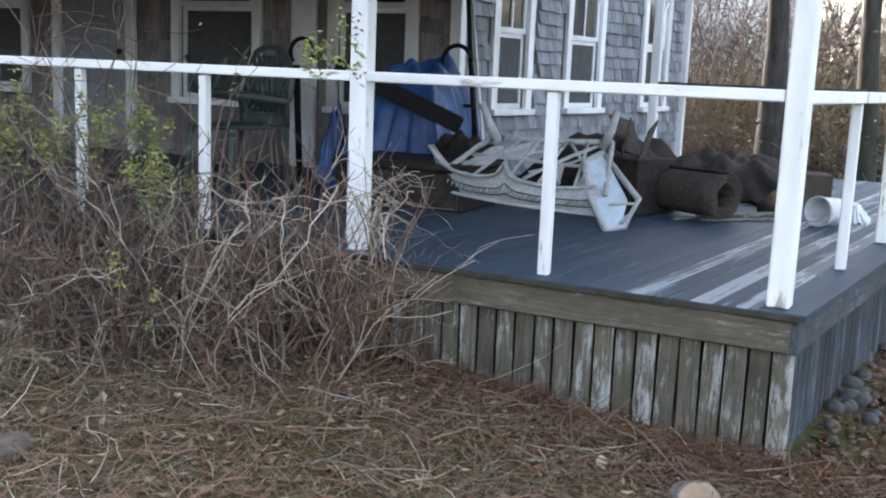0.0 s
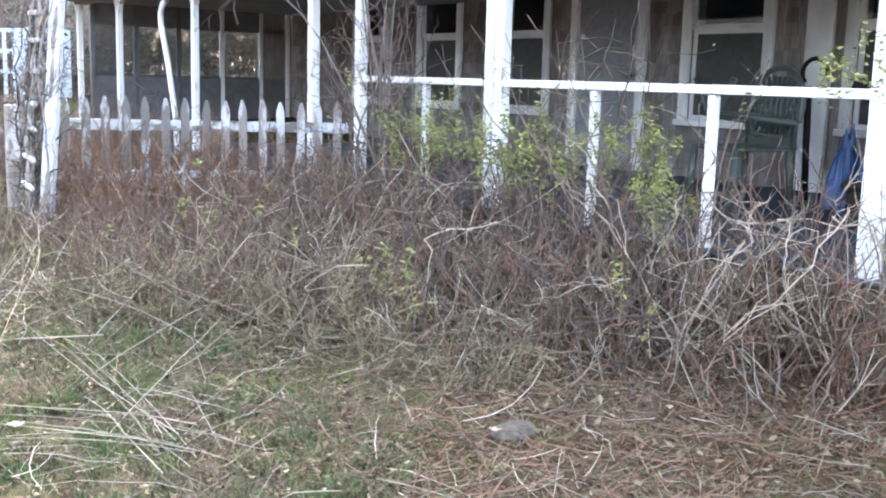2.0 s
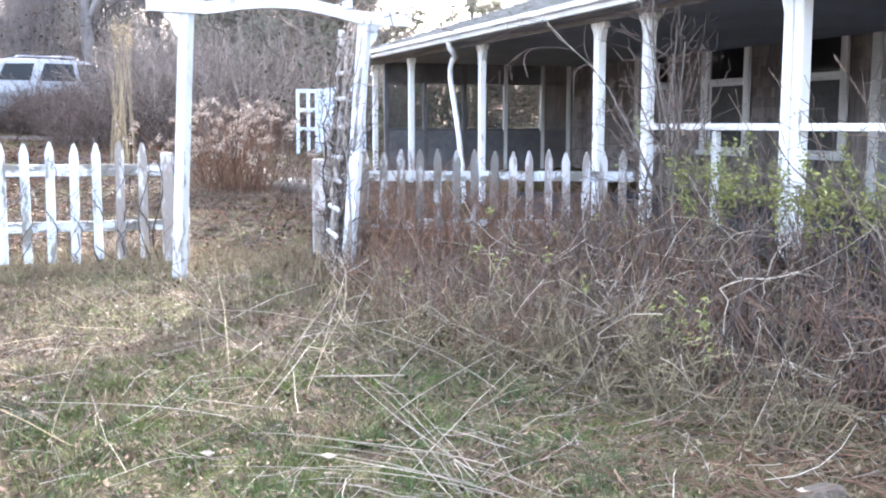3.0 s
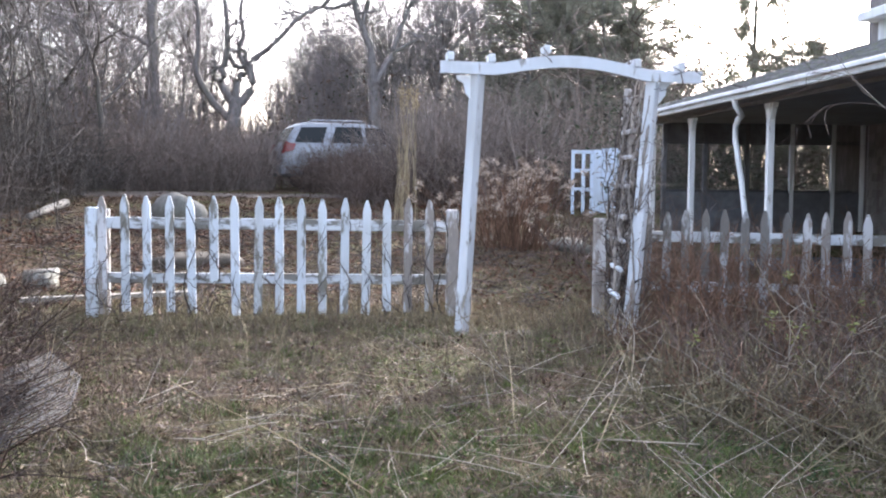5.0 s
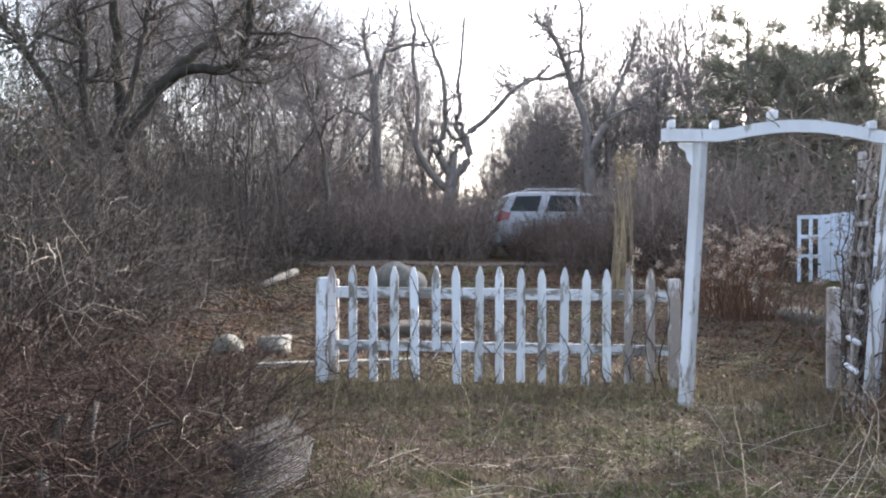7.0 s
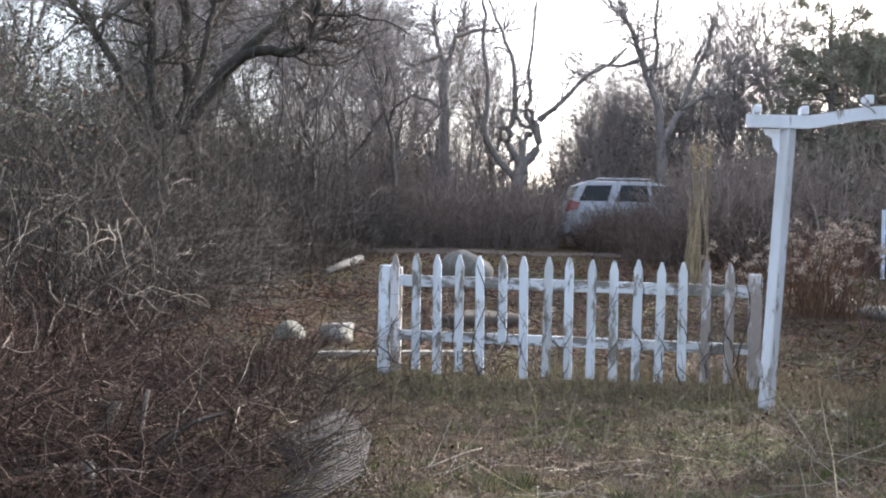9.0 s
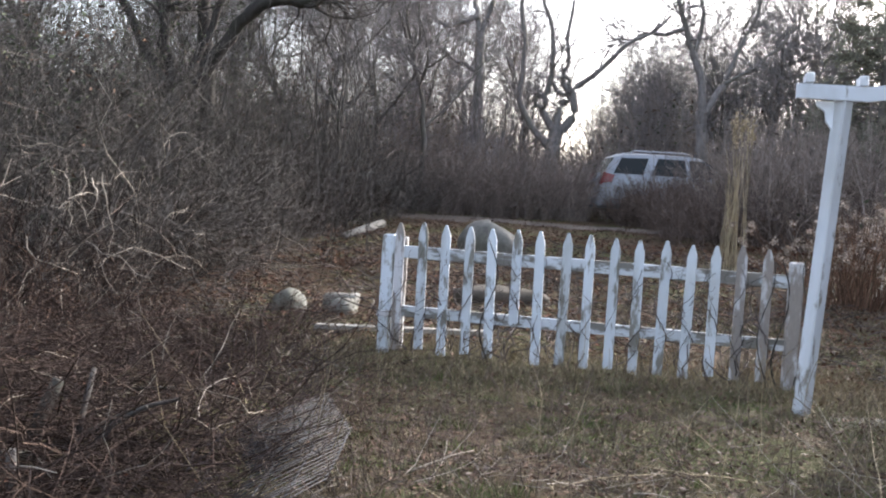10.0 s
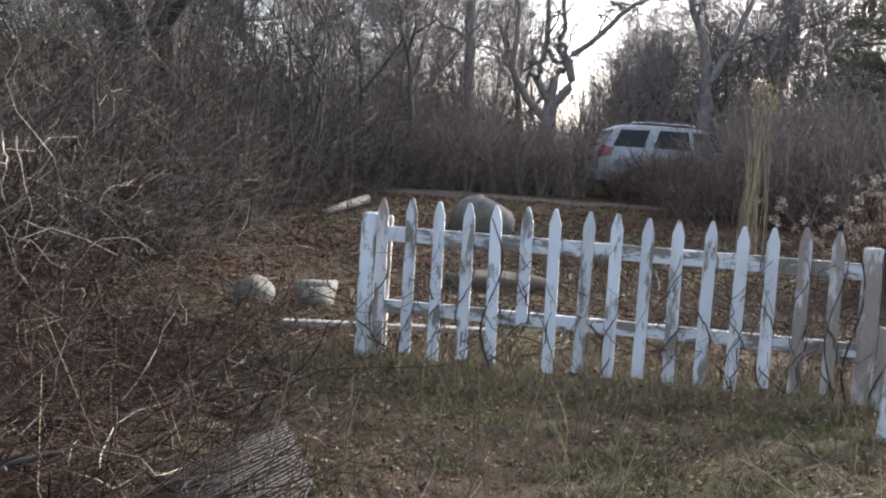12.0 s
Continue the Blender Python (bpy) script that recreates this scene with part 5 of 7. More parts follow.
        part("bark", bm, M["bark"], lg)
        bm = bmesh.new()
        c = bm.verts.new((0.004, r * 0.1, r * 0.08))
        rim = [bm.verts.new((0.002 + 0.05 * r * math.sin(2 * t_), math.cos(t_) * w * 0.93, math.sin(t_) * w * 0.93)) for t_, w in zip(a, rough_)]
        for k in range(24):
            bm.faces.new((c, rim[k], rim[(k + 1) % 24]))
        part("cut_face", bm, M["fresh_wood"] if r < 0.05 else M["cut_wood"], lg, "pale sawn end")
    sawn("sawn_log", 3.5, 0.99, 0.045, 0.08, 0.17, -152, 26, "short sawn log with bark and pale cut end", "log")
    for x, y, r, ln, yaw in ((3.72, 1.45, 0.026, 0.07, -150), (3.78, 1.14, 0.013, 0.05, -110), (3.42, 0.72, 0.035, 0.09, -140)):
        sawn("sawn_branch", x, y, r * 0.7, r, ln, yaw, 25, "small sawn branch end with fresh pale wood", "branch", "sawn branch ends")
    for x, y, s in ((3.4, 0.8, 0.03), (3.9, 1.35, 0.018), (3.3, 0.95, 0.022)):
        ob = part("wood_chip", boxes((-s, -s * 0.5, -0.004, s, s * 0.5, 0.006), bevel=0.003), M["cut_wood"])
        ob.matrix_world = pose(x, y, on_ground(x, y) + 0.015, rng.uniform(-20, 20), rng.uniform(-20, 20), rng.uniform(0, 180))
        tagged(ob, "pale wood chip on the litter", "wood chip", "wood chips")
    # bleached log and plank
    p = np.array([(-5.62, 17.7, 0.8), (-5.66, 19.0, 1.02), (-5.7, 20.3, 1.3)])
    p[:, 2] = ground_z(p[:, 0], p[:, 1]) + (0.05, 0.07, 0.1)
    tagged(pole("fallen_log", p, 0.06, M["plank"], sides=10, r1=0.08), "bleached fallen log on the slope", "log")
    ob = lumber("old_plank", (1.5, 0.12, 0.04), M["plank"], pose(-2.6, 9.75, on_ground(-2.6, 9.75, 0.05), 0, -2, 4))
    tagged(ob, "weathered plank lying behind the picket fence", "plank")
    # discarded wire rack, bent out of square
    gr = thing("wire_rack", pose(-2.07, 6.4, on_ground(-2.07, 6.4) + 0.08, 1, 2, -8.7), "bent rusty wire rack lying in dead branches", "wire rack")
    for i in range(32):
        x = 0.31 - i * 0.0245
        far = float(np.interp(x, [-0.45, 0.03, 0.31], [0.72, 0.06, -0.76])) + rng.uniform(-0.012, 0.012)
        pole("wire", [(x, far - 1.0, 0), (x + 0.004 * math.sin(i * 2.1), far - 0.5, 0.006 * math.sin(i)), (x, far, 0)], 0.0036, M["wire"], gr, sides=4)
    for back in (0.03, 0.42, 0.8):
        pole("cross_wire", [(0.31, -0.76 - back, -0.006), (0.03, 0.06 - back, -0.006), (-0.45, 0.72 - back, -0.006)], 0.005, M["wire"], gr, sides=4)
    # shed panel of blue-white boards
    pn = thing("board_gate", pose(3.72, 19.3, on_ground(4.3, 19.3)), "blue-white board gate with an open lattice side", "gate")
    top = 2.25 - on_ground(4.3, 19.3)
    for i in range(6):
        ob = part("board", boxes((0.42 + i * 0.155, -0.015, 0.05, 0.42 + i * 0.155 + 0.148, 0.015, top + 0.05 * math.sin(i * 0.5)), bevel=0.006), M["blue_white"], pn)
    for x in (0.0, 0.2, 0.36):
        part("stile", boxes((x, -0.02, 0.02, x + 0.06, 0.02, top - 0.02), bevel=0.004), M["blue_white"], pn)
    for z in (0.45, 0.8, 1.15):
        if z < top:
            part("cross_bar", boxes((0.0, -0.03, z, 0.42, -0.021, z + 0.07), bevel=0.004), M["blue_white"], pn)


make_yard_things()


def make_car():
    car = thing("parked_car", pose(-0.11, 28.4, on_ground(-0.11, 28.4) + 0.01, 0, 0, -75), "silver-white sport utility car parked behind brush", "car")
    # stations along the car: y, height of the roof or bonnet line, width of the top
    rows = [(-2.24, 0.78, 0.8), (-2.22, 1.0, 0.84), (-2.14, 1.16, 0.83), (-2.0, 1.42, 0.74), (-1.86, 1.64, 0.68), (-1.7, 1.7, 0.66), (-1.1, 1.735, 0.66), (0.0, 1.74, 0.66), (0.3, 1.7, 0.65),
            (0.7, 1.42, 0.71), (1.05, 1.16, 0.78), (1.3, 1.1, 0.78), (1.9, 1.02, 0.76), (2.14, 0.9, 0.74), (2.2, 0.7, 0.72)]
    belt = 1.14
    bm = bmesh.new()
    rings = []
    for y, h, w in rows:
        end = 0.93 if abs(y) > 2.1 else 1.0
        half = [(0.0, 0.34), (0.8 * end, 0.34), (0.88 * end, 0.5), (0.9 * end, 0.72 if h > 0.8 else 0.6), (0.88 * end, min(belt, h - 0.08)), (w, h - 0.05), (w * 0.82, h), (0.0, h + 0.02)]
        ring = half + [(-x, z) for x, z in half[-2:0:-1]]
        rings.append([bm.verts.new((x, y, z)) for x, z in ring])
    k = len(rings[0])
    for r, q in zip(rings, rings[1:]):
        for i in range(k):
            bm.faces.new((r[i], r[(i + 1) % k], q[(i + 1) % k], q[i]))
    bm.faces.new(rings[0][::-1])
    bm.faces.new(rings[-1])
    bmesh.ops.recalc_face_normals(bm, faces=bm.faces)
    body = part("body", bm, M["car_paint"], car, smooth=True)

    def flank(y, z, out=0.0):
        h = float(np.interp(y, [r[0] for r in rows], [r[1] for r in rows]))
        w = float(np.interp(y, [r[0] for r in rows], [r[2] for r in rows]))
        f = (z - belt) / max(h - 0.05 - belt, 0.05)
        return 0.88 + (w - 0.88) * f + out

    def slab(nm, pts, mat, d, parent=car):
        b_ = bmesh.new()
        lo = [b_.verts.new(tuple(np.subtract(p, d))) for p in pts]
        hi = [b_.verts.new(tuple(np.add(p, d))) for p in pts]
        b_.faces.new(lo)
        b_.faces.new(hi[::-1])
        n_ = len(pts)
        for i in range(n_):
            b_.faces.new((lo[i], hi[i], hi[(i + 1) % n_], lo[(i + 1) % n_]))
        bmesh.ops.recalc_face_normals(b_, faces=b_.faces)
        return part(nm, b_, mat, parent)

    for s in (-1, 1):
        for quad in (((-1.94, 1.2), (-1.2, 1.2), (-1.04, 1.62), (-1.72, 1.6)), ((-0.98, 1.2), (-0.1, 1.2), (-0.13, 1.63), (-0.8, 1.63)), ((0.0, 1.2), (0.86, 1.2), (0.36, 1.62), (-0.03, 1.63))):
            slab("side_window", [(s * flank(y, z), y, z) for y, z in quad], M["car_glass"], (s * 0.012, 0, 0))
        rail = pole("roof_rail", [(s * 0.6, -1.55, 1.72), (s * 0.6, -1.4, 1.79), (s * 0.6, -0.1, 1.8), (s * 0.6, 0.05, 1.74)], 0.022, M["chrome"], car, sides=6)
        for y in (-1.38, 1.38):
            wh = pole("wheel", [(s * 0.7, y, 0.35), (s * 0.905, y, 0.35)], 0.35, M["tyre"], car, sides=20)
            pole("rim", [(s * 0.9, y, 0.35), (s * 0.92, y, 0.35)], 0.21, M["chrome"], wh, sides=16)
        slab("tail_light", [(s * 0.7, -2.235, 0.92), (s * 0.84, -2.22, 0.92), (s * 0.84, -2.14, 1.22), (s * 0.72, -2.15, 1.2)], M["lamp_red"], (0, 0.03, 0))
        slab("tail_light", [(s * 0.86, -2.2, 0.95), (s * 0.89, -1.98, 0.98), (s * 0.885, -1.9, 1.16), (s * 0.85, -2.12, 1.2)], M["lamp_red"], (s * 0.02, 0, 0))
        lumber("door_handle", (0.02, 0.2, 0.04), M["car_paint"], pose(s * 0.9, -0.85, 1.02), car)
        mir = part("wing_mirror", boxes((-0.1, -0.06, -0.08, 0.1, 0.06, 0.08), bevel=0.03), M["car_paint"], car)
        mir.matrix_basis = pose(s * 0.98, 0.72, 1.25)
    slab("rear_window", [(-0.62, -2.09, 1.24), (0.62, -2.09, 1.24), (0.56, -1.9, 1.6), (-0.56, -1.9, 1.6)], M["car_glass"], (0, 0.02, 0))
    slab("windscreen", [(-0.68, 0.95, 1.22), (0.68, 0.95, 1.22), (0.58, 0.42, 1.62), (-0.58, 0.42, 1.62)], M["car_glass"], (0, 0.02, 0.02))
    part("rear_bumper", boxes((-0.86, -2.32, 0.36, 0.86, -2.16, 0.64), bevel=0.04), M["car_paint"], car)
    part("front_bumper", boxes((-0.8, 2.1, 0.3, 0.8, 2.27, 0.58), bevel=0.04), M["car_paint"], car)


make_car()

# ---- trees ----
def bare_tree(name, x, y, h, r, mat, label, lean=(0, 0), limbs=14, boughs=90, twigs=700, fine=1400, spread=0.55, wig=0.16, low=0.25, seed=1, group="", near=True):
    t = thing(name, pose(x, y, on_ground(x, y) - 0.1), label, "tree", group)
    L0 = strands(np.zeros((1, 3)), [[lean[0], lean[1], 1]], np.array([h * 0.72]), 12, wig * 0.7, (lean[0] * 0.08, lean[1] * 0.08, 0.12))
    R0 = np.linspace(r, r * 0.3, 12)[None]
    R0[0, 0] *= 1.3
    L1, R1 = offshoots(L0, R0, limbs, h * 0.42, spread, low, 9, wig, (0, 0, 0.1), 0.6)
    L2, R2 = offshoots(np.concatenate([L1, L1]), np.concatenate([R1, R1]), boughs, h * 0.2, 0.75, 0.2, 7, wig * 1.3, (0, 0, 0.07), 0.55)
    L3, R3 = offshoots(L2, R2, twigs, h * 0.1, 0.8, 0.15, 4 if near else 3, 0.22, (0, 0, 0.05), 0.55)
    L4, R4 = offshoots(L3, R3, fine, h * 0.055, 0.8, 0.1, 3 if near else 2, 0.25, (0, 0, 0.04), 0.6)
    obj("trunk", *tubes(L0, R0, 9), mat, t, True)
    for q, rr in zip(L1, R1):
        obj("limb", *tubes(q[None], rr[None], 6), mat, t, True)
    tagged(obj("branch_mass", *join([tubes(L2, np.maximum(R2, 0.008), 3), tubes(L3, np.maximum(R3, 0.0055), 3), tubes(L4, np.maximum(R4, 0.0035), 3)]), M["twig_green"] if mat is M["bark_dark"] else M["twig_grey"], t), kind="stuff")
    return t


def pine(name, x, y, h, r, label, low=0.25, boughs=60, tufts=2600, seed=1, group="", length=0.3):
    t = thing(name, pose(x, y, on_ground(x, y) - 0.1), label, "tree", group)
    L0 = strands(np.zeros((1, 3)), [[0, 0, 1]], np.array([h]), 12, 0.05, (0, 0, 0.2))
    R0 = np.linspace(r, r * 0.15, 12)[None]
    f = np.sort(rng.uniform(low, 0.97, boughs))
    base = np.stack([np.interp(f, np.linspace(0, 1, 12), L0[0, :, i]) for i in range(3)], 1)
    a = rng.uniform(0, 2 * np.pi, boughs)
    ln = h * length * (1.15 - f) ** 0.6 * rng.uniform(0.5, 1.2, boughs)
    L1 = strands(base, np.stack([np.cos(a), np.sin(a), rng.uniform(0.0, 0.5, boughs)], 1), ln, 7, 0.14, (0, 0, 0.02))
    R1 = np.linspace(1, 0.3, 7)[None] * (r * 0.28 * (1.2 - f))[:, None]
    L2, R2 = offshoots(L1, R1, tufts // 5, h * 0.075, 0.6, 0.3, 3, 0.15, (0, 0, 0.06), 0.5)
    obj("trunk", *tubes(L0, R0, 8), M["bark"], t, True)
    tagged(obj("bough_mass", *tubes(L1, R1, 5), M["bark"], t, True), kind="stuff")
    p = along(L2, tufts, 0.2)
    p = p + rng.normal(0, 0.011 * h, p.shape)
    q = np.repeat(p, 9, 0)
    d = unit(rng.normal(0, 1, q.shape) + (0, 0, 0.35)) * (rng.uniform(0.14, 0.34, len(q)) * h / 9)[:, None]
    s = np.cross(d, rng.normal(0, 1, q.shape))
    s = unit(s) * (0.011 * h / 9)
    V = np.stack([q - s, q + s, q + d], 1).reshape(-1, 3)
    crown = obj("crown", V, np.arange(len(V)).reshape(-1, 3), M["needle"], t)
    tagged(crown, kind="stuff")
    tagged(obj("twig_mass", *tubes(L2, np.maximum(R2, 0.007), 3), M["twig"], t), kind="stuff")
    return t


def limbed_tree(name, x, y, base, limbs, radii, mat, fine_mat, label, boughs=70, twigs=420, fine=1200, reach=1.6, wob=0.02, thin=(0.012, 0.006, 0.004), pull=(0, 0, 0.05), depth=0.5):
    """A tree whose trunk and main limbs follow given bends (across, up), with random boughs and twigs."""
    t = thing(name, pose(x, y, base), label, "tree")
    k = 22
    L1 = []
    for q in limbs:
        q = np.array(q, float)
        a = np.linspace(0, len(q) - 1, k)
        line = np.stack([np.interp(a, np.arange(len(q)), q[:, 0]), np.linspace(0, rng.uniform(-depth, depth), k), np.interp(a, np.arange(len(q)), q[:, 1])], 1)
        line[1:-1] = (line[:-2] + 2 * line[1:-1] + line[2:]) / 4
        L1.append(line + rng.normal(0, wob, (k, 3)) * np.minimum(1, np.arange(k) / 4)[:, None])
    L1 = np.array(L1)
    R1 = np.stack([np.linspace(a, b_, k) for a, b_ in radii])
    for i, (q, rr) in enumerate(zip(L1, R1)):
        obj("limb" if i else "trunk", *tubes(q[None], rr[None], 8), mat, t, True)
    L2, R2 = offshoots(L1[1:], np.minimum(R1[1:], 0.06), boughs, reach, 0.7, 0.4, 8, 0.27, pull, 0.5)
    L3, R3 = offshoots(L2, R2, twigs, reach * 0.5, 0.8, 0.15, 5, 0.25, pull, 0.5)
    L4, R4 = offshoots(L3, R3, fine, reach * 0.24, 0.8, 0.1, 3, 0.25, pull, 0.6)
    tagged(obj("branch_mass", *join([tubes(L2, np.maximum(R2, thin[0]), 5), tubes(L3, np.maximum(R3, thin[1]), 3), tubes(L4, np.maximum(R4, thin[2]), 3)]), fine_mat, t), kind="stuff")
    return t


def make_trees():
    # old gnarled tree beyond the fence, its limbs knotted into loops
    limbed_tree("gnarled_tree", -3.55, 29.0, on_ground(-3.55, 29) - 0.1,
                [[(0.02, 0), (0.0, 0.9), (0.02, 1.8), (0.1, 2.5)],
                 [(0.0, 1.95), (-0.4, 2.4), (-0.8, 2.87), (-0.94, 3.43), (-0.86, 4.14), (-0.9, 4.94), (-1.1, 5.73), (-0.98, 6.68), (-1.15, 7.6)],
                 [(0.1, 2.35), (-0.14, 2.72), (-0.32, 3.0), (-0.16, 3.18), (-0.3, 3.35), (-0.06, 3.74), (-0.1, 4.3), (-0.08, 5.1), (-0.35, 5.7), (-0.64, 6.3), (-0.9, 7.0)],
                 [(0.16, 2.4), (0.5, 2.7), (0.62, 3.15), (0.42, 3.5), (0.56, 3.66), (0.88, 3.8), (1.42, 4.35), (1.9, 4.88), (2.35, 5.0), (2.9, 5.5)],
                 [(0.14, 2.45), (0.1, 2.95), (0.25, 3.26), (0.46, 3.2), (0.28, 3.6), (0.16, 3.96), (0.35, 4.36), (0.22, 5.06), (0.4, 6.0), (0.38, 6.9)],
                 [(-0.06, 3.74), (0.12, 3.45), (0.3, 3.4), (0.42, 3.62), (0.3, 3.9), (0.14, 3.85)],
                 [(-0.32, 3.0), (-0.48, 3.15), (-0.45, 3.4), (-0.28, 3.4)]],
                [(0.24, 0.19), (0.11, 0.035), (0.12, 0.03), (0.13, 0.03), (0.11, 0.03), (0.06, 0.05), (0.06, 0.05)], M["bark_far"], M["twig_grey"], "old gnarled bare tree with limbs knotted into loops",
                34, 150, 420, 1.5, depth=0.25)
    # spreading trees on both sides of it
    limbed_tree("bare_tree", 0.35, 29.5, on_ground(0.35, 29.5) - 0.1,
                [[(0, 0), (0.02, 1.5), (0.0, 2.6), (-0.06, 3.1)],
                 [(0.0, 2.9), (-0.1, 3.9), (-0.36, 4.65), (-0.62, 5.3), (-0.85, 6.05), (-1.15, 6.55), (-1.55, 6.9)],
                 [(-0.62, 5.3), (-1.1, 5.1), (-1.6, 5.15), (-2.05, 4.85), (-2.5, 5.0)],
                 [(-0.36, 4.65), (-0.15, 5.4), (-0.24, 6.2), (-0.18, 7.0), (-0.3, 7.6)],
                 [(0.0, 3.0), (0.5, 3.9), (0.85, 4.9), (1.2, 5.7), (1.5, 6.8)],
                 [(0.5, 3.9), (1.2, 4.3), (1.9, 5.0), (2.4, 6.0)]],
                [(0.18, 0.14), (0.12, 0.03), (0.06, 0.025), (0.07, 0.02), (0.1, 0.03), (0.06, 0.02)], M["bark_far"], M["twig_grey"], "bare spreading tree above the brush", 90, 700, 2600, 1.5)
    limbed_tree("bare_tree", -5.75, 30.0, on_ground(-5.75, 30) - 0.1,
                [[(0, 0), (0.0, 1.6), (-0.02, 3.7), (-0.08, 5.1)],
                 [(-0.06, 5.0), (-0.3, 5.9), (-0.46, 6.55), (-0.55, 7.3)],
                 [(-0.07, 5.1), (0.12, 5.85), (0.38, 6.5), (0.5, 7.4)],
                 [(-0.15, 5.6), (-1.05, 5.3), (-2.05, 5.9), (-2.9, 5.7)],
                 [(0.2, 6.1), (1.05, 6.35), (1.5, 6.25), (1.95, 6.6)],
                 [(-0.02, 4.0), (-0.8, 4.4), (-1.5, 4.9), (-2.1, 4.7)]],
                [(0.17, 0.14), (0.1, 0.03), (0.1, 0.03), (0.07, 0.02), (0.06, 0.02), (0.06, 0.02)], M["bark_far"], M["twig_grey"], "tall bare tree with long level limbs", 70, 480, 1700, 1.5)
    # old dark tree hung with vines at the thicket's edge
    limbed_tree("vine_hung_tree", -6.6, 14.0, 0.55,
                [[(0.1, 0), (0.1, 0.7), (0.08, 1.4), (0.02, 2.05), (-0.08, 2.9), (-0.2, 3.6), (-0.35, 4.4), (-0.4, 5.6)],
                 [(0.0, 2.4), (0.3, 2.9), (0.65, 3.35), (1.05, 3.52), (1.5, 3.52), (1.78, 3.5), (1.82, 3.78), (1.92, 3.98), (1.92, 4.4), (2.1, 5.2)],
                 [(0.65, 3.35), (1.0, 3.75), (1.25, 4.05), (1.5, 4.35), (1.75, 4.9), (2.0, 5.6)],
                 [(0.05, 1.4), (-0.3, 2.1), (-0.45, 3.0), (-0.4, 3.8), (-0.55, 4.6), (-0.6, 5.6)],
                 [(-0.3, 2.1), (-0.75, 2.9), (-1.1, 3.6), (-1.4, 4.0), (-1.9, 4.6), (-2.4, 5.2)],
                 [(-0.1, 2.6), (0.2, 3.4), (0.25, 4.2), (0.5, 5.0), (0.5, 5.8)]],
                [(0.17, 0.06), (0.095, 0.03), (0.075, 0.02), (0.11, 0.03), (0.08, 0.02), (0.06, 0.02)], M["bark_dark"], M["twig_green"], "old dark spreading tree hung with vines", 130, 1000, 3600, 1.2, thin=(0.006, 0.0035, 0.0022), pull=(0, 0, 0.0), depth=0.9)
    proto = [bare_tree("bare_tree", x, y, h, r, M["bark"], "slender bare tree in the wood", (lx, 0), 14, 100, 650, 2100, 0.5, 0.2, 0.3, group="bare wood", near=False)
             for x, y, h, r, lx in ((-8.5, 25, 9.0, 0.1, 0.03), (-7.4, 31, 9.5, 0.11, -0.04), (2.6, 33, 9.0, 0.12, 0.0), (4.0, 35, 9.5, 0.12, 0.05))]
    spots = [(-11, 20, 0.9), (-10, 28, 1), (-8.8, 33, 1), (-6.9, 36, 0.9), (-11.5, 35, 1), (-13.5, 24, 0.9), (5.5, 39, 1), (-8.6, 18.5, 0.72), (-12.5, 14, 0.8), (8.5, 40, 1), (3.0, 40, 0.95), (-9, 39, 0.95), (6.5, 34, 0.9), (-12, 30, 1), (-9.8, 23, 0.9), (-8.0, 28, 0.8),
             (-13, 20, 0.9), (-1.3, 36, 0.62), (1.4, 36, 0.8), (-6.6, 26.5, 0.75), (-7.2, 22.5, 0.66), (-0.2, 40, 0.7), (-3.0, 44, 0.55), (-5.2, 38, 0.75), (-2.2, 37, 0.6), (-0.4, 33, 0.7), (-1.2, 34, 0.62), (-4.9, 33, 0.72), (1.1, 32, 0.7), (0.5, 35, 0.7), (3.2, 33, 0.75), (-4.6, 36, 0.55), (-14, 27, 0.9), (-8.6, 14.8, 0.7)]
    for i, (x, y, s) in enumerate(spots):
        c = copy_thing(proto[i % 4], pose(x, y, on_ground(x, y) - 0.1, 0, 0, rng.uniform(0, 360)))
        c.scale = (s, s, s)
    for i, (x, y, s) in enumerate(((-1.8, 39, 0.66), (-2.5, 42, 0.7), (-1.0, 44, 0.72))):
        c = copy_thing(proto[i], pose(x, y, on_ground(x, y) - 0.1, 0, 0, 70 + 95 * i))
        c.scale = (s, s, s)
    # pines over the house side
    for x, y, h, lab in ((4.3, 27, 6.2, "dark green pine behind the arbor"), (5.9, 25, 5.0, "dense low pine behind the gate"),
                         (7.2, 27.5, 7.2, "tall dark green pine with gaps in its crown"), (5.0, 24.2, 4.6, "bushy young pine behind the gate"), (8.6, 20.8, 3.6, "dense pine beyond the screened porch end"), (6.0, 30.5, 6.4, "broad dark pine at the back of the garden")):
        pine("pine_tree", x, y, h, 0.03 * h, lab, 0.06 if h < 8 else 0.3, 84, 4400, length=0.4)
    pine("pine_tree", 10.3, 26.5, 6.2, 0.14, "open-crowned pine behind the porch roof", 0.3, 44, 2000, length=0.3)
    # two dark trunks beyond the deck's end
    for x, y, r, lx in ((14.0, 2.68, 0.2, -0.02), (14.2, 1.5, 0.17, 0.0)):
        bare_tree("bare_tree", x, y, 8, r, M["bark_dark"], "dark tree trunk beyond the deck", (lx, 0.06), 9, 60, 300, 500, 0.6, 0.06, 0.45)
    for x, y in ((20, 6.0), (22, 3.4), (19, 0.6), (24, 7), (26, 1)):
        c = copy_thing(proto[int(x) % 4], pose(x, y, -0.6, 0, 0, x * 40))
        c.scale = (0.6, 0.6, 0.6)


make_trees()


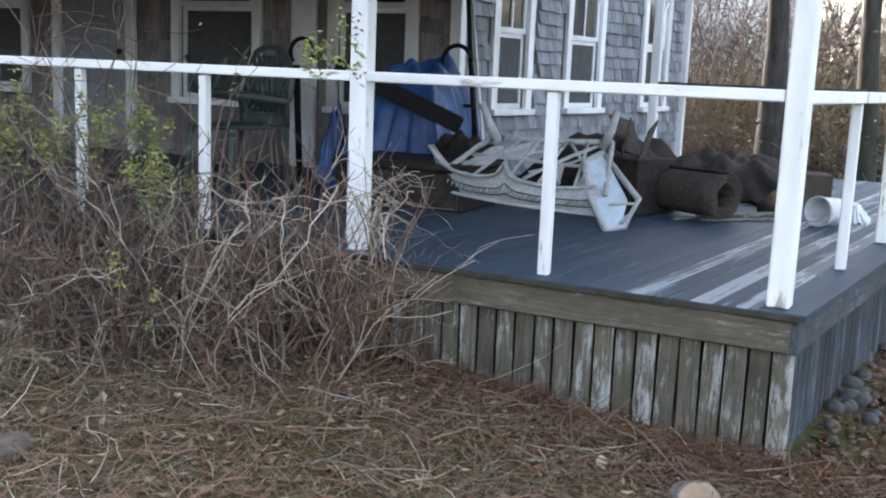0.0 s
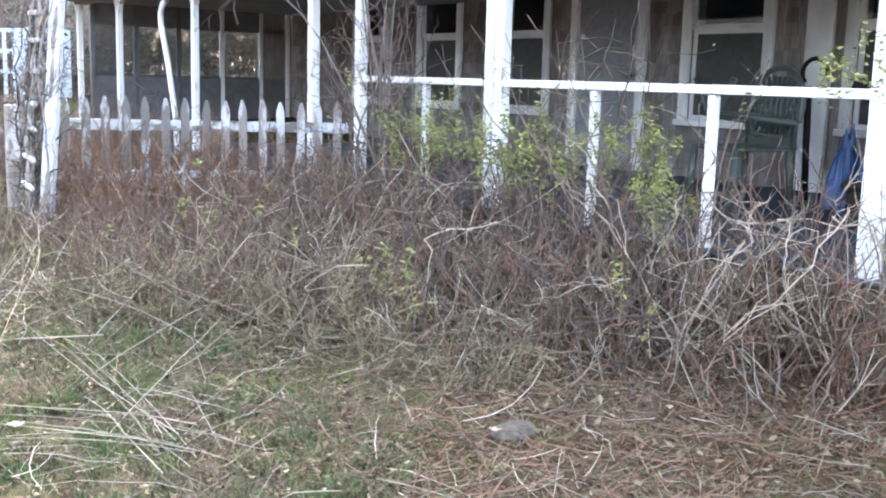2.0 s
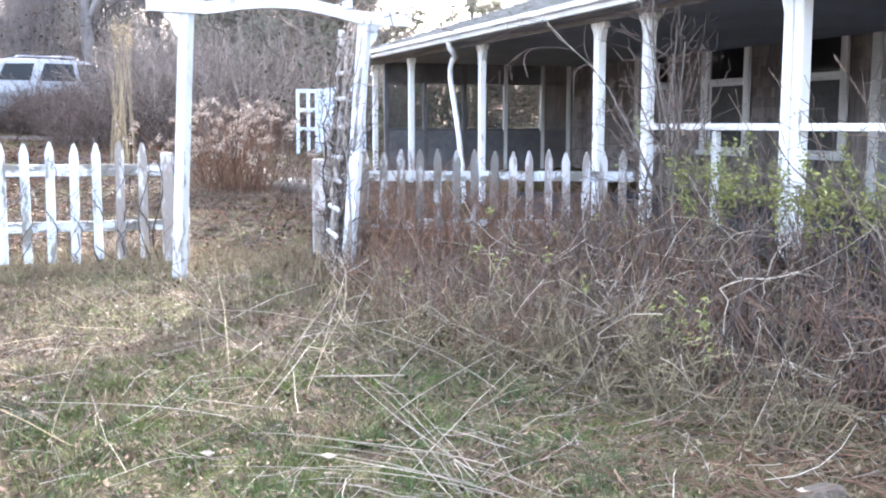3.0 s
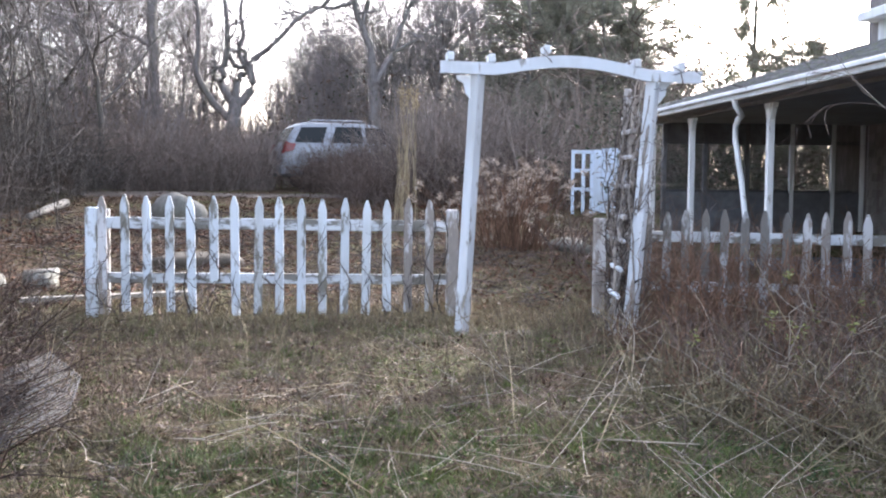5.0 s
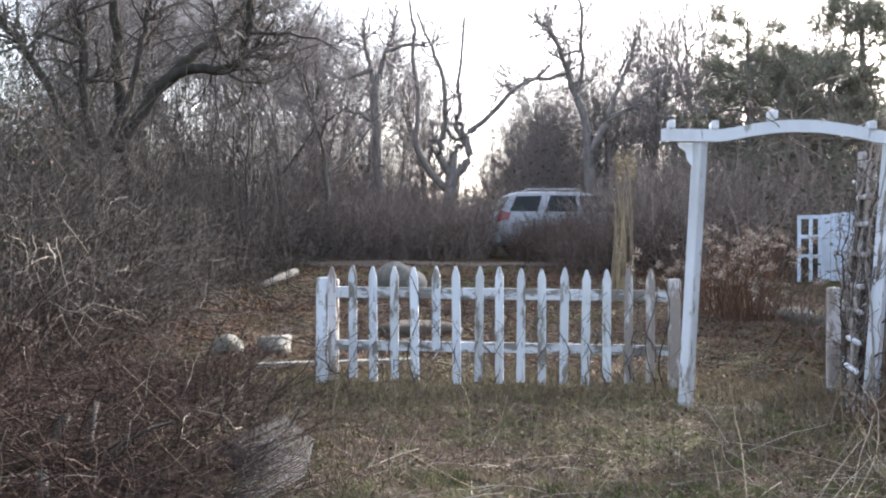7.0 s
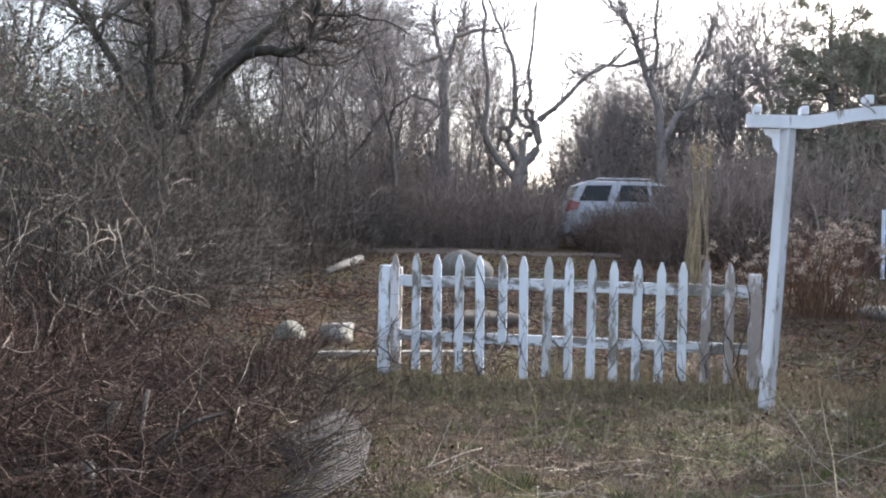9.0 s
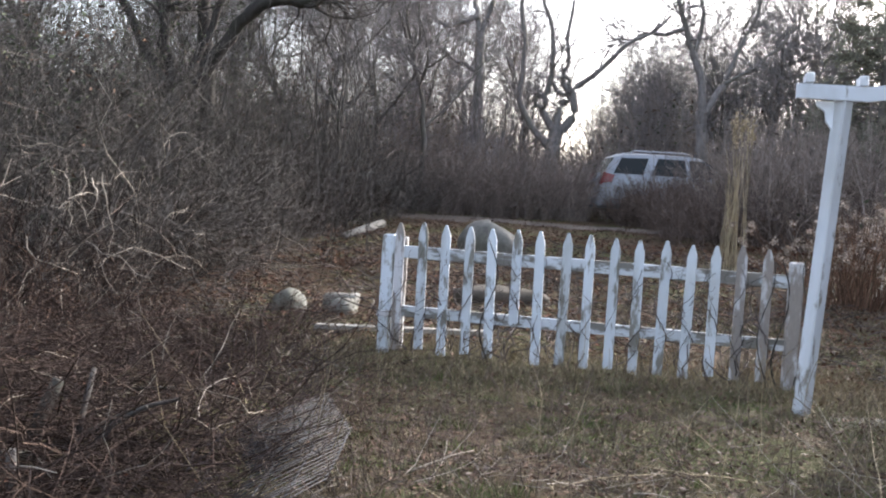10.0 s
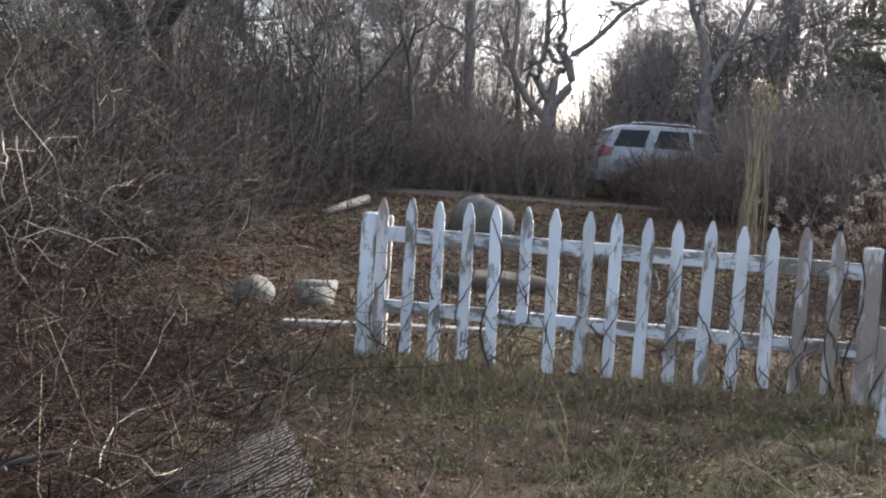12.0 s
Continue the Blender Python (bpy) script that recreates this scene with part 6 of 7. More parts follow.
# ---- brush ----
def brush(name, xs, ys, count, h, mat, label, category="brush", twigs=3, r=0.006, k=7, wig=0.22, tilt=0.35, pull=(0, 0, 0.02), side_len=0.35, extra=None, pick=None, minr=0.0022, tk=4):
    """A bank of bare canes with side twigs."""
    x, y = rng.uniform(*xs, count), rng.uniform(*ys, count)
    if pick is not None:
        keep = pick(x, y)
        x, y = x[keep], y[keep]
    n_ = len(x)
    base = np.stack([x, y, ground_z(x, y) - 0.03], 1)
    hd = np.stack([rng.normal(0, tilt, n_), rng.normal(0, tilt, n_), np.ones(n_)], 1)
    hh = h(x, y) if callable(h) else h
    L = strands(base, hd, hh * rng.uniform(0.55, 1.2, n_), k, wig, pull)
    R = np.linspace(1, 0.35, k)[None] * (r * rng.uniform(0.5, 1.4, n_))[:, None]
    T, TR = offshoots(L, R, n_ * twigs, np.mean(hh) * side_len, 0.8, 0.2, tk, 0.3, (0, 0, 0.0), 0.6)
    ob = obj(name, *join([tubes(L, np.maximum(R, minr), 3), tubes(T, np.maximum(TR, minr), 3)]), mat)
    tagged(ob, label, category, kind="stuff")
    return L, T


def spray(name, points, size, mat, label, category="leaves"):
    ob = obj(name, *leaves(points, size), mat)
    return tagged(ob, label, category, kind="stuff")


def make_shrubs():
    # the bank of canes along the porch
    front = lambda x: np.interp(x, [1.0, 2.0, 2.6, 3.2, 3.9, 4.3], [5.8, 4.9, 4.2, 3.4, 2.75, 2.6])
    zone = lambda x, y: (y > front(x) + rng.normal(0, 0.18, len(x))) & (y < 8.1)
    high = lambda x, y: (0.38 + 0.62 * np.clip((x - 2.2) / 1.8, 0, 1)) * np.interp(y, [2.5, 3.2, 6.5, 7.6], [0.75, 1.0, 1.0, 0.75])
    L, T = brush("bramble_bank", (1.4, 4.28), (2.5, 8.1), 1300, high, M["twig_red"], "dense bank of reddish-brown bare canes", "bramble", 3, 0.0045, pick=zone, tilt=0.45, wig=0.3)
    L2, T2 = brush("bramble_bank", (1.6, 4.28), (2.5, 8.1), 1300, high, M["twig"], "grey-brown bare shrub stems by the porch", "shrub", 3, 0.006, pick=zone, tilt=0.3, wig=0.24)
    brush("bramble_bank", (1.4, 4.28), (2.6, 8.1), 560, high, M["thatch"], "straw-coloured dry stems in the bramble", "bramble", 3, 0.004, pick=zone, tilt=0.5, wig=0.3, pull=(0, 0, -0.02))
    brush("dry_canes", (2.2, 4.25), (2.6, 7.6), 42, 1.1, M["twig_pale"], "pale dry arching canes in the bramble", "cane", 5, 0.0045, pick=zone, tilt=0.5, wig=0.3, pull=(0, 0, -0.05), side_len=0.45)
    brush("dry_canes", (3.1, 4.25), (2.5, 3.9), 15, 1.0, M["twig_pale"], "pale dry arching canes beside the porch post", "cane", 5, 0.0036, 9, 0.25, 0.6, pull=(0, 0, -0.06), side_len=0.4)
    brush("bramble_bank", (0.9, 2.7), (3.6, 6.0), 800, 0.48, M["thatch"], "straw-coloured dry weeds before the bramble", "weeds", 3, 0.0034, 7, 0.28, 0.6, pull=(0, 0, -0.03), pick=lambda x, y: y > 7.4 - 1.6 * x)
    brush("dry_canes", (1.0, 3.0), (3.6, 6.2), 40, 0.55, M["twig_pale"], "pale dry stems before the bramble", "cane", 4, 0.0035, 7, 0.25, 0.5, pick=lambda x, y: y > 7.6 - 1.6 * x)
    # kinked pale canes that arch out of the bramble and hang to the ground
    def hanging(count, xs, ys, zs, out, length, r, wig, mat, label):
        p = np.stack([rng.uniform(*xs, count), rng.uniform(*ys, count), rng.uniform(*zs, count)], 1)
        L = strands(p, rng.normal(0, 0.45, p.shape) + out, rng.uniform(*length, count), 9, wig, (0, 0, -0.2))
        L[..., 2] = np.maximum(L[..., 2], ground_z(L[..., 0], L[..., 1]) + 0.01)
        R = np.linspace(1, 0.4, 9)[None] * (r * rng.uniform(0.55, 1.2, count))[:, None]
        T, TR = offshoots(L, R, count * 4, 0.28, 0.9, 0.15, 5, 0.4, (0, 0, -0.04), 0.6)
        tagged(obj("dry_canes", *join([tubes(L, R, 5), tubes(T, np.maximum(TR, 0.0012), 4)]), M[mat]), label, "cane", kind="stuff")
    hanging(20, (3.5, 4.15), (2.75, 3.75), (0.75, 1.1), (-0.5, -0.35, 0.1), (0.45, 1.0), 0.0048, 0.3, "twig_pale", "kinked pale canes hanging out of the bramble")
    hanging(14, (3.0, 4.1), (3.4, 5.6), (0.7, 1.05), (-0.5, -0.3, 0.1), (0.4, 0.9), 0.004, 0.32, "twig_pale", "pale bent canes hanging along the bramble")
    hanging(16, (4.0, 4.25), (2.65, 3.1), (0.8, 1.05), (-0.1, -0.6, 0.55), (0.3, 0.6), 0.003, 0.45, "twig_pale", "thin curling canes before the porch post")
    brush("bramble_bank", (3.75, 4.25), (2.75, 3.6), 60, 1.0, M["twig_red"], "stout reddish-brown stems before the porch post", "bramble", 4, 0.0075, 8, 0.2, 0.22, side_len=0.3, minr=0.002)
    brush("bramble_bank", (2.6, 4.2), (3.2, 6.5), 130, 0.85, M["vine_brown"], "stout dark stems inside the bramble", "bramble", 3, 0.008, 8, 0.26, 0.35, side_len=0.35, pick=zone, minr=0.002)
    # taller stems with young leaves
    tall = lambda x, y: (x > 3.5)
    L3, T3 = brush("rose_shrub", (3.4, 4.25), (3.3, 6.9), 60, 1.45, M["twig"], "tall shrub stems with young leaves", "shrub", 6, 0.007, pick=tall, tilt=0.14, wig=0.12)
    spray("young_leaves", along(T3, 300, 0.2) + rng.normal(0, 0.02, (300, 3)), 0.017, M["bud"], "young green leaves on the porch shrubs")
    for cx, cy, cz, n_, s in ((3.8, 4.04, 0.98, 420, 0.14), (3.8, 4.9, 1.15, 380, 0.15), (3.8, 4.35, 1.25, 120, 0.1), (3.8, 4.05, 1.32, 90, 0.08), (3.8, 2.9, 1.68, 110, 0.1), (3.6, 5.1, 1.15, 380, 0.16),
                              (3.6, 5.9, 1.2, 420, 0.2), (3.7, 6.2, 1.25, 300, 0.16), (3.65, 7.3, 0.6, 160, 0.14), (2.5, 4.5, 0.5, 120, 0.12), (2.3, 6.2, 0.62, 160, 0.25), (3.2, 3.6, 0.6, 60, 0.1)):
        c = np.repeat(rng.normal(0, 1, (n_ // 9, 3)) * (s * 0.7, s, s * 0.75) + (cx, cy, cz), 18, 0)
        spray("young_leaves", c + rng.normal(0, 1, c.shape) * (0.018, 0.018, 0.034), 0.0165, M["bud"], "clump of young yellow-green leaves on shrubs")
    # small tree by the fence end, pale branches
    t = thing("small_bare_tree", pose(3.8, 6.85, on_ground(3.8, 6.85)), "small pale bare tree before the porch rail", "tree")
    S = strands(rng.normal(0, 0.09, (7, 3)) * (1, 1, 0), rng.normal(0, 0.13, (7, 3)) + (-0.02, 0.05, 1), np.linspace(1.5, 2.6, 7), 12, 0.11, (0, 0, 0.06))
    R = np.linspace(0.017, 0.005, 12)[None] * rng.uniform(0.6, 1.1, (7, 1))
    B, BR = offshoots(S, R, 64, 0.75, 0.6, 0.3, 7, 0.22, (0, 0.03, 0.02), 0.55)
    C, CR = offshoots(B, BR, 260, 0.26, 0.8, 0.2, 5, 0.3, (0, 0, 0), 0.6)
    obj("stem", *tubes(S, R, 6), M["bark"], t, True)
    tagged(obj("twig_mass", *join([tubes(B, BR, 4), tubes(C, np.maximum(CR, 0.002), 3)]), M["twig"], t), kind="stuff")
    # bramble in front of the fence towards the arbor
    brush("bramble_bank", (1.9, 4.2), (7.4, 9.1), 520, 0.8, M["twig_red"], "reddish canes in front of the picket fence", "bramble", 3, 0.0045, tilt=0.3)
    brush("bramble_bank", (2.0, 8.0), (9.4, 14.5), 700, 0.8, M["twig"], "bare canes between the fence and porch", "bramble", 3, 0.006, tilt=0.3, pick=lambda x, y: x < 4.2)
    hanging(24, (-5.6, -4.8), (7.4, 10.6), (1.0, 1.9), (0.25, -0.2, -0.2), (0.4, 1.0), 0.0052, 0.4, "twig_pale", "pale curled vines hanging before the thicket")
    # thicket on the wood's edge
    edge = lambda y: np.interp(y, [3, 6, 8, 10, 12, 16, 20, 26], [-5.0, -4.7, -4.8, -5.1, -5.5, -6.0, -6.2, -6.0])
    rise = lambda x, y: 0.9 + np.clip((edge(y) - x) * 1.2, 0, 2.75)
    inside = lambda x, y: x < edge(y) + rng.normal(0, 0.15, len(x))
    brush("thicket", (-12, -4), (8.5, 25), 3800, rise, M["twig_green"], "dense grey-brown thicket of bare stems", "thicket", 8, 0.006, 7, 0.3, 0.35, side_len=0.26, pick=inside, minr=0.0026, tk=2)
    brush("thicket", (-9.5, -4), (6.5, 22), 2600, 1.3, M["twig_dark"], "dark tangled undergrowth of the thicket", "thicket", 7, 0.005, 7, 0.3, 0.5, side_len=0.4, pick=inside, minr=0.0026, tk=2)
    brush("thicket", (-9, -4.5), (8, 15), 150, 2.2, M["twig_pale"], "pale hanging vines in the thicket", "vine", 2, 0.004, 13, 0.33, 0.5, pull=(0, 0, -0.06), pick=inside, minr=0.003)
    brush("thicket", (-7.5, -5), (8, 12.5), 200, 1.2, M["twig_dark"], "drooping dark vines along the thicket edge", "vine", 4, 0.005, 10, 0.3, 0.5, pull=(0, 0, -0.08), pick=inside, minr=0.003)
    brush("thicket", (-9.5, -5.2), (9.5, 14.5), 520, lambda x, y: 1.0 + rise(x, y), M["twig_green"], "fine grey twigs veiling the thicket trees", "thicket", 12, 0.004, 7, 0.32, 0.35, side_len=0.22, pick=inside, minr=0.0022, tk=2)
    brush("thicket", (-7.6, -4.8), (6.5, 11), 620, 0.75, M["twig_red"], "reddish dead canes at the thicket's foot", "thicket", 5, 0.004, 8, 0.4, 0.7, side_len=0.35, pick=inside, minr=0.002, tk=3)
    brush("thicket", (-7.0, -4.3), (7.0, 11.5), 105, 1.2, M["twig_pale"], "pale curling vine stems before the thicket", "vine", 2, 0.006, 18, 0.5, 0.6, pull=(0, 0, -0.03), side_len=0.3, pick=inside, minr=0.0026)
    brush("thicket", (-9.5, -5.4), (9, 14.0), 420, lambda x, y: 0.9 + rise(x, y), M["twig_green"], "grey tangled stems before the old tree", "thicket", 12, 0.0045, 9, 0.4, 0.5, side_len=0.24, pick=inside, minr=0.0024, tk=3)
    # vines that hang from the old tree's limbs
    p = np.stack([-6.6 + rng.uniform(-1.6, 2.3, 170), 14 + rng.uniform(-0.9, 0.9, 170), rng.uniform(2.4, 4.2, 170)], 1)
    L = strands(p, rng.normal(0, 0.12, p.shape) - (0, 0, 1), rng.uniform(1.0, 2.6, 170), 10, 0.1, (0, 0, -0.12))
    L[..., 2] = np.maximum(L[..., 2], ground_z(L[..., 0], L[..., 1]))
    T, TR = offshoots(L, np.full(L.shape[:2], 0.004), 900, 0.35, 0.8, 0.05, 4, 0.3)
    tagged(obj("hanging_vines", *join([tubes(L, np.full(L.shape[:2], 0.005) * rng.uniform(0.5, 1.4, (170, 1)), 4), tubes(T, np.full(TR.shape, 0.0024), 3)]), M["twig_green"]), "thin grey-brown vines hanging from the old tree", "vine", kind="stuff")
    P = np.stack([rng.uniform(-12, -4.5, 16000), rng.uniform(9, 27, 16000), rng.uniform(0, 2.9, 16000)], 1)
    P = P[inside(P[:, 0] + 0.4, P[:, 1])]
    P[:, 2] += ground_z(P[:, 0], P[:, 1])
    spray("thicket_leaves", P[::2], 0.035, M["litter"], "withered brown leaves in the thicket")
    spray("thicket_leaves", P[1::2], 0.035, M["ever"], "dark evergreen leaves in the thicket")
    q = P[(P[:, 0] < -6.2) & (P[:, 1] < 17)]
    q = np.repeat(q, 3, 0) + rng.normal(0, 0.25, (len(q) * 3, 3))
    spray("thicket_leaves", q + (0, 0, 0.85), 0.028, M["ever"], "dense dull green leaves in the thicket's shade")
    # understorey of the far wood: low before the gnarled tree, higher on both sides
    gap = lambda x, y: np.abs(x + 0.6 + 0.104 * y)  # distance from the line of sight to the gnarled tree
    low = lambda x, y: np.interp(gap(x, y), [0.5, 1.6, 3.0], [1.7, 2.9, 3.9])
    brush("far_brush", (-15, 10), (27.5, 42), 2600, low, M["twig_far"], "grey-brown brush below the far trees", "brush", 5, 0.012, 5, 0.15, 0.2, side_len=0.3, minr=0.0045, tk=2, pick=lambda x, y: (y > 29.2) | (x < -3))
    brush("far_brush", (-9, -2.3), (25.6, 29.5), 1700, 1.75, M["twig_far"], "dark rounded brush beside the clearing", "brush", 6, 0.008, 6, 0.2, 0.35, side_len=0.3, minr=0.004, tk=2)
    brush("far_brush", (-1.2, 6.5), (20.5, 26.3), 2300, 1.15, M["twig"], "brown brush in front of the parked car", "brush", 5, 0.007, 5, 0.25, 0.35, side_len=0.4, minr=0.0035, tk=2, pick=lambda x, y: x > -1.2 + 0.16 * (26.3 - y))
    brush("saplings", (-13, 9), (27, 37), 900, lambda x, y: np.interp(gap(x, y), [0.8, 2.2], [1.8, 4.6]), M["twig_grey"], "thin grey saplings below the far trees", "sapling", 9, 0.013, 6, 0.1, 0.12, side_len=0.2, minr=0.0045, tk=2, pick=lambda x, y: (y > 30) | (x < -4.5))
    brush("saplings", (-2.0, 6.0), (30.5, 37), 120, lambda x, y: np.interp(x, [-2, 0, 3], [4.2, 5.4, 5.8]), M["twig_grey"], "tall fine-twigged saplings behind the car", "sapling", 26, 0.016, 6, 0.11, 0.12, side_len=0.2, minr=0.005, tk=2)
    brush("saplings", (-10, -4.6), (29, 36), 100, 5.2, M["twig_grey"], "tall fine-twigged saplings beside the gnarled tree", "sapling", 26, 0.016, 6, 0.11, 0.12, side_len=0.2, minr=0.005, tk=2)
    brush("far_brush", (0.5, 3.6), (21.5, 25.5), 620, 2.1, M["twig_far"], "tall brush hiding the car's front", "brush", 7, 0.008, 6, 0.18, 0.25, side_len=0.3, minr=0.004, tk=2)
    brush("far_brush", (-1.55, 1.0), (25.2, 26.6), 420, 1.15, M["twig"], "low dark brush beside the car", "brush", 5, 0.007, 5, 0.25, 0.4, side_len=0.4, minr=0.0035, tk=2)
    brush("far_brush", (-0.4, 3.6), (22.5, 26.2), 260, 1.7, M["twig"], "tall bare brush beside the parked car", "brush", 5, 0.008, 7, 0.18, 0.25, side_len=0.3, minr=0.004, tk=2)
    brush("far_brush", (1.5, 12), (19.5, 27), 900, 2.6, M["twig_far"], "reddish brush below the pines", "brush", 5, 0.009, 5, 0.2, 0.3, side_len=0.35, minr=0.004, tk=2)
    P = np.stack([rng.uniform(-15, 12, 15000), rng.uniform(28.5, 42, 15000), rng.uniform(0, 1, 15000) ** 1.5], 1)
    P[:, 2] = ground_z(P[:, 0], P[:, 1]) + P[:, 2] * (low(P[:, 0], P[:, 1]) - 0.3)
    spray("far_leaves", P[:9000], 0.06, M["litter"], "brown withered leaves below the far trees")
    spray("far_leaves", P[9000:], 0.06, M["ever"], "dull green leaves below the far trees")
    g = rng.normal(0, 1, (5200, 3)) * (1.3, 0.7, 0.75) + (6.6, 19.6, 1.9)
    spray("shrub_leaves", g, 0.05, M["ever"], "dense evergreen shrub beyond the screened porch end")
    # brush heap in front of the thicket
    n_ = 5200
    x, y = rng.uniform(-6.2, -1.9, n_), rng.uniform(3.8, 10.2, n_)
    bound = lambda y: np.interp(y, [3.8, 5, 6, 7, 8, 10.2], [-2.1, -2.15, -2.25, -2.35, -2.6, -3.5])
    x[:900], y[:900] = rng.uniform(-4.4, -2.3, 900), rng.uniform(4.3, 6.2, 900)
    lim = bound(y)
    k = x < lim + rng.normal(0, 0.12, n_)
    x, y, lim = x[k], y[k], lim[k]
    pile = np.clip((lim - x) / 1.2, 0, 1) * np.interp(y, [3.8, 6.5, 8, 10.2], [0.42, 0.36, 0.15, 0.06])
    base = np.stack([x, y, ground_z(x, y) + rng.uniform(0, 1, len(x)) * pile], 1)
    L = strands(base, rng.normal(0, 1, (len(x), 3)) * (1.2, 1, 0.1) + (0, 0, 0.05), rng.uniform(0.35, 1.3, len(x)), 8, 0.22, (0, 0, -0.01))
    L[..., 2] = np.maximum(L[..., 2], ground_z(L[..., 0], L[..., 1]) + 0.004)
    R = np.linspace(1, 0.3, 8)[None] * rng.uniform(0.0016, 0.005, len(x))[:, None]
    T, TR = offshoots(L, R, 11000, 0.22, 0.7, 0.1, 3, 0.3, (0, 0, 0.0), 0.6)
    heap = obj("brush_heap", *join([tubes(L, R, 3), tubes(T, np.maximum(TR, 0.0012), 3)]), M["twig_dark"])
    tagged(heap, "low tangled heap of dead reddish-brown branches", "brush", kind="stuff")
    brush("brush_heap", (-6.2, -2.2), (4.2, 10.0), 420, 0.36, M["vine_brown"], "short dead canes among the brush heap", "brush", 3, 0.0035, 7, 0.35, 0.9, pick=lambda x, y: x < bound(y), minr=0.0015)
    brush("brush_heap", (-6.0, -2.4), (4.2, 10.0), 110, 0.6, M["twig"], "pale bent twigs on the brush heap", "brush", 2, 0.0035, 8, 0.35, 1.2, pull=(0, 0, -0.05), pick=lambda x, y: x < bound(y), minr=0.0018)
    p = np.stack([rng.uniform(-5.8, -1.9, 250), rng.uniform(4.2, 10.2, 250), np.zeros(250)], 1)
    p = p[p[:, 0] < bound(p[:, 1]) + 0.15]
    p[:, 2] = ground_z(p[:, 0], p[:, 1]) + rng.uniform(0.02, 0.3, len(p)) * np.interp(p[:, 1], [6, 8.5], [1, 0.35])
    L = strands(p, rng.normal(0, 1, p.shape) * (1, 1, 0.15), rng.uniform(0.15, 0.6, len(p)), 6, 0.3)
    L[..., 2] = np.maximum(L[..., 2], ground_z(L[..., 0], L[..., 1]) + 0.005)
    tagged(obj("brush_heap", *tubes(L, np.linspace(0.0028, 0.0014, 6)[None] * rng.uniform(0.6, 1.5, len(p))[:, None], 3), M["twig_pale"]), "thin bleached twigs strewn over the brush heap", "brush", kind="stuff")
    g = np.stack([rng.uniform(-6.5, -2.0, 2600), rng.uniform(4, 11, 2600), np.zeros(2600)], 1)
    g = g[g[:, 0] < bound(g[:, 1]) + 0.2]
    g[:, 2] = ground_z(g[:, 0], g[:, 1]) + rng.uniform(0, 1, len(g)) * (0.03 + 0.5 * np.clip((bound(g[:, 1]) - g[:, 0]), 0, 1) * np.interp(g[:, 1], [4, 8.5, 10.2], [0.4, 0.2, 0.05]))
    spray("leaf_litter", g, 0.022, M["rust"], "rusty dead leaves caught in the brush heap", "leaf litter")
    for x0, y0, dx, dz, ln in ((-3.35, 5.6, 0.75, 0.32, 0.8), (-3.05, 5.45, 0.3, 0.4, 0.5), (-3.6, 5.5, -0.8, 0.2, 0.9), (-3.0, 5.2, 0.9, 0.1, 0.8), (-4.2, 6.6, 0.8, 0.2, 1.1)):
        p = strands(np.array([[x0, y0, on_ground(x0, y0)]]), [[dx, 0.1, dz]], np.array([ln]), 7, 0.1)[0]
        tagged(pole("dead_branch", p, 0.019, M["bark_dark"], sides=7, r1=0.009), "stout dead branch in the brush heap", "branch", "dead branches")
    # weathered timber and stakes at the heap's foot
    for pts, r, mat, lab in (([(-3.75, 5.05, 0.37), (-3.45, 5.25, 0.39), (-3.18, 5.42, 0.4)], 0.032, "bark", "grey weathered pole lying at the brush heap"),
                             ([(-3.06, 5.1, 0.28), (-3.07, 5.12, 0.42), (-3.08, 5.12, 0.5)], 0.028, "bark", "short grey stake at the brush heap"),
                             ([(-3.05, 5.55, 0.32), (-3.07, 5.62, 0.52), (-3.09, 5.75, 0.74)], 0.016, "bark_dark", "slanting grey stake in the brush heap"),
                             ([(-3.32, 5.6, 0.32), (-3.3, 5.65, 0.5), (-3.24, 5.7, 0.68)], 0.035, "bark_dark", "dark broken stump in the brush heap")):
        tagged(pole("old_stake", pts, r, M[mat], sides=8, r1=r * 0.85), lab, "stake", "old stakes")
    for pts in ([(-2.19, 5.57, 0.30), (-2.78, 6.16, 0.50), (-3.62, 7.17, 0.68)], [(-2.27, 5.29, 0.30), (-2.71, 5.72, 0.42), (-3.17, 6.45, 0.58)]):
        pts = [(x, y, z + 0.05 + 0.05 * i) for i, (x, y, z) in enumerate(pts)]
        tagged(pole("bent_cane", pts, 0.0026, M["reed"], sides=5, r1=0.002), "long thin pale cane across the brush heap", "cane", "bent canes")
    # dried hydrangea
    hy = thing("hydrangea_bush", pose(1.75, 14.0, on_ground(1.75, 14.0)), "dried hydrangea bush with faded flower heads", "bush")
    n_ = 260
    base = np.stack([rng.normal(0, 0.3, n_), rng.normal(0, 0.22, n_), np.zeros(n_)], 1)
    L = strands(base, base * 0.9 + (0, 0, 1) + rng.normal(0, 0.2, (n_, 3)), rng.uniform(0.45, 1.25, n_), 6, 0.12)
    tagged(obj("stem_mass", *tubes(L, np.linspace(0.006, 0.003, 6)[None] * np.ones((n_, 1)), 3), M["twig_red"], hy), kind="stuff")
    tip = L[::2, -1]
    P = np.repeat(tip, 30, 0)
    P = P + unit(rng.normal(0, 1, P.shape)) * rng.uniform(0.01, 0.08, (len(P), 1)) * (1, 1, 0.8)
    tagged(obj("flower_mass", *leaves(P, 0.023), M["flower"], hy), kind="stuff")
    # tall ornamental grass
    ga = thing("plume_grass", pose(0.45, 17.0, on_ground(0.45, 17.0)), "tall tan clump of dry plume grass", "grass")
    n_ = 34
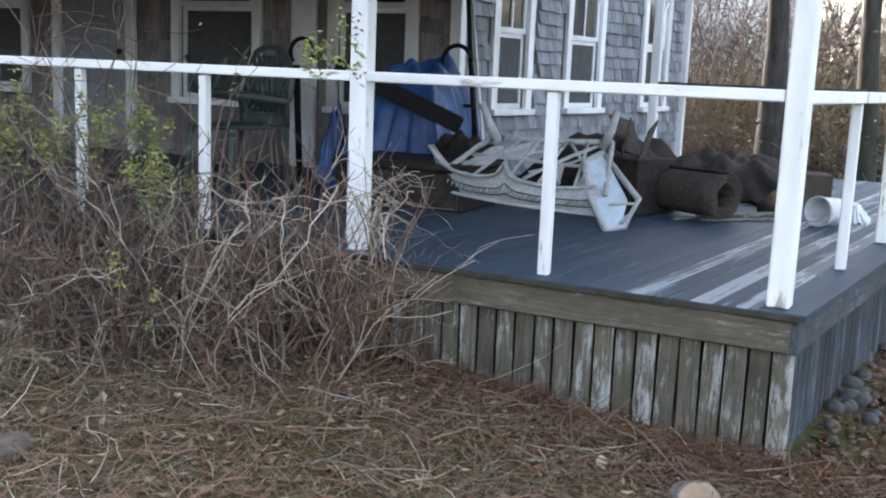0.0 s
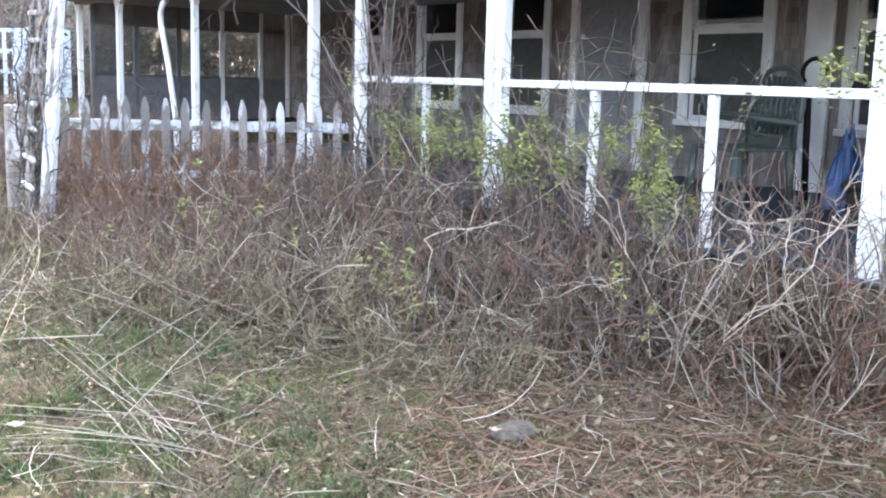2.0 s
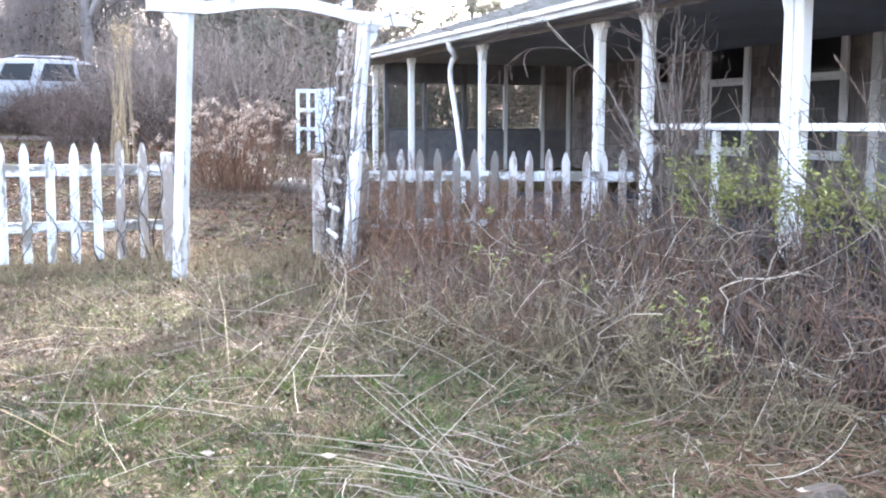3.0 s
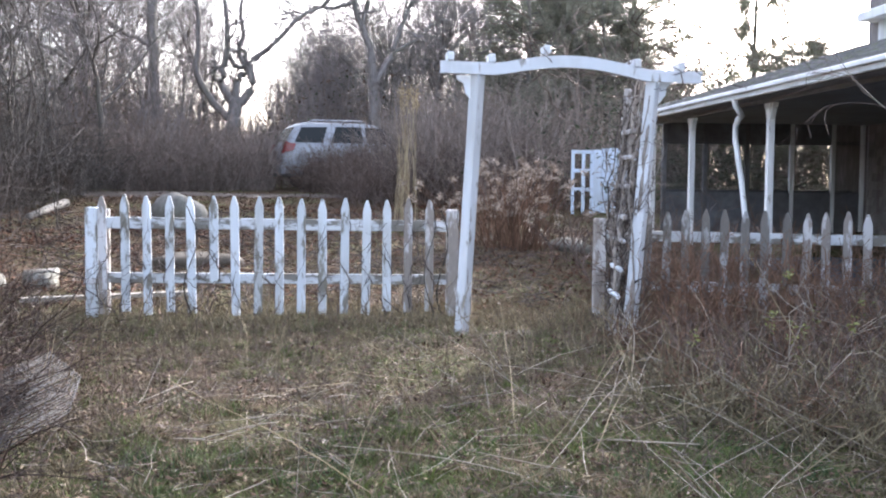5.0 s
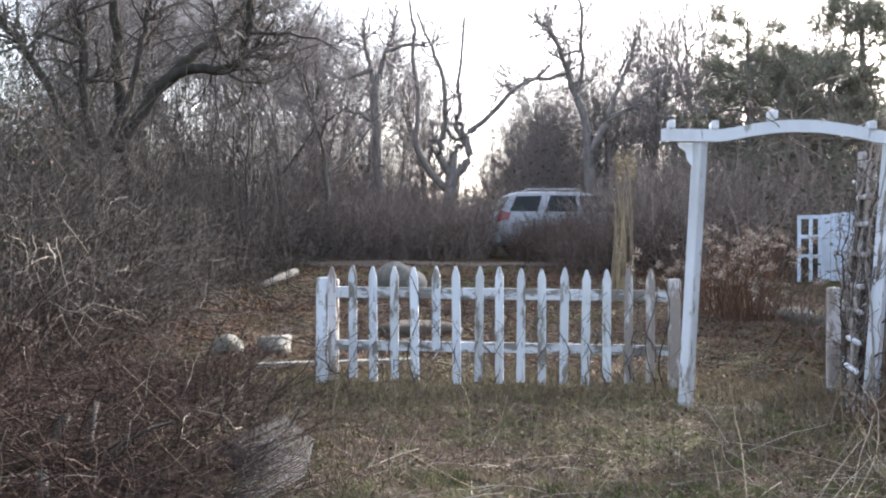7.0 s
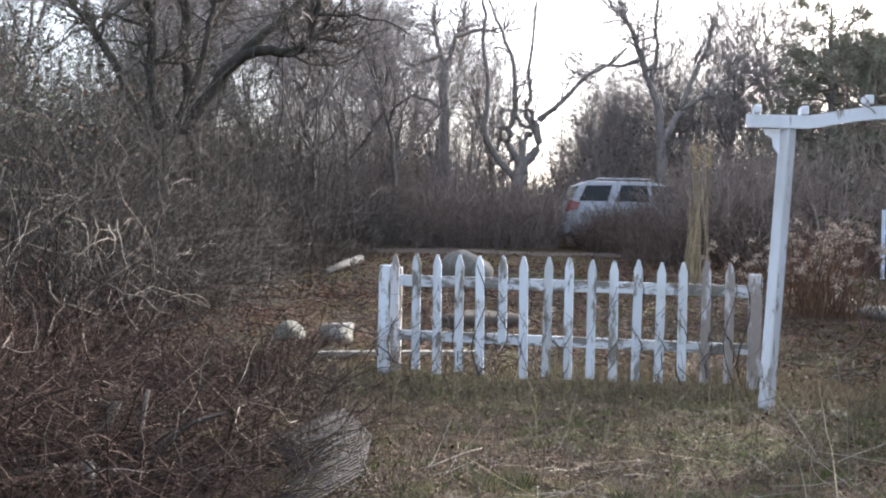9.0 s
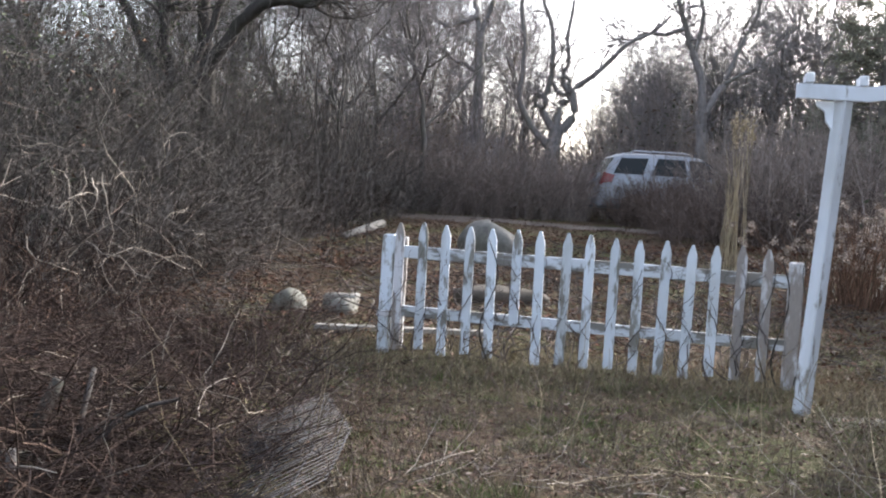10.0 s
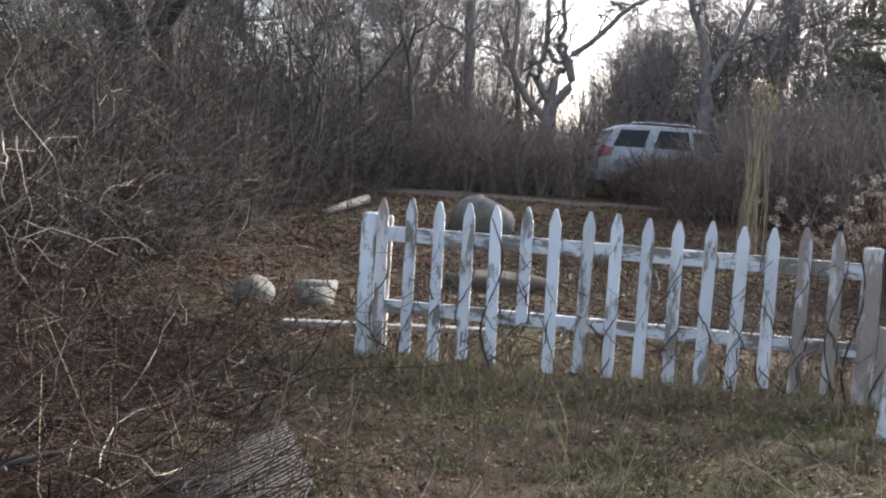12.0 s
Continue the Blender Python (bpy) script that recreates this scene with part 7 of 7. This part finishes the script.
    base = rng.normal(0, 0.1, (n_, 3)) * (1, 1, 0)
    L = strands(base, -base * 0.3 + (0.03, 0, 1) + rng.normal(0, 0.03, (n_, 3)), rng.uniform(1.0, 2.2, n_), 7, 0.035)
    L[:4] += (0, 0, 0.1)
    tagged(obj("stalk_mass", *tubes(L, np.linspace(0.0065, 0.0035, 7)[None] * np.ones((n_, 1)), 3), M["reed_dry"], ga), kind="stuff")
    P = np.repeat(L[np.argsort(L[:, -1, 2])[-5:], -1], 60, 0) + rng.normal(0, 1, (300, 3)) * (0.03, 0.03, 0.12)
    tagged(obj("plume_mass", *leaves(P, 0.028, 2.0), M["reed_dry"], ga), kind="stuff")
    # reed bank beyond the deck
    x, y = rng.uniform(15.8, 19, 2400), rng.uniform(-4, 7.0, 2400)
    base = np.stack([x, y, np.full(len(x), -0.3)], 1)
    L = strands(base, np.tile([0, 0, 1], (len(x), 1)) + rng.normal(0, 0.13, (len(x), 3)), rng.uniform(1.2, 2.4, len(x)), 5, 0.08)
    tagged(obj("reed_bank", *tubes(L, np.linspace(0.02, 0.006, 5)[None] * np.ones((len(x), 1)), 3), M["reed"]), "tan bank of dry reeds beyond the deck", "reeds", kind="stuff")
    brush("far_brush", (14.6, 16.4), (-3.5, 6.8), 420, 1.5, M["twig"], "brown brush in front of the reeds", "brush", 5, 0.009, 6, 0.28, 0.4, side_len=0.35, minr=0.005, tk=3)
    P = np.stack([rng.uniform(15, 24, 5000), rng.uniform(-4, 9, 5000), rng.uniform(0, 2.6, 5000)], 1)
    spray("reed_leaves", P, 0.045, M["ever"], "dull green leaves among the reeds")
    brush("far_brush", (17, 27), (-5, 10), 1700, 3.6, M["twig"], "bare brush behind the reeds", "brush", 3, 0.014, 6, 0.2, 0.25, minr=0.006, tk=3)
    # distant pale house glimpsed through the branches
    g = rng.normal(0, 1, (900, 3)) * (0.7, 0.9, 0.45) + (14.6, 1.9, 0.7)
    spray("shrub_leaves", g, 0.045, M["ever"], "dull green shrub beside the deck's end")
    fh = thing("distant_house", pose(40, 10.5, 0), "pale distant house glimpsed through bare branches", "house")
    part("wall", boxes((0, -3, -1, 6, 4, 5.2)), M["trim"], fh)
    part("roof", boxes((-0.4, -3.4, 5.2, 6.4, 4.4, 5.6)), M["roofing"], fh)
    for y0 in (-1.8, 0.4, 2.4):
        part("window", boxes((-0.04, y0, 2.6, 0.01, y0 + 0.9, 4.0)), M["pane"], fh)
    # far wood that closes the horizon
    for i, (cx, cy, a0, a1, rad) in enumerate(((0, 10, -200, 200, 52),)):
        a = np.radians(rng.uniform(0, 360, 5000))
        rr = rng.uniform(50, 62, 5000)
        x, y = np.cos(a) * rr, 10 + np.sin(a) * rr
        base = np.stack([x, y, ground_z(x, y) - 0.2], 1)
        L = strands(base, np.tile([0, 0, 1], (5000, 1)) + rng.normal(0, 0.2, (5000, 3)), rng.uniform(2, 8, 5000), 4, 0.14)
        T, TR = offshoots(L, np.full((5000, 4), 0.07), 8000, 2.2, 0.8, 0.1, 2, 0.25)
        tagged(obj("far_wood", *join([tubes(L, np.linspace(0.08, 0.02, 4)[None] * np.ones((5000, 1)), 3), tubes(T, TR, 3)]), M["twig"]), "grey-brown bare wood on the horizon", "wood", kind="stuff")


make_shrubs()


# ---- ground cover ----
def scatter(count, xs, ys, keep=None):
    x, y = rng.uniform(*xs, count), rng.uniform(*ys, count)
    if keep is not None:
        k = keep(x, y)
        x, y = x[k], y[k]
    return np.stack([x, y, ground_z(x, y)], 1)


def fade(p, xs, ys, soft=0.5):
    """Thin a cover out towards its edges."""
    d = np.min([p[:, 0] - xs[0], xs[1] - p[:, 0], p[:, 1] - ys[0], ys[1] - p[:, 1]], 0)
    return p[d + 0.6 * soft * rng.normal(0, 1, len(p)) > soft * rng.uniform(0, 2.2, len(p))]


def patchy(p, size, level):
    v_ = np.array([noise.noise(Vector((x / size, y / size, 3.3))) for x, y in p[:, :2]])
    return p[v_ > level]


def blades(p, height, width, lean=0.5):
    n_ = len(p)
    a = rng.uniform(0, 2 * np.pi, n_)
    s = np.stack([np.cos(a), np.sin(a), np.zeros(n_)], 1) * width
    up = np.stack([rng.normal(0, lean, n_), rng.normal(0, lean, n_), np.ones(n_)], 1) * (height * rng.uniform(0.4, 1.2, n_))[:, None]
    V = np.stack([p - s, p + s, p + up + s * 0.15, p + up - s * 0.15], 1)
    return V.reshape(-1, 3), np.arange(4 * n_).reshape(-1, 4)


def make_cover():
    lawn = lambda x, y: (x > np.interp(y, [-3, 2, 5, 8, 12, 18], [-4, -1.6, -2.1, -3.2, -5.0, -6.0])) & (x < np.interp(y, [-3, 2, 3.4, 5, 7.5, 9, 14], [1.4, 1.0, 1.9, 2.0, 1.6, 2.0, 3.6]))
    free = lambda x, y: (x < 4.3) | (y < 0.7)
    g = patchy(scatter(90000, (-4.5, 4), (-3, 14), lawn), 0.8, 0.04)
    tagged(obj("grass_tufts", *blades(g, 0.04, 0.0022, 0.8), M["grass"]), "thin patches of young green grass", "grass", kind="stuff")
    g = fade(scatter(16000, (0.6, 4.6), (0.2, 4.6), lambda x, y: free(x, y) & (x < 4.3)), (0.6, 6), (0.2, 4.6))
    g[:, 2] += 0.012
    tagged(obj("dry_grass", *blades(g, 0.05, 0.0018, 3.0), M["straw"]), "fine straw scraps among the fallen leaves", "grass", kind="stuff")
    g = patchy(scatter(9000, (-1.2, 1.8), (2.6, 5.4), lawn), 0.5, 0.12)
    tagged(obj("grass_tufts", *blades(g, 0.07, 0.003, 0.8), M["grass"]), "taller tufts of fresh green grass", "grass", kind="stuff")
    # tussocks of curved blades, tan and green
    for count, xs, ys, mat, h, keep, lab in ((1500, (-3.6, 2.4), (2.6, 9.0), "thatch", 0.055, lawn, "tan tussocks of dead grass"), (520, (-3.2, 2.2), (2.4, 9.0), "grass", 0.05, lawn, "small green grass tussocks"),
                                             (420, (-1.5, 2.4), (8.9, 14), "thatch", 0.08, None, "dry grass tussocks along the path"), (130, (-2.6, 0.8), (4.3, 5.9), "straw", 0.085, lawn, "pale tussocks in the foreground"), (170, (-1.6, 1.6), (4.2, 5.9), "grass", 0.07, lawn, "bright green tussocks in the foreground"), (330, (-1.6, 1.7), (2.9, 5.3), "lush", 0.06, lawn, "lush green tussocks in the near lawn")):
        p = patchy(scatter(count, xs, ys, keep), 0.55, -0.12)
        q = np.repeat(p, 36, 0)
        out = rng.normal(0, 1, q.shape) * (1, 1, 0)
        q[:, :2] += out[:, :2] * 0.035
        L = strands(q, out * 0.55 + (0, 0, 1), h * rng.uniform(0.5, 1.4, len(q)), 3, 0.16, (0, 0, -0.12))
        L[..., 2] = np.maximum(L[..., 2], ground_z(L[..., 0], L[..., 1]) + 0.002)
        side = unit(np.cross(L[:, 1] - L[:, 0], rng.normal(0, 1, q.shape)))[:, None] * np.array([0.0022, 0.0018, 0.0004])[None, :, None]
        V = np.stack([L - side, L + side], 2).reshape(-1, 3)
        b0 = (np.arange(len(q)) * 6)[:, None] + np.array([0, 2])[None]
        F = np.stack([b0, b0 + 1, b0 + 3, b0 + 2], -1).reshape(-1, 4)
        tagged(obj("grass_tussocks", V, F, M[mat]), lab, "grass", kind="stuff")
    # thin dark weed stems standing in the lawn
    p = scatter(700, (-2.8, 2.4), (4.2, 9.2))
    L = strands(p, rng.normal(0, 0.3, p.shape) * (1, 1, 0) + (0, 0, 1), rng.uniform(0.06, 0.3, len(p)), 5, 0.2)
    T, TR = offshoots(L, np.full(L.shape[:2], 0.0018), 1500, 0.07, 0.8, 0.2, 4, 0.3)
    tagged(obj("weed_stalks", *join([tubes(L, np.full(L.shape[:2], 0.0017), 3), tubes(T, np.maximum(TR, 0.001), 3)]), M["twig"]), "thin brown weed stems standing in the lawn", "stalks", kind="stuff")
    # bleached sticks lying in the grass
    for x, y, yaw, ln in ((-1.62, 6.05, 65, 0.42), (-0.3, 5.9, -55, 0.22), (-1.25, 5.2, 18, 0.45), (-0.85, 6.5, 80, 0.25), (0.35, 5.6, 40, 0.4), (0.7, 5.2, -50, 0.6), (-0.1, 7.2, 30, 0.2), (1.1, 6.3, -35, 0.7)):
        a_ = math.radians(yaw)
        pts = strands(np.array([[x, y, on_ground(x, y, 0.015)]]), [[math.cos(a_), math.sin(a_), 0.12]], np.array([ln]), 6, 0.08)[0]
        tagged(pole("bleached_stick", pts, 0.006, M["twig_pale"], sides=5, r1=0.003), "bleached stick lying in the dead grass", "stick", "bleached sticks")
    # flattened fan of long straw, and single long stalks
    k = 26
    root = np.stack([rng.normal(1.0, 0.15, k), rng.normal(3.66, 0.14, k), np.zeros(k)], 1)
    root[:, 2] = ground_z(root[:, 0], root[:, 1]) + rng.uniform(0.0, 0.06, k)
    a_ = np.radians(rng.normal(112, 38, k))
    L = strands(root, np.stack([np.cos(a_), np.sin(a_), rng.uniform(0.02, 0.4, k)], 1), rng.uniform(0.35, 1.3, k), 8, 0.035, (0, 0, -0.02))
    L[..., 2] = np.maximum(L[..., 2], ground_z(L[..., 0], L[..., 1]) + 0.006)
    tagged(obj("straw_stalks", *tubes(L, np.linspace(0.0027, 0.0012, 8)[None] * rng.uniform(0.6, 1.2, (k, 1)), 4), M["twig_pale"]), "flattened fan of long pale straw stalks", "stalks", kind="stuff")
    k = 24
    root = np.stack([rng.uniform(0.2, 2.4, k), rng.uniform(4.4, 6.9, k), np.zeros(k)], 1)
    root[:, 2] = ground_z(root[:, 0], root[:, 1])
    a_ = np.radians(rng.choice((35, 140, 120, 60), k) + rng.normal(0, 18, k))
    L = strands(root, np.stack([np.cos(a_), np.sin(a_), rng.uniform(0.25, 0.9, k)], 1), rng.uniform(0.5, 1.3, k), 8, 0.04, (0, 0, -0.03))
    tagged(obj("straw_stalks", *tubes(L, np.linspace(0.003, 0.0012, 8)[None] * np.ones((k, 1)), 4), M["twig_pale"]), "single long slanting straw stalks", "stalks", kind="stuff")
    g = fade(scatter(76000, (-5.5, 4.3), (-2.5, 15), lambda x, y: free(x, y) & (x < 4.2)), (-5.5, 5.5), (-2.5, 15))
    tagged(obj("dry_grass", *blades(g, 0.055, 0.0026, 1.4), M["thatch"]), "matted dry grass on the ground", "grass", kind="stuff")
    g = fade(scatter(34000, (-6.5, 4.0), (9.0, 25)), (-7.5, 5), (9.0, 25))
    g[:, 2] += rng.uniform(0.0, 0.03, len(g))
    tagged(obj("leaf_litter", *leaves(g, 0.032, 0.25), M["litter"]), "brown fallen leaves on the slope", "leaf litter", kind="stuff")
    g = patchy(scatter(15000, (-6.2, 2.6), (9.4, 21)), 0.9, -0.15)
    g[:, 2] += rng.uniform(0.01, 0.05, len(g))
    tagged(obj("leaf_litter", *leaves(g, 0.034, 0.35), M["rust"]), "rust-brown leaves on the slope behind the fence", "leaf litter", kind="stuff")
    g = fade(scatter(36000, (-7, 4.3), (-2.5, 16), free), (-7, 5.2), (-2.5, 16))
    g[:, 2] += rng.uniform(0.0, 0.03, len(g))
    g = g[~lawn(g[:, 0], g[:, 1]) | (rng.uniform(0, 1, len(g)) < 0.4)]
    tagged(obj("leaf_litter", *leaves(g, 0.028, 0.25), M["litter"]), "brown fallen leaves and bits of bark", "leaf litter", kind="stuff")
    g = fade(scatter(42000, (1.0, 5.6), (-0.9, 3.9), lambda x, y: free(x, y)), (1.0, 5.6), (-0.9, 3.9))
    g[:, 2] += rng.uniform(0.0, 0.03, len(g))
    tagged(obj("leaf_litter", *leaves(g, 0.016, 0.25), M["rust"]), "rust-brown leaf litter by the deck", "leaf litter", kind="stuff")
    g = fade(scatter(10000, (3.8, 10), (-1.9, 0.75), lambda x, y: y < 0.8 - 0.093 * (x - 4.4)), (3.8, 10), (-1.9, 2))
    g[:, 2] += rng.uniform(0.0, 0.03, len(g))
    tagged(obj("leaf_litter", *leaves(g, 0.035, 0.25), M["litter"]), "brown leaves along the deck's side", "leaf litter", kind="stuff")
    g = np.concatenate([scatter(1200, (-5, 4.3), (1.5, 12), free), scatter(700, (0.8, 4.3), (0.3, 4.2), free)])
    g[:, 2] += 0.03
    tagged(obj("pale_leaves", *leaves(g, 0.022, 0.3), M["straw"]), "scattered pale dry leaves on the ground", "leaf litter", kind="stuff")
    for count, size, mat, lab in ((15000, 0.019, "litter", "small brown leaves in the lawn"), (5200, 0.016, "straw", "small pale leaf scraps in the lawn"), (260, 0.022, "flower", "bleached leaf scraps in the lawn")):
        g = patchy(scatter(count, (-3.2, 2.6), (2.6, 9.2), lawn), 0.7, -0.25)
        g[:, 2] += rng.uniform(0.01, 0.05, len(g))
        tagged(obj("leaf_litter", *leaves(g, size, 0.4), M[mat]), lab, "leaf litter", kind="stuff")
    # fallen twigs and bent stalks
    for count, xs, ys, ln, mat, r, lab in ((5200, (-3.0, 4.3), (0.4, 8), 0.2, "twig", 0.0018, "fallen thin twigs on the ground"), (1100, (-2.0, 4.2), (1.0, 6.5), 0.35, "twig_pale", 0.0016, "pale dry stalks lying on the ground"), (800, (1.5, 4.3), (0.4, 4.2), 0.3, "twig_red", 0.0026, "reddish fallen canes by the porch"),
                                           (2600, (-5.8, 1.8), (9.5, 19), 0.35, "vine_brown", 0.004, "dark fallen twigs on the slope behind the fence"), (900, (-5.8, 1.8), (9.5, 15), 0.35, "twig_red", 0.003, "reddish fallen twigs behind the fence")):
        p = scatter(count, xs, ys, free)
        p[:, 2] += rng.uniform(0.0, 0.05, len(p))
        L = strands(p, rng.normal(0, 1, p.shape) * (1, 1, 0.12), rng.uniform(0.4, 1.4, len(p)) * ln, 5, 0.17)
        L[..., 2] = np.maximum(L[..., 2], ground_z(L[..., 0], L[..., 1]) + 0.004)
        tagged(obj("fallen_twigs", *tubes(L, np.linspace(r * 1.3, r * 0.6, 5)[None] * rng.uniform(0.6, 1.6, len(p))[:, None], 3), M[mat]), lab, "twigs", kind="stuff")
    k = 2600
    x = 4.3 - np.abs(rng.normal(0, 0.38, k))
    p = np.stack([x, rng.uniform(0.55, 3.6, k), np.zeros(k)], 1)
    p[:, 2] = ground_z(p[:, 0], p[:, 1]) + rng.uniform(0, 0.07, k) * np.exp(-(4.3 - x) / 0.3)
    L = strands(p, rng.normal(0, 1, p.shape) * (1, 1, 0.2), rng.uniform(0.06, 0.2, k), 4, 0.25)
    L[..., 2] = np.maximum(L[..., 2], ground_z(L[..., 0], L[..., 1]) + 0.004)
    tagged(obj("needle_litter", *tubes(L, np.full((k, 4), 0.0016), 3), M["rust"]), "rust-red dead needles and stems along the skirt", "needle litter", kind="stuff")
    for x, y, a_ in ((0.55, 4.11, 20), (3.01, 3.9, 70), (0.1, 4.3, 110), (1.9, 4.4, 10), (2.2, 3.3, 50), (-0.6, 5.1, 80), (0.9, 9.6, 30), (1.05, 9.9, 100), (0.7, 10.2, 150)):
        V, F = leaves(np.zeros((3, 3)), 0.036, 0.2)
        ob = obj("dead_leaf", V, F, M["flower"])
        ob.matrix_world = pose(x, y, on_ground(x, y, 0.045), 0, 0, a_)
        tagged(ob, "curled bleached leaf lying in the grass", "leaf", "bleached leaves")
    # long arching straw stalks in the lawn
    p = scatter(60, (-0.6, 2.6), (3.9, 6.8))
    L = strands(p, rng.normal(0, 0.8, p.shape) * (1, 1, 0) + (0, 0, 0.55), rng.uniform(0.5, 1.3, len(p)), 8, 0.06, (0, 0, -0.04))
    L[..., 2] = np.maximum(L[..., 2], ground_z(L[..., 0], L[..., 1]) + 0.005)
    tagged(obj("straw_stalks", *tubes(L, np.linspace(0.003, 0.0013, 8)[None] * np.ones((len(p), 1)), 4), M["straw"]), "long bent straw stalks in the grass", "stalks", kind="stuff")
    p = scatter(260, (-3, 1.8), (6.0, 9.1))
    L = strands(p, rng.normal(0, 0.25, p.shape) * (1, 1, 0) + (0, 0, 1), rng.uniform(0.2, 0.55, len(p)), 6, 0.12)
    tagged(obj("weed_stalks", *tubes(L, np.full((len(p), 6), 0.0019), 3), M["straw"]), "upright dry weed stalks near the fence", "stalks", kind="stuff")
    g = scatter(9000, (-3.0, 2.0), (8.6, 9.7))
    tagged(obj("dry_grass", *blades(g, 0.09, 0.0026, 0.7), M["straw"]), "taller dry grass along the fence foot", "grass", kind="stuff")


make_cover()
